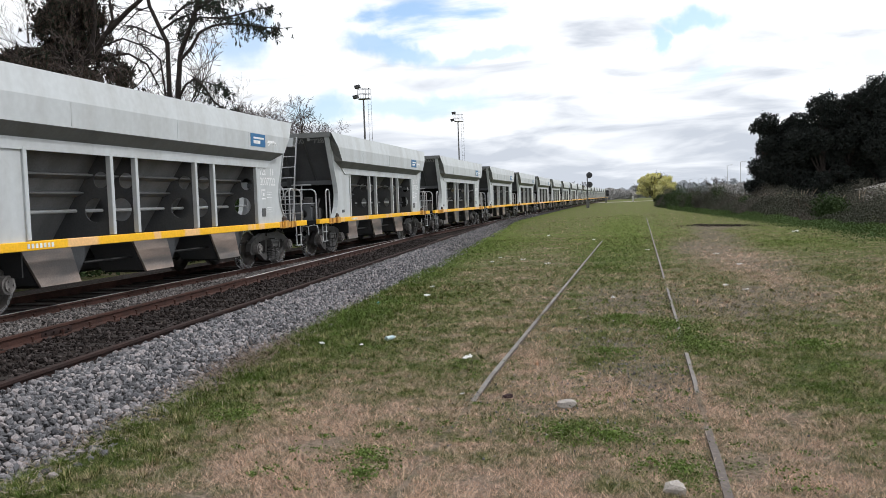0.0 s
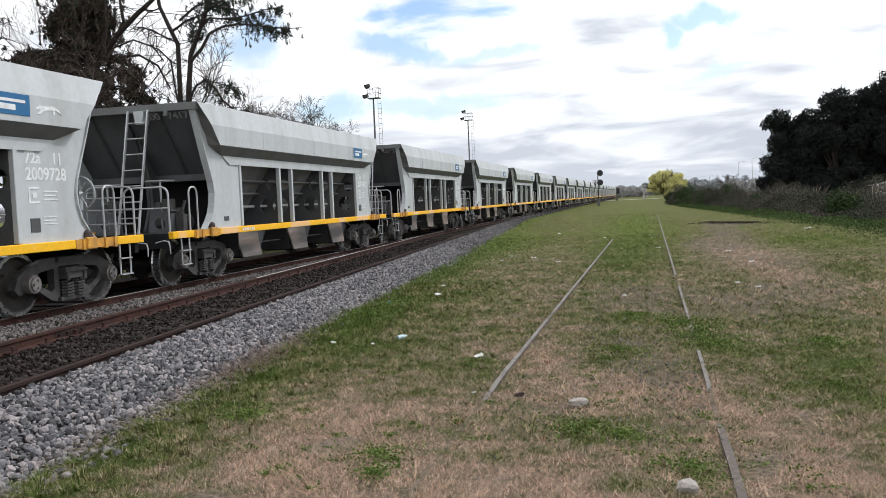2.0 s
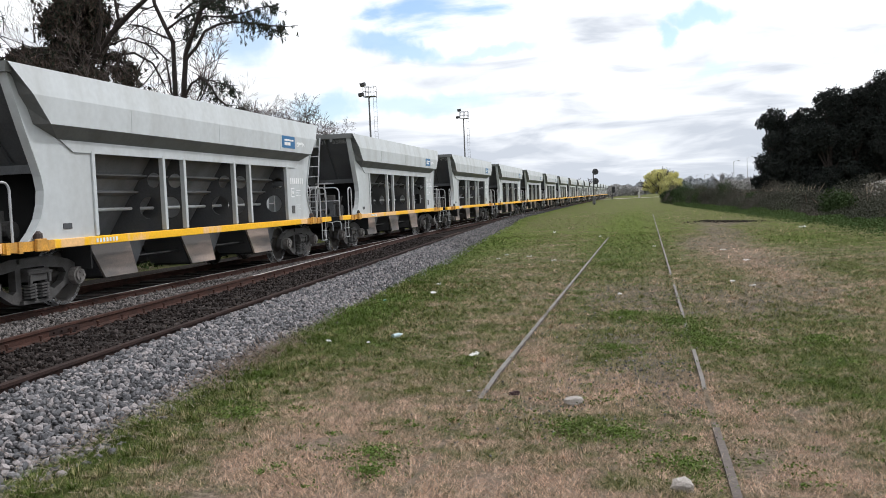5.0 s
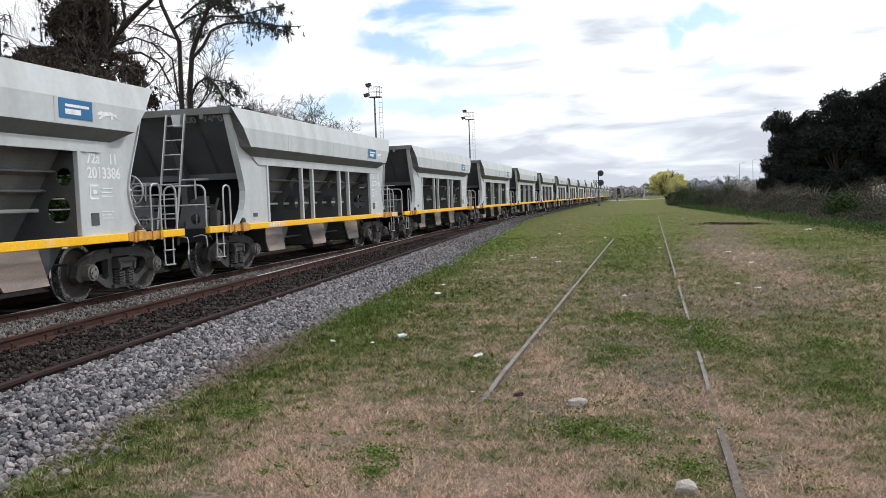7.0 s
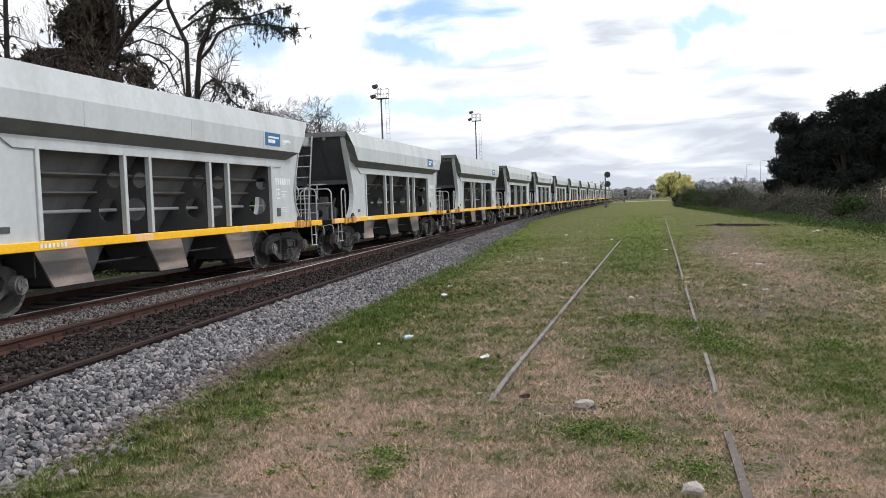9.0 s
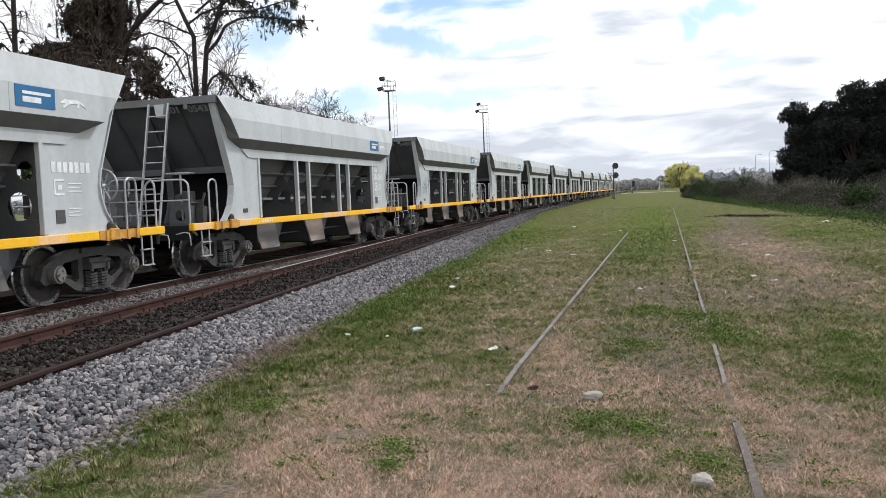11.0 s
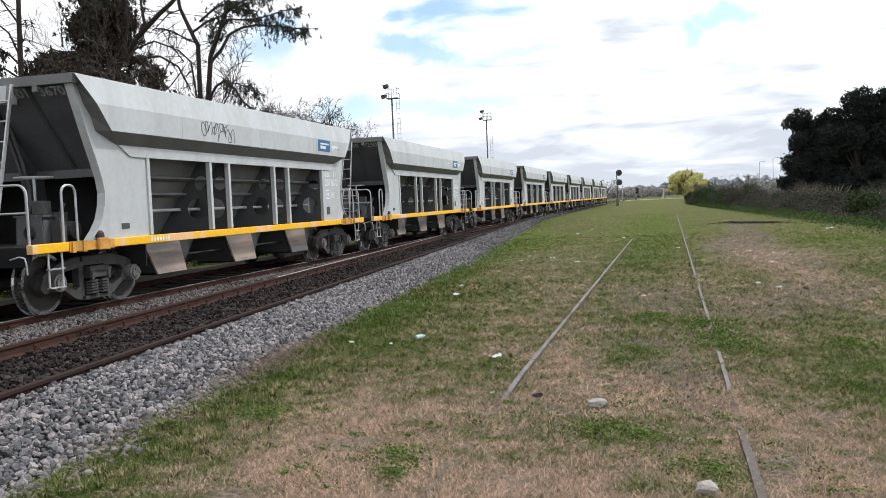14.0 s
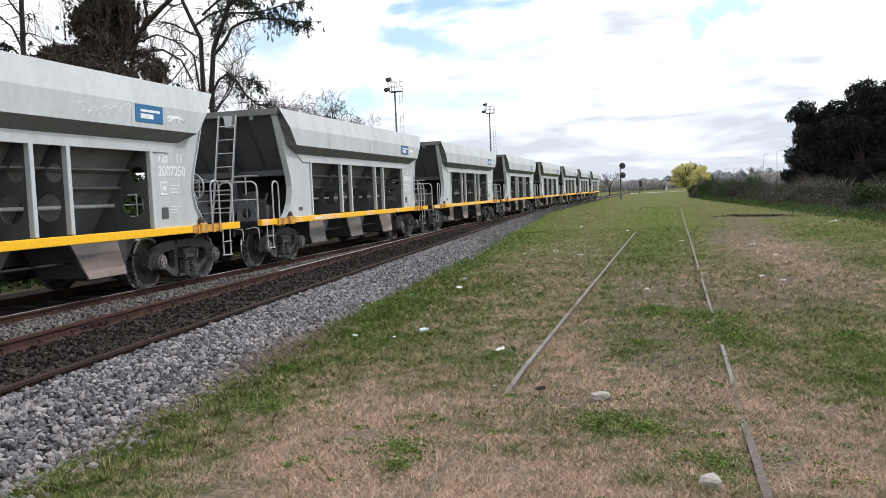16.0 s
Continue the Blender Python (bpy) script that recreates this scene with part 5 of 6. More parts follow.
    bm = prism(bmesh.new(), [(4.03, 2.90), (4.10, 2.935), (4.22, 2.93), (4.36, 2.945), (4.48, 2.91), (4.56, 2.83), (4.49, 2.87), (4.42, 2.89), (4.40, 2.83), (4.36, 2.83), (4.37, 2.885), (4.25, 2.88), (4.18, 2.86), (4.08, 2.81), (4.05, 2.815), (4.13, 2.88), (4.02, 2.875)], 1.69, 1.712, "x")
    part("white_mark", bm, M_WHITE, w, "small white streak mark")
    for y0, y1, z0, z1 in ((4.02, 4.24, 1.60, 1.63), (4.02, 4.24, 1.80, 1.83), (4.02, 4.05, 1.63, 1.80), (4.10, 4.19, 1.68, 1.75), (4.32, 4.62, 1.76, 1.775), (4.32, 4.58, 1.70, 1.715), (4.32, 4.62, 1.64, 1.655), (4.30, 4.6, 1.40, 1.412), (4.30, 4.55, 1.35, 1.362), (4.30, 4.6, 1.30, 1.312)):
        part("stencil_line", box(bmesh.new(), (1.503, (y0 + y1) / 2, (z0 + z1) / 2), (0.006, y1 - y0, z1 - z0)), M_WHITE, w, "small pale stencil line")
    bm = box(bmesh.new(), (1.504, 4.12, 1.30), (0.012, 0.19, 0.19))
    part("data_plate", bm, M_DARK, w, "small dark data plate")
    part("builder_plate", box(bmesh.new(), (1.504, -4.52, 1.23), (0.01, 0.20, 0.085)), M_DARK, w, "small dark plate")
    for k in range(7):
        part("sill_figure", box(bmesh.new(), (1.553, -3.9 + k * 0.085, 0.985), (0.004, 0.05, 0.065)), M_WHITE, w)
    build_bogie(w, -4.88, False)
    build_bogie(w, 5.26, True)
    return w


first_wagon = build_wagon()
wagons = [first_wagon] + [copy_thing(first_wagon, pose(TRAIN_X, PITCH * j, RAIL_Z)) for j in range(1, 21)]
# running numbers, where they can be read
NUMBERS = {1: "2007722", 2: "2009728", 3: "2007417", 4: "2010593", 6: "2013386", 7: "2007490", 10: "2010543", 11: "2013480", 12: "2013670", 13: "2007250"}
code_me, series_me = text_mesh("72a", 0.23), text_mesh("11", 0.23)
code_me.materials.append(M_WHITE)
series_me.materials.append(M_WHITE)
for j, w in enumerate(wagons):
    if j in NUMBERS:
        me = text_mesh(NUMBERS[j], 0.245)
        me.materials.append(M_WHITE)
        link("side_number", me, w, "white stencilled running number", pose(1.505, 3.98, 1.93, 90, 0, 90))
        link("side_code", code_me, w, "white stencilled code", pose(1.505, 3.98, 2.16, 90, 0, 90))
        link("side_series", series_me, w, "white stencilled figures", pose(1.505, 4.54, 2.16, 90, 0, 90))
        for group, x in ((NUMBERS[j][:3], 0.45), (NUMBERS[j][3:], 0.94)):
            me = text_mesh(group, 0.22)
            me.materials.append(M_GREY_STENCIL)
            link("end_number", me, w, "grey stencilled running number", pose(x, -5.55, 3.19, 134.2, 0, 0))
    else:
        for k in range(7):
            part("side_figure", box(bmesh.new(), (1.503, 4.03 + k * 0.125, 2.0), (0.006, 0.085, 0.15)), M_WHITE, w, "pale stencilled figure")


def scrawl(w, path, place, mat, label, width=0.014):
    """Sprayed loops as flat ribbons on the side at x = place."""
    bm = bmesh.new()
    for line in path:
        for (y0, z0), (y1, z1) in zip(line, line[1:]):
            d = Vector((y1 - y0, z1 - z0))
            if d.length < 1e-6:
                continue
            nrm = Vector((-d.y, d.x)).normalized() * width / 2
            vs = [bm.verts.new((place(q[1]), q[0], q[1])) for q in ((y0 + nrm.x, z0 + nrm.y), (y1 + nrm.x, z1 + nrm.y), (y1 - nrm.x, z1 - nrm.y), (y0 - nrm.x, z0 - nrm.y))]
            bm.faces.new(vs)
    part("graffiti", bm, mat, w, label)


def loops_of(seed, y0, y1, z0, z1, count):
    g = random.Random(seed)
    out = []
    for k in range(count):
        cy = y0 + (y1 - y0) * (k + 0.5) / count
        cz, ry, rz = g.uniform(z0, z1), (y1 - y0) / count * g.uniform(0.5, 0.9), (z1 - z0) * g.uniform(0.3, 0.6)
        a0, turns = g.uniform(0, 6), g.uniform(3.5, 6.5)
        out.append([(cy + ry * math.cos(a0 + turns * i / 14) + 0.03 * i / 14, min(z1 + 0.05, max(z0 - 0.05, cz + rz * math.sin(a0 * 2 + turns * 1.1 * i / 14)))) for i in range(15)])
    return [sum(out, [])]


def upper_side(z):
    return 1.70 + 0.01 * (z - 2.68) / 0.38 + 0.004


scrawl(wagons[12], loops_of(5, -2.35, -1.15, 2.76, 2.99, 11), upper_side, M_SCRAWL, "dark looping sprayed scribble")
scrawl(wagons[11], loops_of(8, -4.75, -4.0, 1.5, 2.0, 10), lambda z: 1.504, M_SCRAWL, "thin dark sprayed scribble", 0.009)
scrawl(wagons[13], loops_of(9, 1.7, 2.95, 2.80, 2.98, 8), upper_side, M_WHITE, "white sprayed scribble", 0.012)
for y in (-0.2, 0.1, 0.7, 0.9, 1.1, 1.9, 2.1, 2.35, 3.4, 3.6, 3.8, 4.0):
    drip = bmesh.new()
    vs = [drip.verts.new((1.529, y + a, b)) for a, b in ((-0.02, 2.49), (0.02, 2.49), (0.012, 2.39), (-0.012, 2.40))]
    drip.faces.new(vs)
    part("paint_drip", drip, M_SCRAWL, wagons[4], "dark drip on the top rail")

# ---- trees ----


def limbs(segs, sides=5):
    """Tapered round limbs from (start, end, radius, radius) rows."""
    segs = [s for s in segs if (Vector(s[1]) - Vector(s[0])).length > 1e-4]
    n = len(segs)
    a, b = np.array([s[0] for s in segs]), np.array([s[1] for s in segs])
    r0, r1 = np.array([s[2] for s in segs]), np.array([s[3] for s in segs])
    d = (b - a) / np.linalg.norm(b - a, axis=1)[:, None]
    ref = np.where(np.abs(d[:, 2:3]) > 0.9, np.array([[1.0, 0, 0]]), np.array([[0, 0, 1.0]]))
    u = np.cross(d, ref)
    u /= np.linalg.norm(u, axis=1)[:, None]
    v = np.cross(d, u)
    ang = np.arange(sides) * 2 * math.pi / sides
    ring = u[:, None, :] * np.cos(ang)[None, :, None] + v[:, None, :] * np.sin(ang)[None, :, None]
    verts = np.concatenate([a[:, None] + ring * r0[:, None, None], b[:, None] + ring * r1[:, None, None]], 1).reshape(-1, 3)
    k = np.arange(sides)
    f = np.stack([k, (k + 1) % sides, (k + 1) % sides + sides, k + sides], 1)
    faces = (f[None] + 2 * sides * np.arange(n)[:, None, None]).reshape(-1, 4)
    return verts, faces


def grow(g, p, d, length, r, depth, segs, tips, spread=0.6, up=0.15, bend=0.16, shrink=0.72, kids=(2, 3)):
    """A limb in short crooked pieces, which forks again."""
    p, d = Vector(p), Vector(d).normalized()
    pieces = 4 if depth > 1 else 3
    for i in range(pieces):
        d2 = (d + Vector((g.gauss(0, bend), g.gauss(0, bend), g.gauss(0, bend) + up * 0.3))).normalized()
        q = p + d2 * length / pieces
        ra, rb = r * (1 - 0.35 * i / pieces), r * (1 - 0.35 * (i + 1) / pieces)
        segs.append((tuple(p), tuple(q), ra, rb))
        if depth > 0 and i >= 1 and g.random() < 0.45:
            side = (d2 + Vector((g.gauss(0, 1), g.gauss(0, 1), g.gauss(0, 0.6))).normalized() * spread * 1.3).normalized()
            grow(g, q, side, length * shrink * g.uniform(0.6, 0.9), rb * 0.55, depth - 1, segs, tips, spread, up, bend, shrink, kids)
        p, d = q, d2
    if depth > 0:
        for _ in range(g.randint(*kids)):
            side = (d + Vector((g.gauss(0, 1), g.gauss(0, 1), g.gauss(0, 0.7) + up)).normalized() * spread).normalized()
            grow(g, p, side, length * shrink * g.uniform(0.75, 1.1), r * 0.6, depth - 1, segs, tips, spread, up, bend, shrink, kids)
    else:
        tips.append(tuple(p))


def bare_tree(x, y, height, seed, depth=5, trunk=0.16, label="bare winter tree with fine grey-brown twigs", lean=(0, 0), mat=None, spread=0.7, low=0.35, twig=None):
    g = random.Random(seed)
    segs, tips = [], []
    base = Vector((0, 0, -0.05))
    top = Vector((lean[0], lean[1], height * low))
    segs.append((tuple(base), tuple(top), trunk, trunk * 0.8))
    for k in range(4):
        a = k * 1.6 + g.uniform(-0.5, 0.5)
        grow(g, top, (math.cos(a) * 0.75, math.sin(a) * 0.75, 0.9), height * 0.30, trunk * 0.55, depth - 1, segs, tips, spread, 0.1, 0.17, 0.70)
    k = height / max(s[1][2] for s in segs)
    segs = [(tuple(c * k for c in a), tuple(c * k for c in b), r, q) for a, b, r, q in segs]
    t = tagged(new("bare_tree"), label, "tree", "trees behind the train")
    t.matrix_basis = pose(x, y, 0)
    thick = [s for s in segs if s[2] > 0.03]
    least = 0.009 if twig else 0.014
    thin = [(a, b, max(r, least), max(q, 0.7 * least)) for a, b, r, q in segs if r <= 0.03]
    link("trunk", mesh_of("trunk", *limbs(thick, 6), mat or M_BARK, True), t)
    link("crown", mesh_of("crown", *limbs(thin, 3), twig or M_TWIG), t)
    return t


bare_tree(-23.0, 47, 10.7, 1, 5, 0.06, low=0.5, spread=0.32, mat=M_TWIG_PALE, twig=M_TWIG_PALE)
bare_tree(-28.4, 66, 10.7, 2, 6, 0.22, spread=0.9)
bare_tree(-32.2, 68, 10.9, 6, 6, 0.2, spread=0.85)
bare_tree(-30.4, 64, 9.9, 3, 6, 0.16, spread=0.9)
bare_tree(-27.0, 67, 9.7, 16, 6, 0.14, spread=1.0)
bare_tree(-32.5, 90, 11.1, 4, 6, 0.14, spread=0.9)
bare_tree(-22.6, 37, 11.2, 7, 5, 0.13, spread=0.7)
bare_tree(-27, 40, 13.5, 8, 5, 0.12, spread=0.5, twig=M_TWIG_PALE)


def needles_along(g, a, b, count, hang):
    """Points in drooping tufts under a limb."""
    a, b = np.array(a), np.array(b)
    t = g.uniform(0, 1, (count, 1))
    # strands: every strand hangs from one spot of the limb
    k = max(2, count // 14)
    spot, length = g.uniform(0, 1, k), hang * g.uniform(0.2, 1.9, k)
    side = g.normal(0, 0.09, (k, 3))
    pick = g.integers(0, k, count)
    p = a + (b - a) * spot[pick][:, None] + side[pick] + g.normal(0, 0.03, (count, 3))
    p[:, 2] -= length[pick] * t[:, 0]
    return p


def conifer(x, y, trunks, boughs, seed, label, dead=0.2, tuft=260, hang=0.3, leaf=0.13):
    """trunks: rows of (points, radius); boughs: rows of points with a radius; both from the foot of the tree."""
    g = np.random.default_rng(seed)
    rg = random.Random(seed)
    segs, pts, brown = [], [], []
    for path, r in trunks:
        for i, (p, q) in enumerate(zip(path, path[1:])):
            segs.append((p, q, r * (1 - 0.5 * i / len(path)), r * (1 - 0.5 * (i + 1) / len(path))))
    for path, r, needles in boughs:
        for i, (p, q) in enumerate(zip(path, path[1:])):
            segs.append((p, q, r * (1 - 0.6 * i / len(path)), r * (1 - 0.6 * (i + 1) / len(path))))
            frac = (i + 1) / (len(path) - 1)
            if needles and frac > 0.34:
                pts.append(needles_along(g, p, q, int(tuft * needles * frac), hang))
            for _ in range(5):
                s = g.uniform(0.2, 1)
                m = tuple(np.array(p) + (np.array(q) - np.array(p)) * s)
                e = (m[0] + g.normal(0, 0.5), m[1] + g.normal(0, 0.5), m[2] + g.normal(-0.15, 0.3))
                segs.append((m, e, 0.02, 0.008))
                if needles and frac > 0.34:
                    pts.append(needles_along(g, m, e, int(tuft * needles * 0.35), hang * 0.8))
    t = tagged(new("conifer"), label, "tree", "trees behind the train")
    t.matrix_basis = pose(x, y, 0)
    link("trunk", mesh_of("trunk", *limbs(segs, 7), M_BARK, True), t)
    if pts:
        p = np.concatenate(pts)
        pick = g.random(len(p)) < dead
        for q, mat, nm, lb in ((p[~pick], M_NEEDLE, "needles", "dark green drooping needles"), (p[pick], M_DEADLEAF, "dead_needles", "brown dead needles")):
            if len(q):
                v, f = leaf_quads(q, leaf, seed, droop=1.4, aspect=4.5)
                link(nm, mesh_of(nm, v, f, mat), t, lb)
    return t


# slender twin-stemmed conifer, limbs placed to fit the camera's view over the line
conifer(-19.95, 36, [([(-0.45, 0, -0.1), (-0.42, 0, 4), (-0.36, 0, 7), (-0.33, 0, 9.3), (-0.68, 0, 10.04), (-1.14, 0, 11.08), (-1.4, 0, 13)], 0.13), ([(-0.15, 0.3, -0.1), (-0.1, 0.2, 4), (0.0, 0.1, 6.9), (0.29, 0, 8.77), (0.83, 0, 9.9), (1.29, 0, 10.91), (1.7, 0, 12.8)], 0.145)],
        [([(0.29, 0, 8.5), (0.9, -0.1, 8.96), (1.4, -0.2, 9.61), (2.13, -0.3, 9.84), (2.9, -0.3, 9.88)], 0.085, 0.12),
         ([(2.7, -0.3, 9.9), (2.9, -0.3, 9.88), (3.78, -0.4, 9.74), (4.4, -0.5, 9.57), (4.9, -0.5, 9.5), (5.38, -0.6, 9.37)], 0.05, 1.3),
         ([(0.83, 0, 9.9), (1.38, -0.1, 10.31), (2.53, -0.2, 10.15)], 0.06, 0.3),
         ([(2.2, -0.2, 10.2), (2.53, -0.2, 10.15), (3.43, -0.3, 10.24), (4.2, -0.4, 10.37), (5.07, -0.5, 10.37)], 0.045, 1.1),
         ([(-0.56, 0, 9.91), (0.07, 0.1, 10.32), (0.74, 0.2, 10.55), (1.3, 0.2, 10.5)], 0.06, 1.2),
         ([(-0.3, 0.2, 10.4), (0.5, 0.3, 11.0), (1.4, 0.3, 11.2), (2.2, 0.3, 11.0)], 0.06, 1.5),
         ([(1.29, 0, 10.91), (1.92, 0, 10.75), (2.74, -0.1, 10.55)], 0.05, 1.6),
         ([(1.14, 0, 10.57), (1.95, 0.1, 11.1), (2.9, 0.1, 11.3), (3.5, 0.1, 11.25)], 0.05, 1.5),
         ([(0.5, 0, 9.3), (0.65, 0.2, 9.7), (0.45, 0.2, 9.9), (0.2, 0.3, 9.6)], 0.03, 0.9),
         ([(-0.2, 0, 9.29), (-1.3, 0.1, 9.86), (-2.08, 0.1, 10.23), (-2.6, 0.1, 10.3)], 0.04, 0.0),
         ([(-0.72, 0, 9.51), (-1.55, -0.1, 10.06), (-2.09, 0, 10.17)], 0.03, 0.0),
         ([(-0.42, 0, 6.4), (-0.62, 0.1, 7.12), (-0.78, 0.1, 8.57), (-1.35, 0.1, 9.15), (-2.0, 0, 9.44)], 0.05, 0.0),
         ([(-1.14, 0, 11.0), (-1.77, 0, 10.85), (-2.63, 0.1, 10.22)], 0.035, 0.0),
         ([(0.05, 0, 5.8), (0.17, 0, 6.89), (0.53, -0.1, 7.34), (1.07, -0.2, 7.55)], 0.075, 0.1),
         ([(0.9, -0.2, 7.5), (1.07, -0.2, 7.55), (1.56, -0.3, 7.14), (1.92, -0.3, 6.53), (2.53, -0.4, 6.04), (3.23, -0.4, 5.97)], 0.065, 0.55),
         ([(1.07, -0.2, 7.5), (1.7, -0.2, 7.35), (2.3, -0.3, 7.1), (2.7, -0.3, 6.8)], 0.03, 1.2)],
        31, "tall twin-stemmed conifer with drooping dark boughs", 0.08, 170, 0.24, 0.030)
# heavy old conifer, half brown, shaped to show over the wagons in camera view
heavy = []
g0 = random.Random(77)
for k in range(84):
    z = g0.uniform(5.2, 13.0)
    a = g0.uniform(0, 6.28)
    reach = (3.1 if z < 9.3 else 1.45) * g0.uniform(0.6, 1.1)
    heavy.append(([(0, 0, z), (math.cos(a) * reach * 0.5, math.sin(a) * reach * 0.5, z + 0.1), (math.cos(a) * reach * 0.85, math.sin(a) * reach * 0.85, z - 0.2), (math.cos(a) * reach, math.sin(a) * reach, z - 0.6)], 0.05, 1.0))
heavy.append(([(0.3, 0, 7.9), (0.84, -0.2, 8.68), (2.05, -0.3, 9.91), (3.21, -0.4, 10.76), (3.91, -0.5, 11.16), (4.8, -0.6, 11.8)], 0.16, 0.0))
heavy.append(([(0.84, -0.2, 8.68), (1.15, -0.3, 9.02), (1.55, -0.4, 10.31), (1.54, -0.4, 11.4), (1.6, -0.4, 13.0)], 0.11, 0.0))
heavy.append(([(2.05, -0.3, 9.91), (2.47, -0.4, 10.47), (2.36, -0.4, 11.32), (2.3, -0.4, 13.0)], 0.085, 0.0))
heavy.append(([(1.0, 0, 8.0), (1.42, 0.1, 8.94), (2.8, 0.2, 9.0), (3.72, 0.2, 8.45), (4.3, 0.2, 7.33)], 0.07, 0.0))
heavy.append(([(1.2, 0.1, 8.8), (1.97, 0.2, 8.83), (2.47, 0.2, 8.19), (2.7, 0.2, 7.45)], 0.06, 0.1))
heavy.append(([(0.9, 0, 9.0), (0.88, 0, 9.2), (2.6, 0.1, 9.7), (3.6, 0.1, 9.3), (4.1, 0.1, 8.6)], 0.05, 0.0))
heavy.append(([(-0.3, 0, 7.4), (-1.6, -0.3, 8.6), (-2.9, -0.4, 9.3), (-3.3, -0.4, 9.6)], 0.12, 0.5))
conifer(-25.2, 36, [([(0, 0, -0.1), (0, 0, 5), (0.3, 0, 8.5), (0.2, 0, 14)], 0.32)], heavy, 41, "heavy old conifer with dark and brown dead boughs", 0.58, 210, 0.38, 0.05)
conifer(-27.45, 33, [([(0, 0, -0.1), (0, 0, 6), (0, 0, 8.8), (0.1, 0, 11.1), (0.2, 0, 15)], 0.15)],
        [([(0, 0, 8.9), (-0.5, 0, 10.0), (-1.3, 0.1, 10.6), (-2.2, 0.1, 10.7)], 0.05, 0.0), ([(0.1, 0, 10.3), (-0.5, 0, 11.1), (-1.2, 0.1, 12.0)], 0.05, 0.0), ([(0.1, 0, 10.2), (0.5, 0, 10.5), (0.8, 0.1, 10.3)], 0.025, 0.0), ([(0, 0, 9.3), (0.35, 0, 9.7), (0.55, 0, 9.5)], 0.02, 0.0),
         ([(0, 0, 8.5), (-0.6, 0, 9.1), (-1.4, 0, 9.3), (-2.2, 0, 9.4)], 0.05, 0.8), ([(0, 0, 7.9), (-0.8, 0, 8.4), (-1.8, 0, 8.6), (-3.0, 0, 8.5)], 0.05, 1.0), ([(0, 0, 7.6), (0.6, 0, 8.0), (1.2, 0, 8.0)], 0.04, 0.8)],
        43, "dark straight trunk with a few bare and ragged boughs", 0.3, 260, 0.3, 0.045)


def leaf_crown(name, blobs, count, leaf, seed, mat, thing, label, inner=0.35):
    """A crown of leaf blades on the shells of many overlapping clumps."""
    g = np.random.default_rng(seed)
    pts = []
    total = sum(b[3] ** 2 for b in blobs)
    for x, y, z, r in blobs:
        n = int(count * r * r / total)
        d = g.normal(size=(n, 3))
        d /= np.linalg.norm(d, axis=1)[:, None]
        rad = r * (1 - inner * g.random(n) ** 1.5) * (1 + 0.18 * np.sin(d[:, 0] * 7 + x) * np.sin(d[:, 2] * 6 + z) + 0.1 * g.normal(size=n))
        p = d * rad[:, None] * np.array([1, 1, 0.85]) + np.array([x, y, z])
        pts.append(p)
    p = np.concatenate(pts)
    p = p[p[:, 2] > 0.02]
    v, f = leaf_quads(p, leaf, seed + 1)
    return link(name, mesh_of(name, v, f, mat), thing, label)


def evergreen(x, y, blobs, seed, count, leaf, label):
    t = tagged(new("evergreen_tree"), label, "tree", "dark evergreen trees")
    t.matrix_basis = pose(x, y, 0)
    top = max(b[2] for b in blobs)
    segs = [((0, 0, -0.1), (0.1, 0, top * 0.5), 0.28, 0.2), ((0.1, 0, top * 0.5), (0, 0.1, top), 0.2, 0.06)]
    for bx, by, bz, r in blobs:
        segs.append(((0.05, 0, min(bz * 0.5, top * 0.5)), (bx, by, bz), 0.11, 0.04))
    link("trunk", mesh_of("trunk", *limbs(segs, 7), M_BARK, True), t)
    leaf_crown("crown", blobs, count, leaf, seed, M_DARKLEAF, t, "dense dark leaves")
    return t


def crown_blobs(seed, n, rx, ry, z0, z1, r):
    g = random.Random(seed)
    out = []
    for k in range(n):
        z = z0 + (z1 - z0) * (k + 0.5) / n
        w = math.sin(math.pi * (0.18 + 0.7 * (k + 0.5) / n))
        a = g.uniform(0, 6.28)
        out.append((math.cos(a) * rx * w * g.uniform(0.3, 0.9), math.sin(a) * ry * w * g.uniform(0.3, 0.9), z, r * g.uniform(0.7, 1.15)))
    return out


EVERGREENS = [(10.8, 72, 7.3, 1.7, 0.85), (12.6, 71, 7.2, 1.6, 0.85), (14.6, 70, 8.6, 1.8, 0.95), (16.7, 71, 8.7, 1.9, 0.95), (18.9, 70, 9.5, 2.0, 1.0), (21.2, 71, 9.9, 2.2, 1.1), (23.8, 70, 10.4, 2.4, 1.2), (26.8, 71, 9.6, 2.6, 1.3), (31, 72, 9.5, 3, 1.5),
              (13.2, 77, 6.2, 2.2, 1.2), (17.5, 78, 7.6, 2.6, 1.4), (20.6, 76, 8.6, 2.4, 1.3), (23.5, 78, 8.8, 2.8, 1.5)]
for i, (x, y, h, w, r) in enumerate(EVERGREENS):
    evergreen(x + 0.25, y, crown_blobs(200 + i, 26, w, 2.0, 0.6, h * 1.04 - r * 0.7, r), 300 + i, 30000, 0.105, "tall dense evergreen tree, almost black against the sky")

lime = tagged(new("willow_tree"), "round willow in fresh yellow-green leaf", "tree")
lime.matrix_basis = pose(6.6, 195, 0)
gl = random.Random(9)
segs_l, tips_l = [], []
for k in range(9):
    a = k * 0.7
    grow(gl, (0, 0, 0.4), (math.cos(a) * 0.8, math.sin(a) * 0.8, 1.0), 2.6, 0.14, 3, segs_l, tips_l, 0.5, 0.2, 0.12, 0.72)
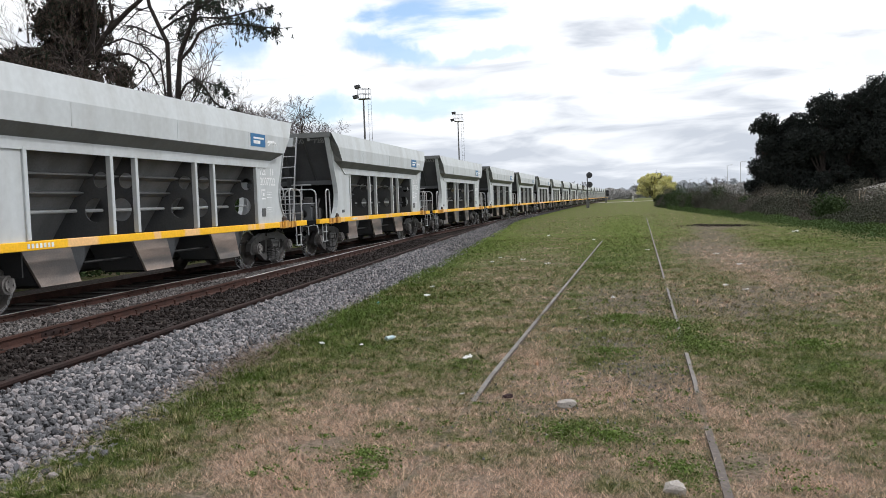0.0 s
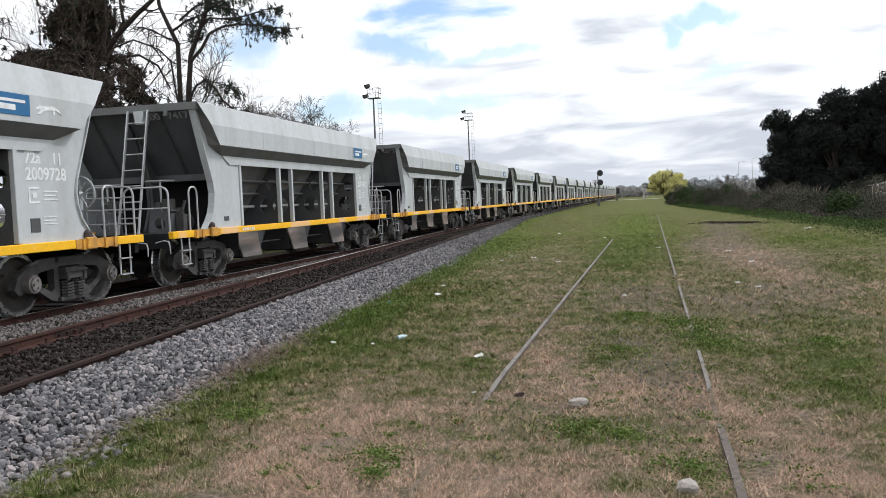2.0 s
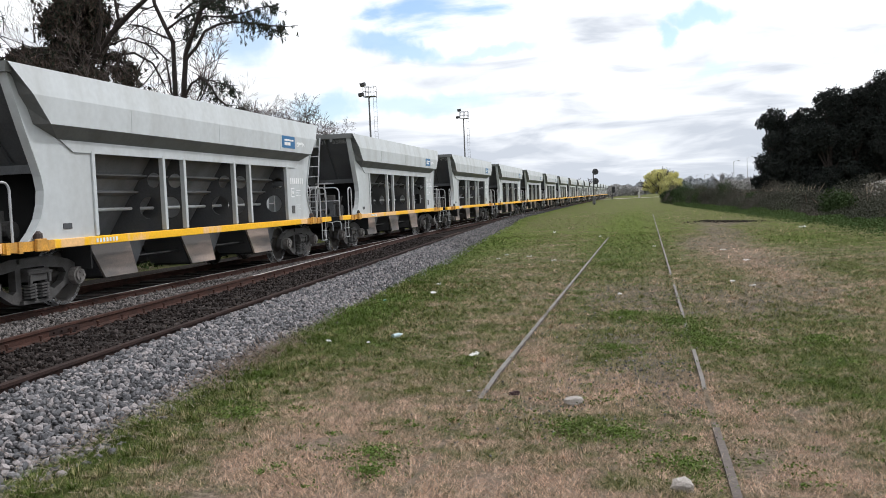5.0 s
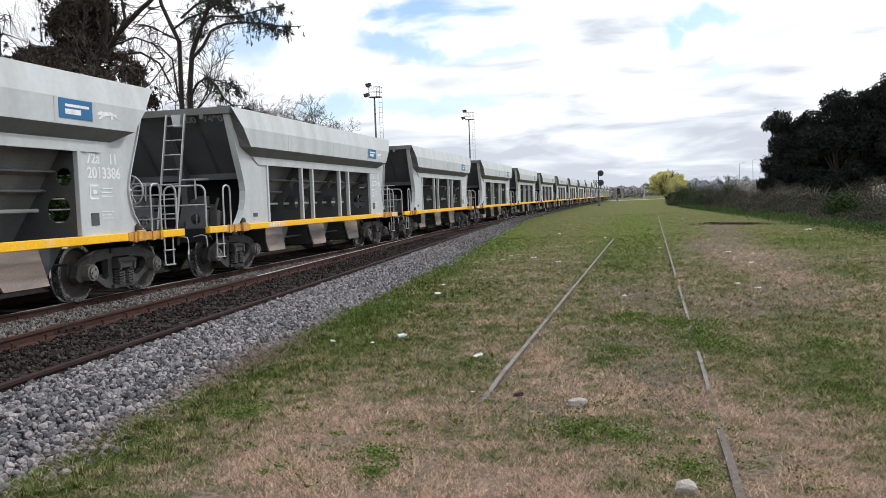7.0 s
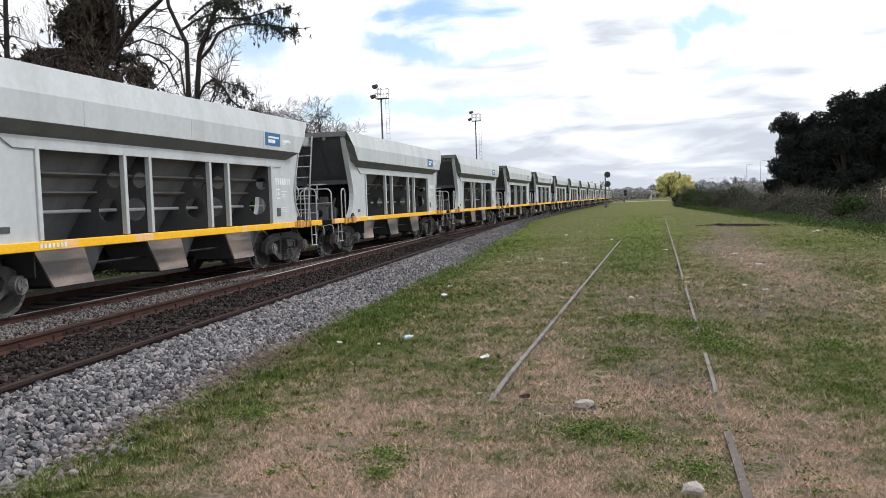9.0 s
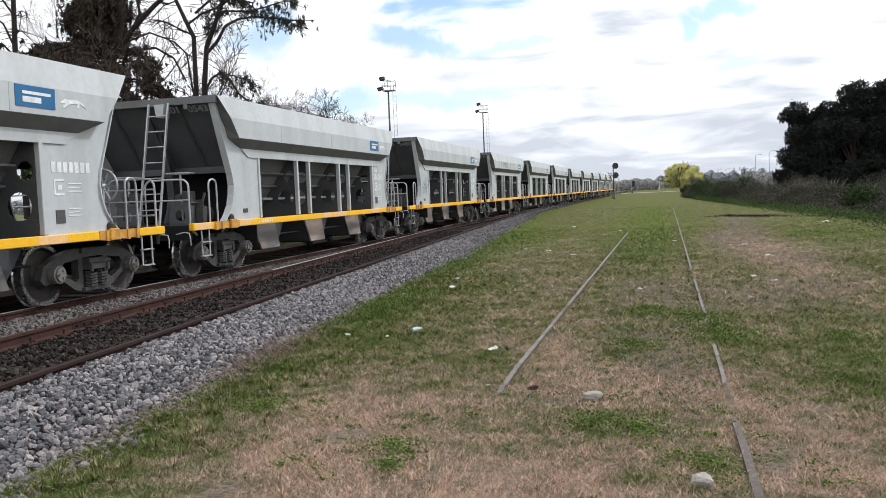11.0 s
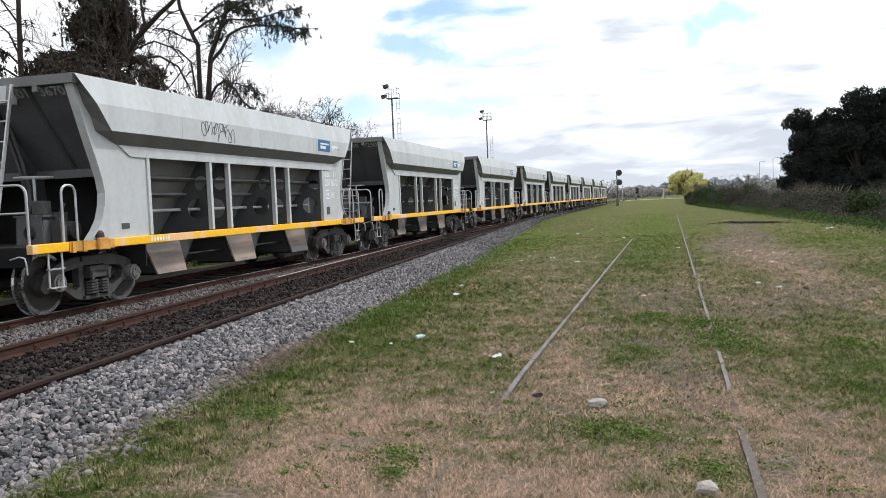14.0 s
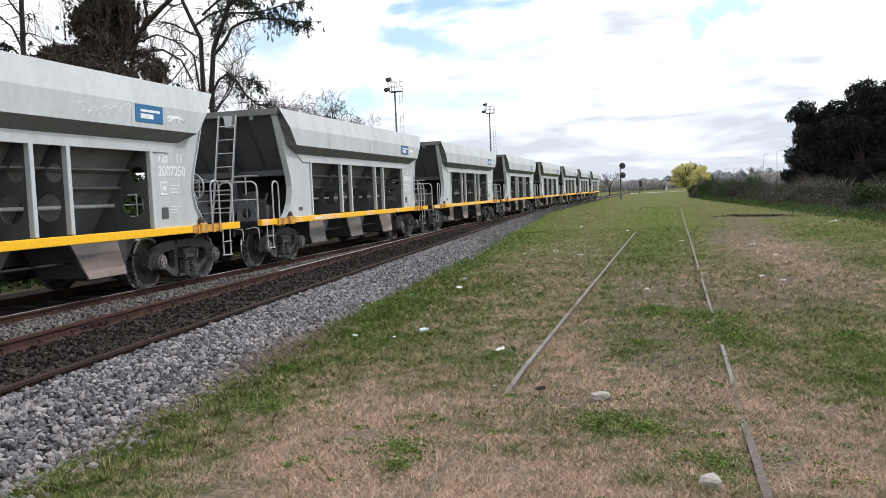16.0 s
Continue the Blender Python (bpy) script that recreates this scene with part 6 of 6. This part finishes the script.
link("trunk", mesh_of("trunk", *limbs([((0, 0, -0.1), (0, 0, 0.6), 0.35, 0.3)] + segs_l, 5), M_BARK, True), lime)
gn = np.random.default_rng(10)
blob_l = []
while len(blob_l) < 130:
    d = gn.uniform(-1, 1, 3)
    if np.linalg.norm(d) < 1:
        blob_l.append((d[0] * 4.4, d[1] * 3.6, 3.35 + d[2] * 2.75, gn.uniform(0.5, 0.85)))
leaf_crown("crown", blob_l, 46000, 0.14, 12, M_LIME, lime, "fresh yellow-green leaves", 0.95)


def scrub(name, t0, t1, count, height, depth, leaf, mat, label, seed):
    g = np.random.default_rng(seed)
    t = g.uniform(t0, t1, count)
    x, y = 3.8 + 5.3 * t ** 1.1, 112 - 80 * t
    off = g.uniform(0, depth, count)
    bump = np.array([0.8 * noise.noise((a * 0.5, b * 0.22, seed)) + 0.5 * noise.noise((a * 1.1, b * 0.75, seed)) for a, b in zip(x + off, y)])
    h = height * (0.92 - 0.3 * t) * np.clip(0.74 + 1.7 * bump, 0.15, 1.7) * np.minimum(1, 0.35 + off / 1.8)
    z = h * g.random(count) ** 0.55
    p = np.stack([x + off + g.normal(0, 0.15, count), y + g.normal(0, 0.3, count), np.maximum(z, 0.03)], 1)
    v, f = leaf_quads(p, leaf, seed)
    ob = new(name, mesh_of(name, v, f, mat))
    tagged(ob, label, "shrubs", kind="stuff")


scrub("scrub_hedge", 0.0, 1.25, 260000, 1.75, 5.0, 0.045, M_HEDGE, "long belt of dull brown-green scrub", 51)
scrub("scrub_hedge", 0.0, 0.42, 46000, 1.75, 3.0, 0.07, M_HEDGE_GREEN, "dark green end of the scrub belt", 52)
scrub("bramble", 0.55, 1.3, 12000, 0.5, 1.2, 0.08, M_HEDGE_GREEN, "low green brambles at the foot of the scrub", 54)

# bushes that stand out of the belt
g_bush = random.Random(58)
for k in range(18):
    t = 0.02 + 0.062 * k + g_bush.uniform(-0.02, 0.02)
    dark = k < 5 or k in (9, 14, 16)
    bush = tagged(new("bush"), "rounded dark green bush in the scrub belt" if dark else "rounded brown-grey bush in the scrub belt", "bush", "bushes of the scrub belt")
    bush.matrix_basis = pose(3.8 + 5.3 * t ** 1.1 + g_bush.uniform(0.5, 2.0), 112 - 80 * t, 0)
    h = g_bush.uniform(1.25, 1.8) * (1.0 - 0.25 * t)
    twigs = [((0, 0, -0.05), (g_bush.gauss(0, 0.4), g_bush.gauss(0, 0.4), h * g_bush.uniform(0.6, 0.95)), 0.03, 0.01) for _ in range(7)]
    link("stem", mesh_of("stem", *limbs(twigs, 4), M_STALK, True), bush)
    leaf_crown("foliage", crown_blobs(700 + k, 12, 0.9, 0.9, 0.25, h - 0.25, 0.5), 5200, 0.06, 720 + k, M_HEDGE_GREEN if dark else M_HEDGE, bush, "dense small leaves", 0.6)

# brambles added along the far side of the line to darken the gap below the wagons
g_far = np.random.default_rng(56)
far_y = g_far.uniform(-4, 120, 60000)
far_x = -12.95 - np.abs(g_far.normal(0, 1.3, 60000))
far_h = np.array([0.75 + 0.7 * noise.noise((a * 0.4, b * 0.3, 9)) for a, b in zip(far_x, far_y)])
far_v, far_f = leaf_quads(np.stack([far_x, far_y, np.maximum(0.02, far_h * g_far.random(60000) ** 0.6)], 1), 0.085, 57)
tagged(new("brambles", mesh_of("brambles", far_v, far_f, M_HEDGE_GREEN)), "added low dark green brambles beyond the train", "brambles", kind="stuff")

# shrubs on the far side of the line
for i, (x, y, h, w) in enumerate(((-21.0, 12, 5.4, 2.0), (-22.5, 16, 6.2, 2.2), (-21.5, 20.5, 5.4, 2.1), (-23.5, 25, 5.9, 2.2), (-22.5, 30, 4.4, 1.8), (-25, 35.5, 4.6, 1.9), (-24, 41, 3.4, 1.8), (-25, 47, 3.6, 1.8), (-26, 54, 3.4, 2.0), (-26, 62, 3.6, 2.0), (-27, 71, 3.6, 2.0))):
    t = tagged(new("shrub"), "dense dark green shrub beyond the train", "shrub", "shrubs beyond the train")
    t.matrix_basis = pose(x, y, 0)
    stem = [((0, 0, -0.05), (0.05, 0.02, h * 0.4), 0.07, 0.05), ((0.05, 0.02, h * 0.4), (0.3, 0.2, h * 0.8), 0.05, 0.02), ((0.05, 0.02, h * 0.4), (-0.4, -0.2, h * 0.75), 0.05, 0.02)]
    link("stem", mesh_of("stem", *limbs(stem, 6), M_BARK, True), t)
    leaf_crown("foliage", crown_blobs(500 + i, 20, w, w, 0.4, h * 1.12 - 0.6, 0.85), 8000, 0.13, 520 + i, M_HEDGE_GREEN, t, "dense dark green leaves")


def build_weed_belt():
    g = np.random.default_rng(61)
    n = 80000
    t = g.uniform(0.25, 1.2, n)
    x, y = 3.8 + 5.3 * t ** 1.1, 112 - 80 * t
    off = -np.abs(g.normal(0, 1.0, n)) * (0.25 + 0.75 * t * t)
    off = np.maximum(off, -3.6)
    bump = np.array([noise.noise((a * 0.8, b * 0.5, 2)) for a, b in zip(x + off, y)])
    z = g.random(n) * np.clip(0.22 + 0.35 * bump, 0.04, 0.6)
    v, f = leaf_quads(np.stack([x + off, y, z + 0.01], 1), 0.038, 62, flat=0.3)
    ob = new("weed_belt", mesh_of("weed_belt", v, f, M_WEED_DEEP))
    tagged(ob, "belt of lush green weeds before the scrub", "weeds", kind="stuff")


build_weed_belt()


def reeds():
    g = random.Random(71)
    segs = []
    for _ in range(90):
        t = g.uniform(0.34, 0.95)
        x, y = 3.8 + 5.3 * t ** 1.1 + g.uniform(1.5, 4.5), 112 - 80 * t
        h = g.uniform(1.1, 1.6)
        lx, ly = g.gauss(0.12, 0.15), g.gauss(0, 0.12)
        segs.append(((x, y, 0), (x + lx * 0.5, y + ly * 0.5, h * 0.75), 0.012, 0.01))
        segs.append(((x + lx * 0.5, y + ly * 0.5, h * 0.75), (x + lx, y + ly, h * 0.9), 0.010, 0.019))
        segs.append(((x + lx, y + ly, h * 0.9), (x + lx * 1.5, y + ly * 1.5, h * 1.04), 0.019, 0.004))
    ob = new("reeds", mesh_of("reeds", *limbs(segs, 4), M_REED))
    tagged(ob, "pale dry reed plumes standing above the scrub", "reeds", kind="stuff")


reeds()


def woodland(name, rows, count, leaf, mat, label, seed):
    """Far tree belt: clumps of blades along a line."""
    g = np.random.default_rng(seed)
    pts = []
    for (x0, y0, x1, y1, h) in rows:
        n = int(count)
        t = g.random(n)
        x, y = x0 + (x1 - x0) * t, y0 + (y1 - y0) * t + g.normal(0, 3, n)
        top = h * (0.72 + 0.45 * np.array([noise.noise((a * 0.06, seed, 0)) for a in x]) + 0.25 * np.array([noise.noise((a * 0.3, seed, 5)) for a in x]))
        pts.append(np.stack([x, y, np.maximum(0.2, top * g.random(n) ** 0.6)], 1))
    v, f = leaf_quads(np.concatenate(pts), leaf, seed)
    ob = new(name, mesh_of(name, v, f, mat))
    tagged(ob, label, "woodland", kind="stuff")


woodland("distant_woodland", [(-120, 420, 40, 430, 6.5), (20, 430, 260, 440, 9.0)], 30000, 0.8, M_FAR_HAZE, "belt of distant trees on the horizon, haze in their colour", 81)
woodland("distant_woodland", [(-60, 330, 5, 345, 5.0)], 26000, 0.4, M_FARGREY_HAZE, "bare wood beyond the crossing, haze in its grey", 82)
woodland("distant_woodland", [(20, 210, 60, 215, 3.4)], 26000, 0.33, M_FARGREY_HAZE, "grey-green scrub trees beyond the hedge", 83)
woodland("distant_woodland", [(-400, 380, -120, 420, 9), (260, 440, 700, 380, 10)], 2500, 2.4, M_FAR_HAZE, "belt of distant trees on the horizon, haze in their colour", 84)
woodland("distant_woodland", [(-400, -200, 400, -220, 9), (-420, -200, -400, 380, 9), (400, -200, 420, 380, 9)], 2500, 2.6, M_FAR_HAZE, "belt of trees round the open field", 85)
bare_tree(25.5, 250, 6.0, 12, 5, 0.2, "small leafless tree far beyond the hedge", spread=0.8)
bare_tree(-8.2, 152, 4.4, 13, 5, 0.14, "leafless tree beside the line", spread=0.8)
bare_tree(24.5, 80, 11.0, 14, 5, 0.2, "pale leafless treetop among dark evergreens", spread=0.7)

# ---- masts, signals, road ----


def floodlight_mast(x, y, h):
    t = tagged(new("floodlight_mast"), "slender steel floodlight mast with a railed top platform", "floodlight mast", "floodlight masts")
    t.matrix_basis = pose(x, y, 0)
    part("pole", rod(bmesh.new(), (0, 0, -0.05), (0, 0, h - 1.0), 0.12, 10, 0.075), M_POST, t)
    bm = box(bmesh.new(), (0.1, 0, h - 1.0), (1.1, 0.8, 0.06))
    part("platform", bm, M_POST, t)
    for px in (-0.42, 0.1, 0.62):
        for py in (-0.38, 0.38):
            part("rail_post", rod(bmesh.new(), (px, py, h - 1.0), (px, py, h - 0.1), 0.022, 5), M_POST, t)
    for z in (h - 0.55, h - 0.1):
        for py in (-0.38, 0.38):
            part("guard_rail", rod(bmesh.new(), (-0.42, py, z), (0.62, py, z), 0.02, 5), M_POST, t)
        for px in (-0.42, 0.62):
            part("guard_rail", rod(bmesh.new(), (px, -0.38, z), (px, 0.38, z), 0.02, 5), M_POST, t)
    for px, pz in ((-0.6, h - 0.8), (-0.4, h + 0.1)):
        bm = hexa(bmesh.new(), [(px - 0.3, -0.25, pz - 0.16), (px + 0.12, -0.25, pz - 0.02), (px + 0.12, 0.25, pz - 0.02), (px - 0.3, 0.25, pz - 0.16)],
                  [(px - 0.36, -0.3, pz + 0.12), (px + 0.08, -0.18, pz + 0.22), (px + 0.08, 0.18, pz + 0.22), (px - 0.36, 0.3, pz + 0.12)])
        part("lamp_head", bm, M_BLACK, t, "dark floodlight head")
    bm = bmesh.new()
    for px in (0.42, 0.72):
        rod(bm, (px, 0, 2.5), (px, 0, h - 1.0), 0.014, 4)
    for k in range(int((h - 3.5) / 0.45)):
        rod(bm, (0.42, 0, 2.6 + k * 0.45), (0.72, 0, 2.6 + k * 0.45), 0.012, 4)
    part("ladder", bm, M_POST, t)
    return t


floodlight_mast(-23.0, 75, 12.2)
floodlight_mast(-21.0, 110, 13.0)


def signal_mast(x, y, h, heads, label, scale=1.0):
    t = tagged(new("railway_signal"), label, "signal", "railway signals")
    t.matrix_basis = pose(x, y, 0)
    part("mast", rod(bmesh.new(), (0, 0, -0.05), (0, 0, h), 0.07 * scale, 10), M_BLACK, t)
    for z in heads:
        bm = rod(bmesh.new(), (0.3 * scale, -0.05, z), (0.3 * scale, 0.05, z), 0.42 * scale, 24)
        box(bm, (0.3 * scale, 0.15, z), (0.3 * scale, 0.22, 0.34 * scale))
        box(bm, (0.1 * scale, 0.05, z), (0.4 * scale, 0.06, 0.06))
        head = part("target", bm, M_BLACK, t, "round black signal target")
        bm = rod(bmesh.new(), (0.3 * scale, -0.30, z), (0.3 * scale, -0.04, z), 0.13 * scale, 14, 0.11 * scale)
        part("lens_hood", bm, M_LENS, head)
    part("base_box", box(bmesh.new(), (0, 0, 0.5), (0.4, 0.35, 0.9)), M_POST, t, bevel=0.02)
    return t


signal_mast(-4.95, 120, 4.75, (4.55, 3.25), "two-headed black railway signal on a mast beside the line")
signal_mast(-4.2, 205, 3.1, (2.6, 1.9), "small dark trackside signal beside the crossing", 1.0)
part("trackside_cabinet", box(bmesh.new(), (0, 0, 0.55), (0.5, 0.5, 1.1)), M_PALE, None, "", pose(2.2, 230, 0), bevel=0.03)
tagged(bpy.data.objects["trackside_cabinet"], "pale trackside cabinet beside the crossing", "cabinet")
for i, (x, y, h) in enumerate(((-9.2, 260, 4.4), (3.0, 300, 4.2), (-5.0, 240, 3.8))):
    t = tagged(new("utility_pole"), "thin pale utility pole in the distance", "pole", "distant poles")
    t.matrix_basis = pose(x, y, 0)
    part("post", rod(bmesh.new(), (0, 0, -0.05), (0, 0, h), 0.12, 8, 0.09), M_PALE, t)
    part("crossarm", box(bmesh.new(), (0, 0, h - 0.4), (0.5, 0.1, 0.1)), M_PALE, t)


def street_lamp(x, y, h, arm):
    t = tagged(new("street_lamp"), "tall thin grey street lamp beyond the hedge", "street lamp", "distant street lamps")
    t.matrix_basis = pose(x, y, 0)
    part("pole", rod(bmesh.new(), (0, 0, -0.05), (0, 0, h), 0.09, 8, 0.06), M_FARGREY_HAZE, t)
    part("arm", tube(bmesh.new(), [(0, 0, h - 0.1), (arm * 0.3, 0, h + 0.15), (arm, 0, h + 0.25)], 0.045), M_FARGREY_HAZE, t)
    part("lamp_head", box(bmesh.new(), (arm * 1.2, 0, h + 0.24), (abs(arm) * 0.5, 0.3, 0.12)), M_FARGREY_HAZE, t, bevel=0.03)


for x, y, h in ((28.9, 255, 8.9), (30.6, 240, 9.3), (24.0, 330, 6.5), (29.5, 360, 7.0)):
    street_lamp(x, y, h, 1.1)
bm = bmesh.new()
vs = [bm.verts.new(p) for p in ((-8, 206, 0.03), (9, 216, 0.03), (9, 226, 0.03), (-8, 219, 0.03))]
bm.faces.new(vs)
tagged(part("crossing_road", bm, M_ROADDUST), "pale dirt road at the level crossing", "road", kind="structure")
bm = bmesh.new()
box(bm, (0, 0, 0.7), (4.4, 3, 1.4))
prism(bm, [(-2.4, 1.4), (2.4, 1.4), (0, 1.9)], -1.7, 1.7, "y")
shed = tagged(new("shed"), "low pale shed half hidden under the evergreens", "shed")
shed.matrix_basis = pose(19.0, 66, 0)
part("wall", bm, M_PALE, shed)

# ---- stones and litter on the turf ----


def rubble(x, y, s, seed, label, mat=None, name="rubble_stone", flat=0.6):
    g = random.Random(seed)
    bm = bmesh.new()
    bmesh.ops.create_icosphere(bm, subdivisions=2, radius=1)
    # broad broken faces: corners beyond a few random planes are pushed back onto them
    planes = [(Vector((g.gauss(0, 1), g.gauss(0, 1), g.gauss(0, 0.8))).normalized(), g.uniform(0.5, 0.8)) for _ in range(9)]
    for v in bm.verts:
        for nrm, far in planes:
            over = v.co.dot(nrm) - far
            if over > 0:
                v.co -= nrm * over
        k = 1.25 + 0.2 * noise.noise(v.co * 2.3 + Vector((seed, 0, 0)))
        v.co = Vector((v.co.x * s * k, v.co.y * s * 0.8 * k, max(-0.3, min(v.co.z, 0.75)) * s * flat * k))
    ob = part(name, bm, mat or M_ROCK, None, "", pose(x, y, 0.25 * s * flat, 0, 0, g.uniform(0, 360)))
    return tagged(ob, label, "stone", "stones on the turf")


rubble(-0.46, 6.43, 0.065, 1, "pale angular stone lying in dry grass")
rubble(0.23, 4.57, 0.075, 2, "pale flat stone at the old rail")
rubble(-0.95, 6.69, 0.04, 3, "dark reddish clod in dry grass", M_DUNG, "clod")


def crumpled(x, y, s, seed, mat, name, label):
    bm = bmesh.new()
    bmesh.ops.create_grid(bm, x_segments=5, y_segments=4, size=0.5)
    g = random.Random(seed)
    for v in bm.verts:
        v.co = Vector((v.co.x * s * 1.7, v.co.y * s, abs(g.gauss(0, 0.16)) * s + 0.012))
    out = bmesh.ops.extrude_face_region(bm, geom=list(bm.faces))
    bmesh.ops.translate(bm, verts=[v for v in out["geom"] if isinstance(v, bmesh.types.BMVert)], vec=(0, 0, 0.004))
    ob = part(name, bm, mat, None, "", pose(x, y, 0.012, 0, 0, g.uniform(0, 360)))
    return tagged(ob, label, "litter", "scraps of litter")


def bottle(x, y, mat, turn, label):
    t = tagged(new("plastic_bottle"), label, "bottle", "scraps of litter")
    t.matrix_basis = pose(x, y, 0.026, 0, 90, turn)
    bm = rod(bmesh.new(), (0, 0, 0), (0, 0, 0.11), 0.026, 12)
    rod(bm, (0, 0, 0.11), (0, 0, 0.148), 0.026, 12, 0.011)
    part("body", bm, mat, t)
    part("cap", rod(bmesh.new(), (0, 0, 0.148), (0, 0, 0.166), 0.012, 10), M_LITTER, t)


crumpled(-1.56, 8.26, 0.075, 1, M_LITTER, "paper_scrap", "crumpled white paper scrap on the turf")
bottle(-2.73, 9.41, M_BOTTLE, 65, "clear plastic bottle lying in the grass")
bottle(-3.8, 12.76, M_TEAL, 110, "teal plastic bottle lying in the grass")
for i, (x, y, s) in enumerate(((1.62, 14.76, 0.10), (-1.82, 20.3, 0.12), (-3.49, 15.2, 0.11), (-3.26, 13.8, 0.15), (-3.28, 22.6, 0.10), (-2.58, 21.8, 0.11), (2.37, 19.0, 0.11), (2.25, 22.4, 0.14), (-0.2, 13.2, 0.09),
                               (1.84, 14.1, 0.09), (6.1, 33.2, 0.22), (-3.4, 9.1, 0.07), (-2.9, 9.0, 0.05), (-3.1, 35.4, 0.16), (-3.3, 21.2, 0.09), (-1.32, 6.69, 0.03), (0.6, 24.5, 0.1), (-1.1, 31, 0.12))):
    crumpled(x, y, s * 0.66, 20 + i, M_LITTER, "paper_scrap", "small pale scrap of litter on the turf")
weeds("weed_tuft", [(3.6, 42.5), (4.4, 41.5), (5.0, 40.6)], 300, 0.6, 0.08, 0.04, 170, M_TIMBER, "dark patch of dead brown weeds", "stuff")

# ---- moving things ----


# metres added to the even pace to fit the camera's view, every half second
VIEW_SHIFT = ((0, 0.1), (0.5, 0.2), (1, 0.28), (1.5, -0.07), (2, 0.03), (2.5, 0.08), (3, 0.2), (3.5, -0.08), (4, -0.1), (4.5, 0), (6, 0), (6.5, -0.04), (7, 0.17), (7.5, -0.15), (8, -0.11), (8.5, -0.05), (9, 0.07), (9.5, 0),
         (11, 0), (11.5, 0.12), (12, -0.06), (12.5, 0.03), (13, -0.01), (13.5, 0.145), (14, -0.15), (14.5, -0.1), (15, 0.08), (15.5, 0.04), (16, -0.02))


def travelled(t):
    return 11.228 * t - 0.0092 * t * t - 0.48 * max(0.0, t - 15.75) + float(np.interp(t, *zip(*VIEW_SHIFT)))


def wagon_pose(j, t):
    y = WAGON_Y0 + PITCH * j - travelled(t)
    slope = (train_x(y + 1) - train_x(y - 1)) / 2
    return pose(train_x(y), y, RAIL_Z, 0, 0, -math.degrees(math.atan(slope)))


def motions():
    for j, w in enumerate(wagons):
        walk(w, [(t * 0.5, wagon_pose(j, t * 0.5)) for t in range(33)])
    # every wheelset rolls alike: backwards along the track with the train
    turning = [o for w in wagons for b in w.children if b.name.startswith("bogie") for o in b.children if o.name.startswith("wheelset")]
    first = turning[0]
    walk(first, [(k / FPS, pose(0, 0, 0, math.degrees(travelled(k / FPS) / 0.457) % 360)) for k in range(481)])
    for o in turning[1:]:
        o.rotation_mode = "QUATERNION"
        keys = o.animation_data_create()
        keys.action = first.animation_data.action
        keys.action_slot = first.animation_data.action_slot


motions()
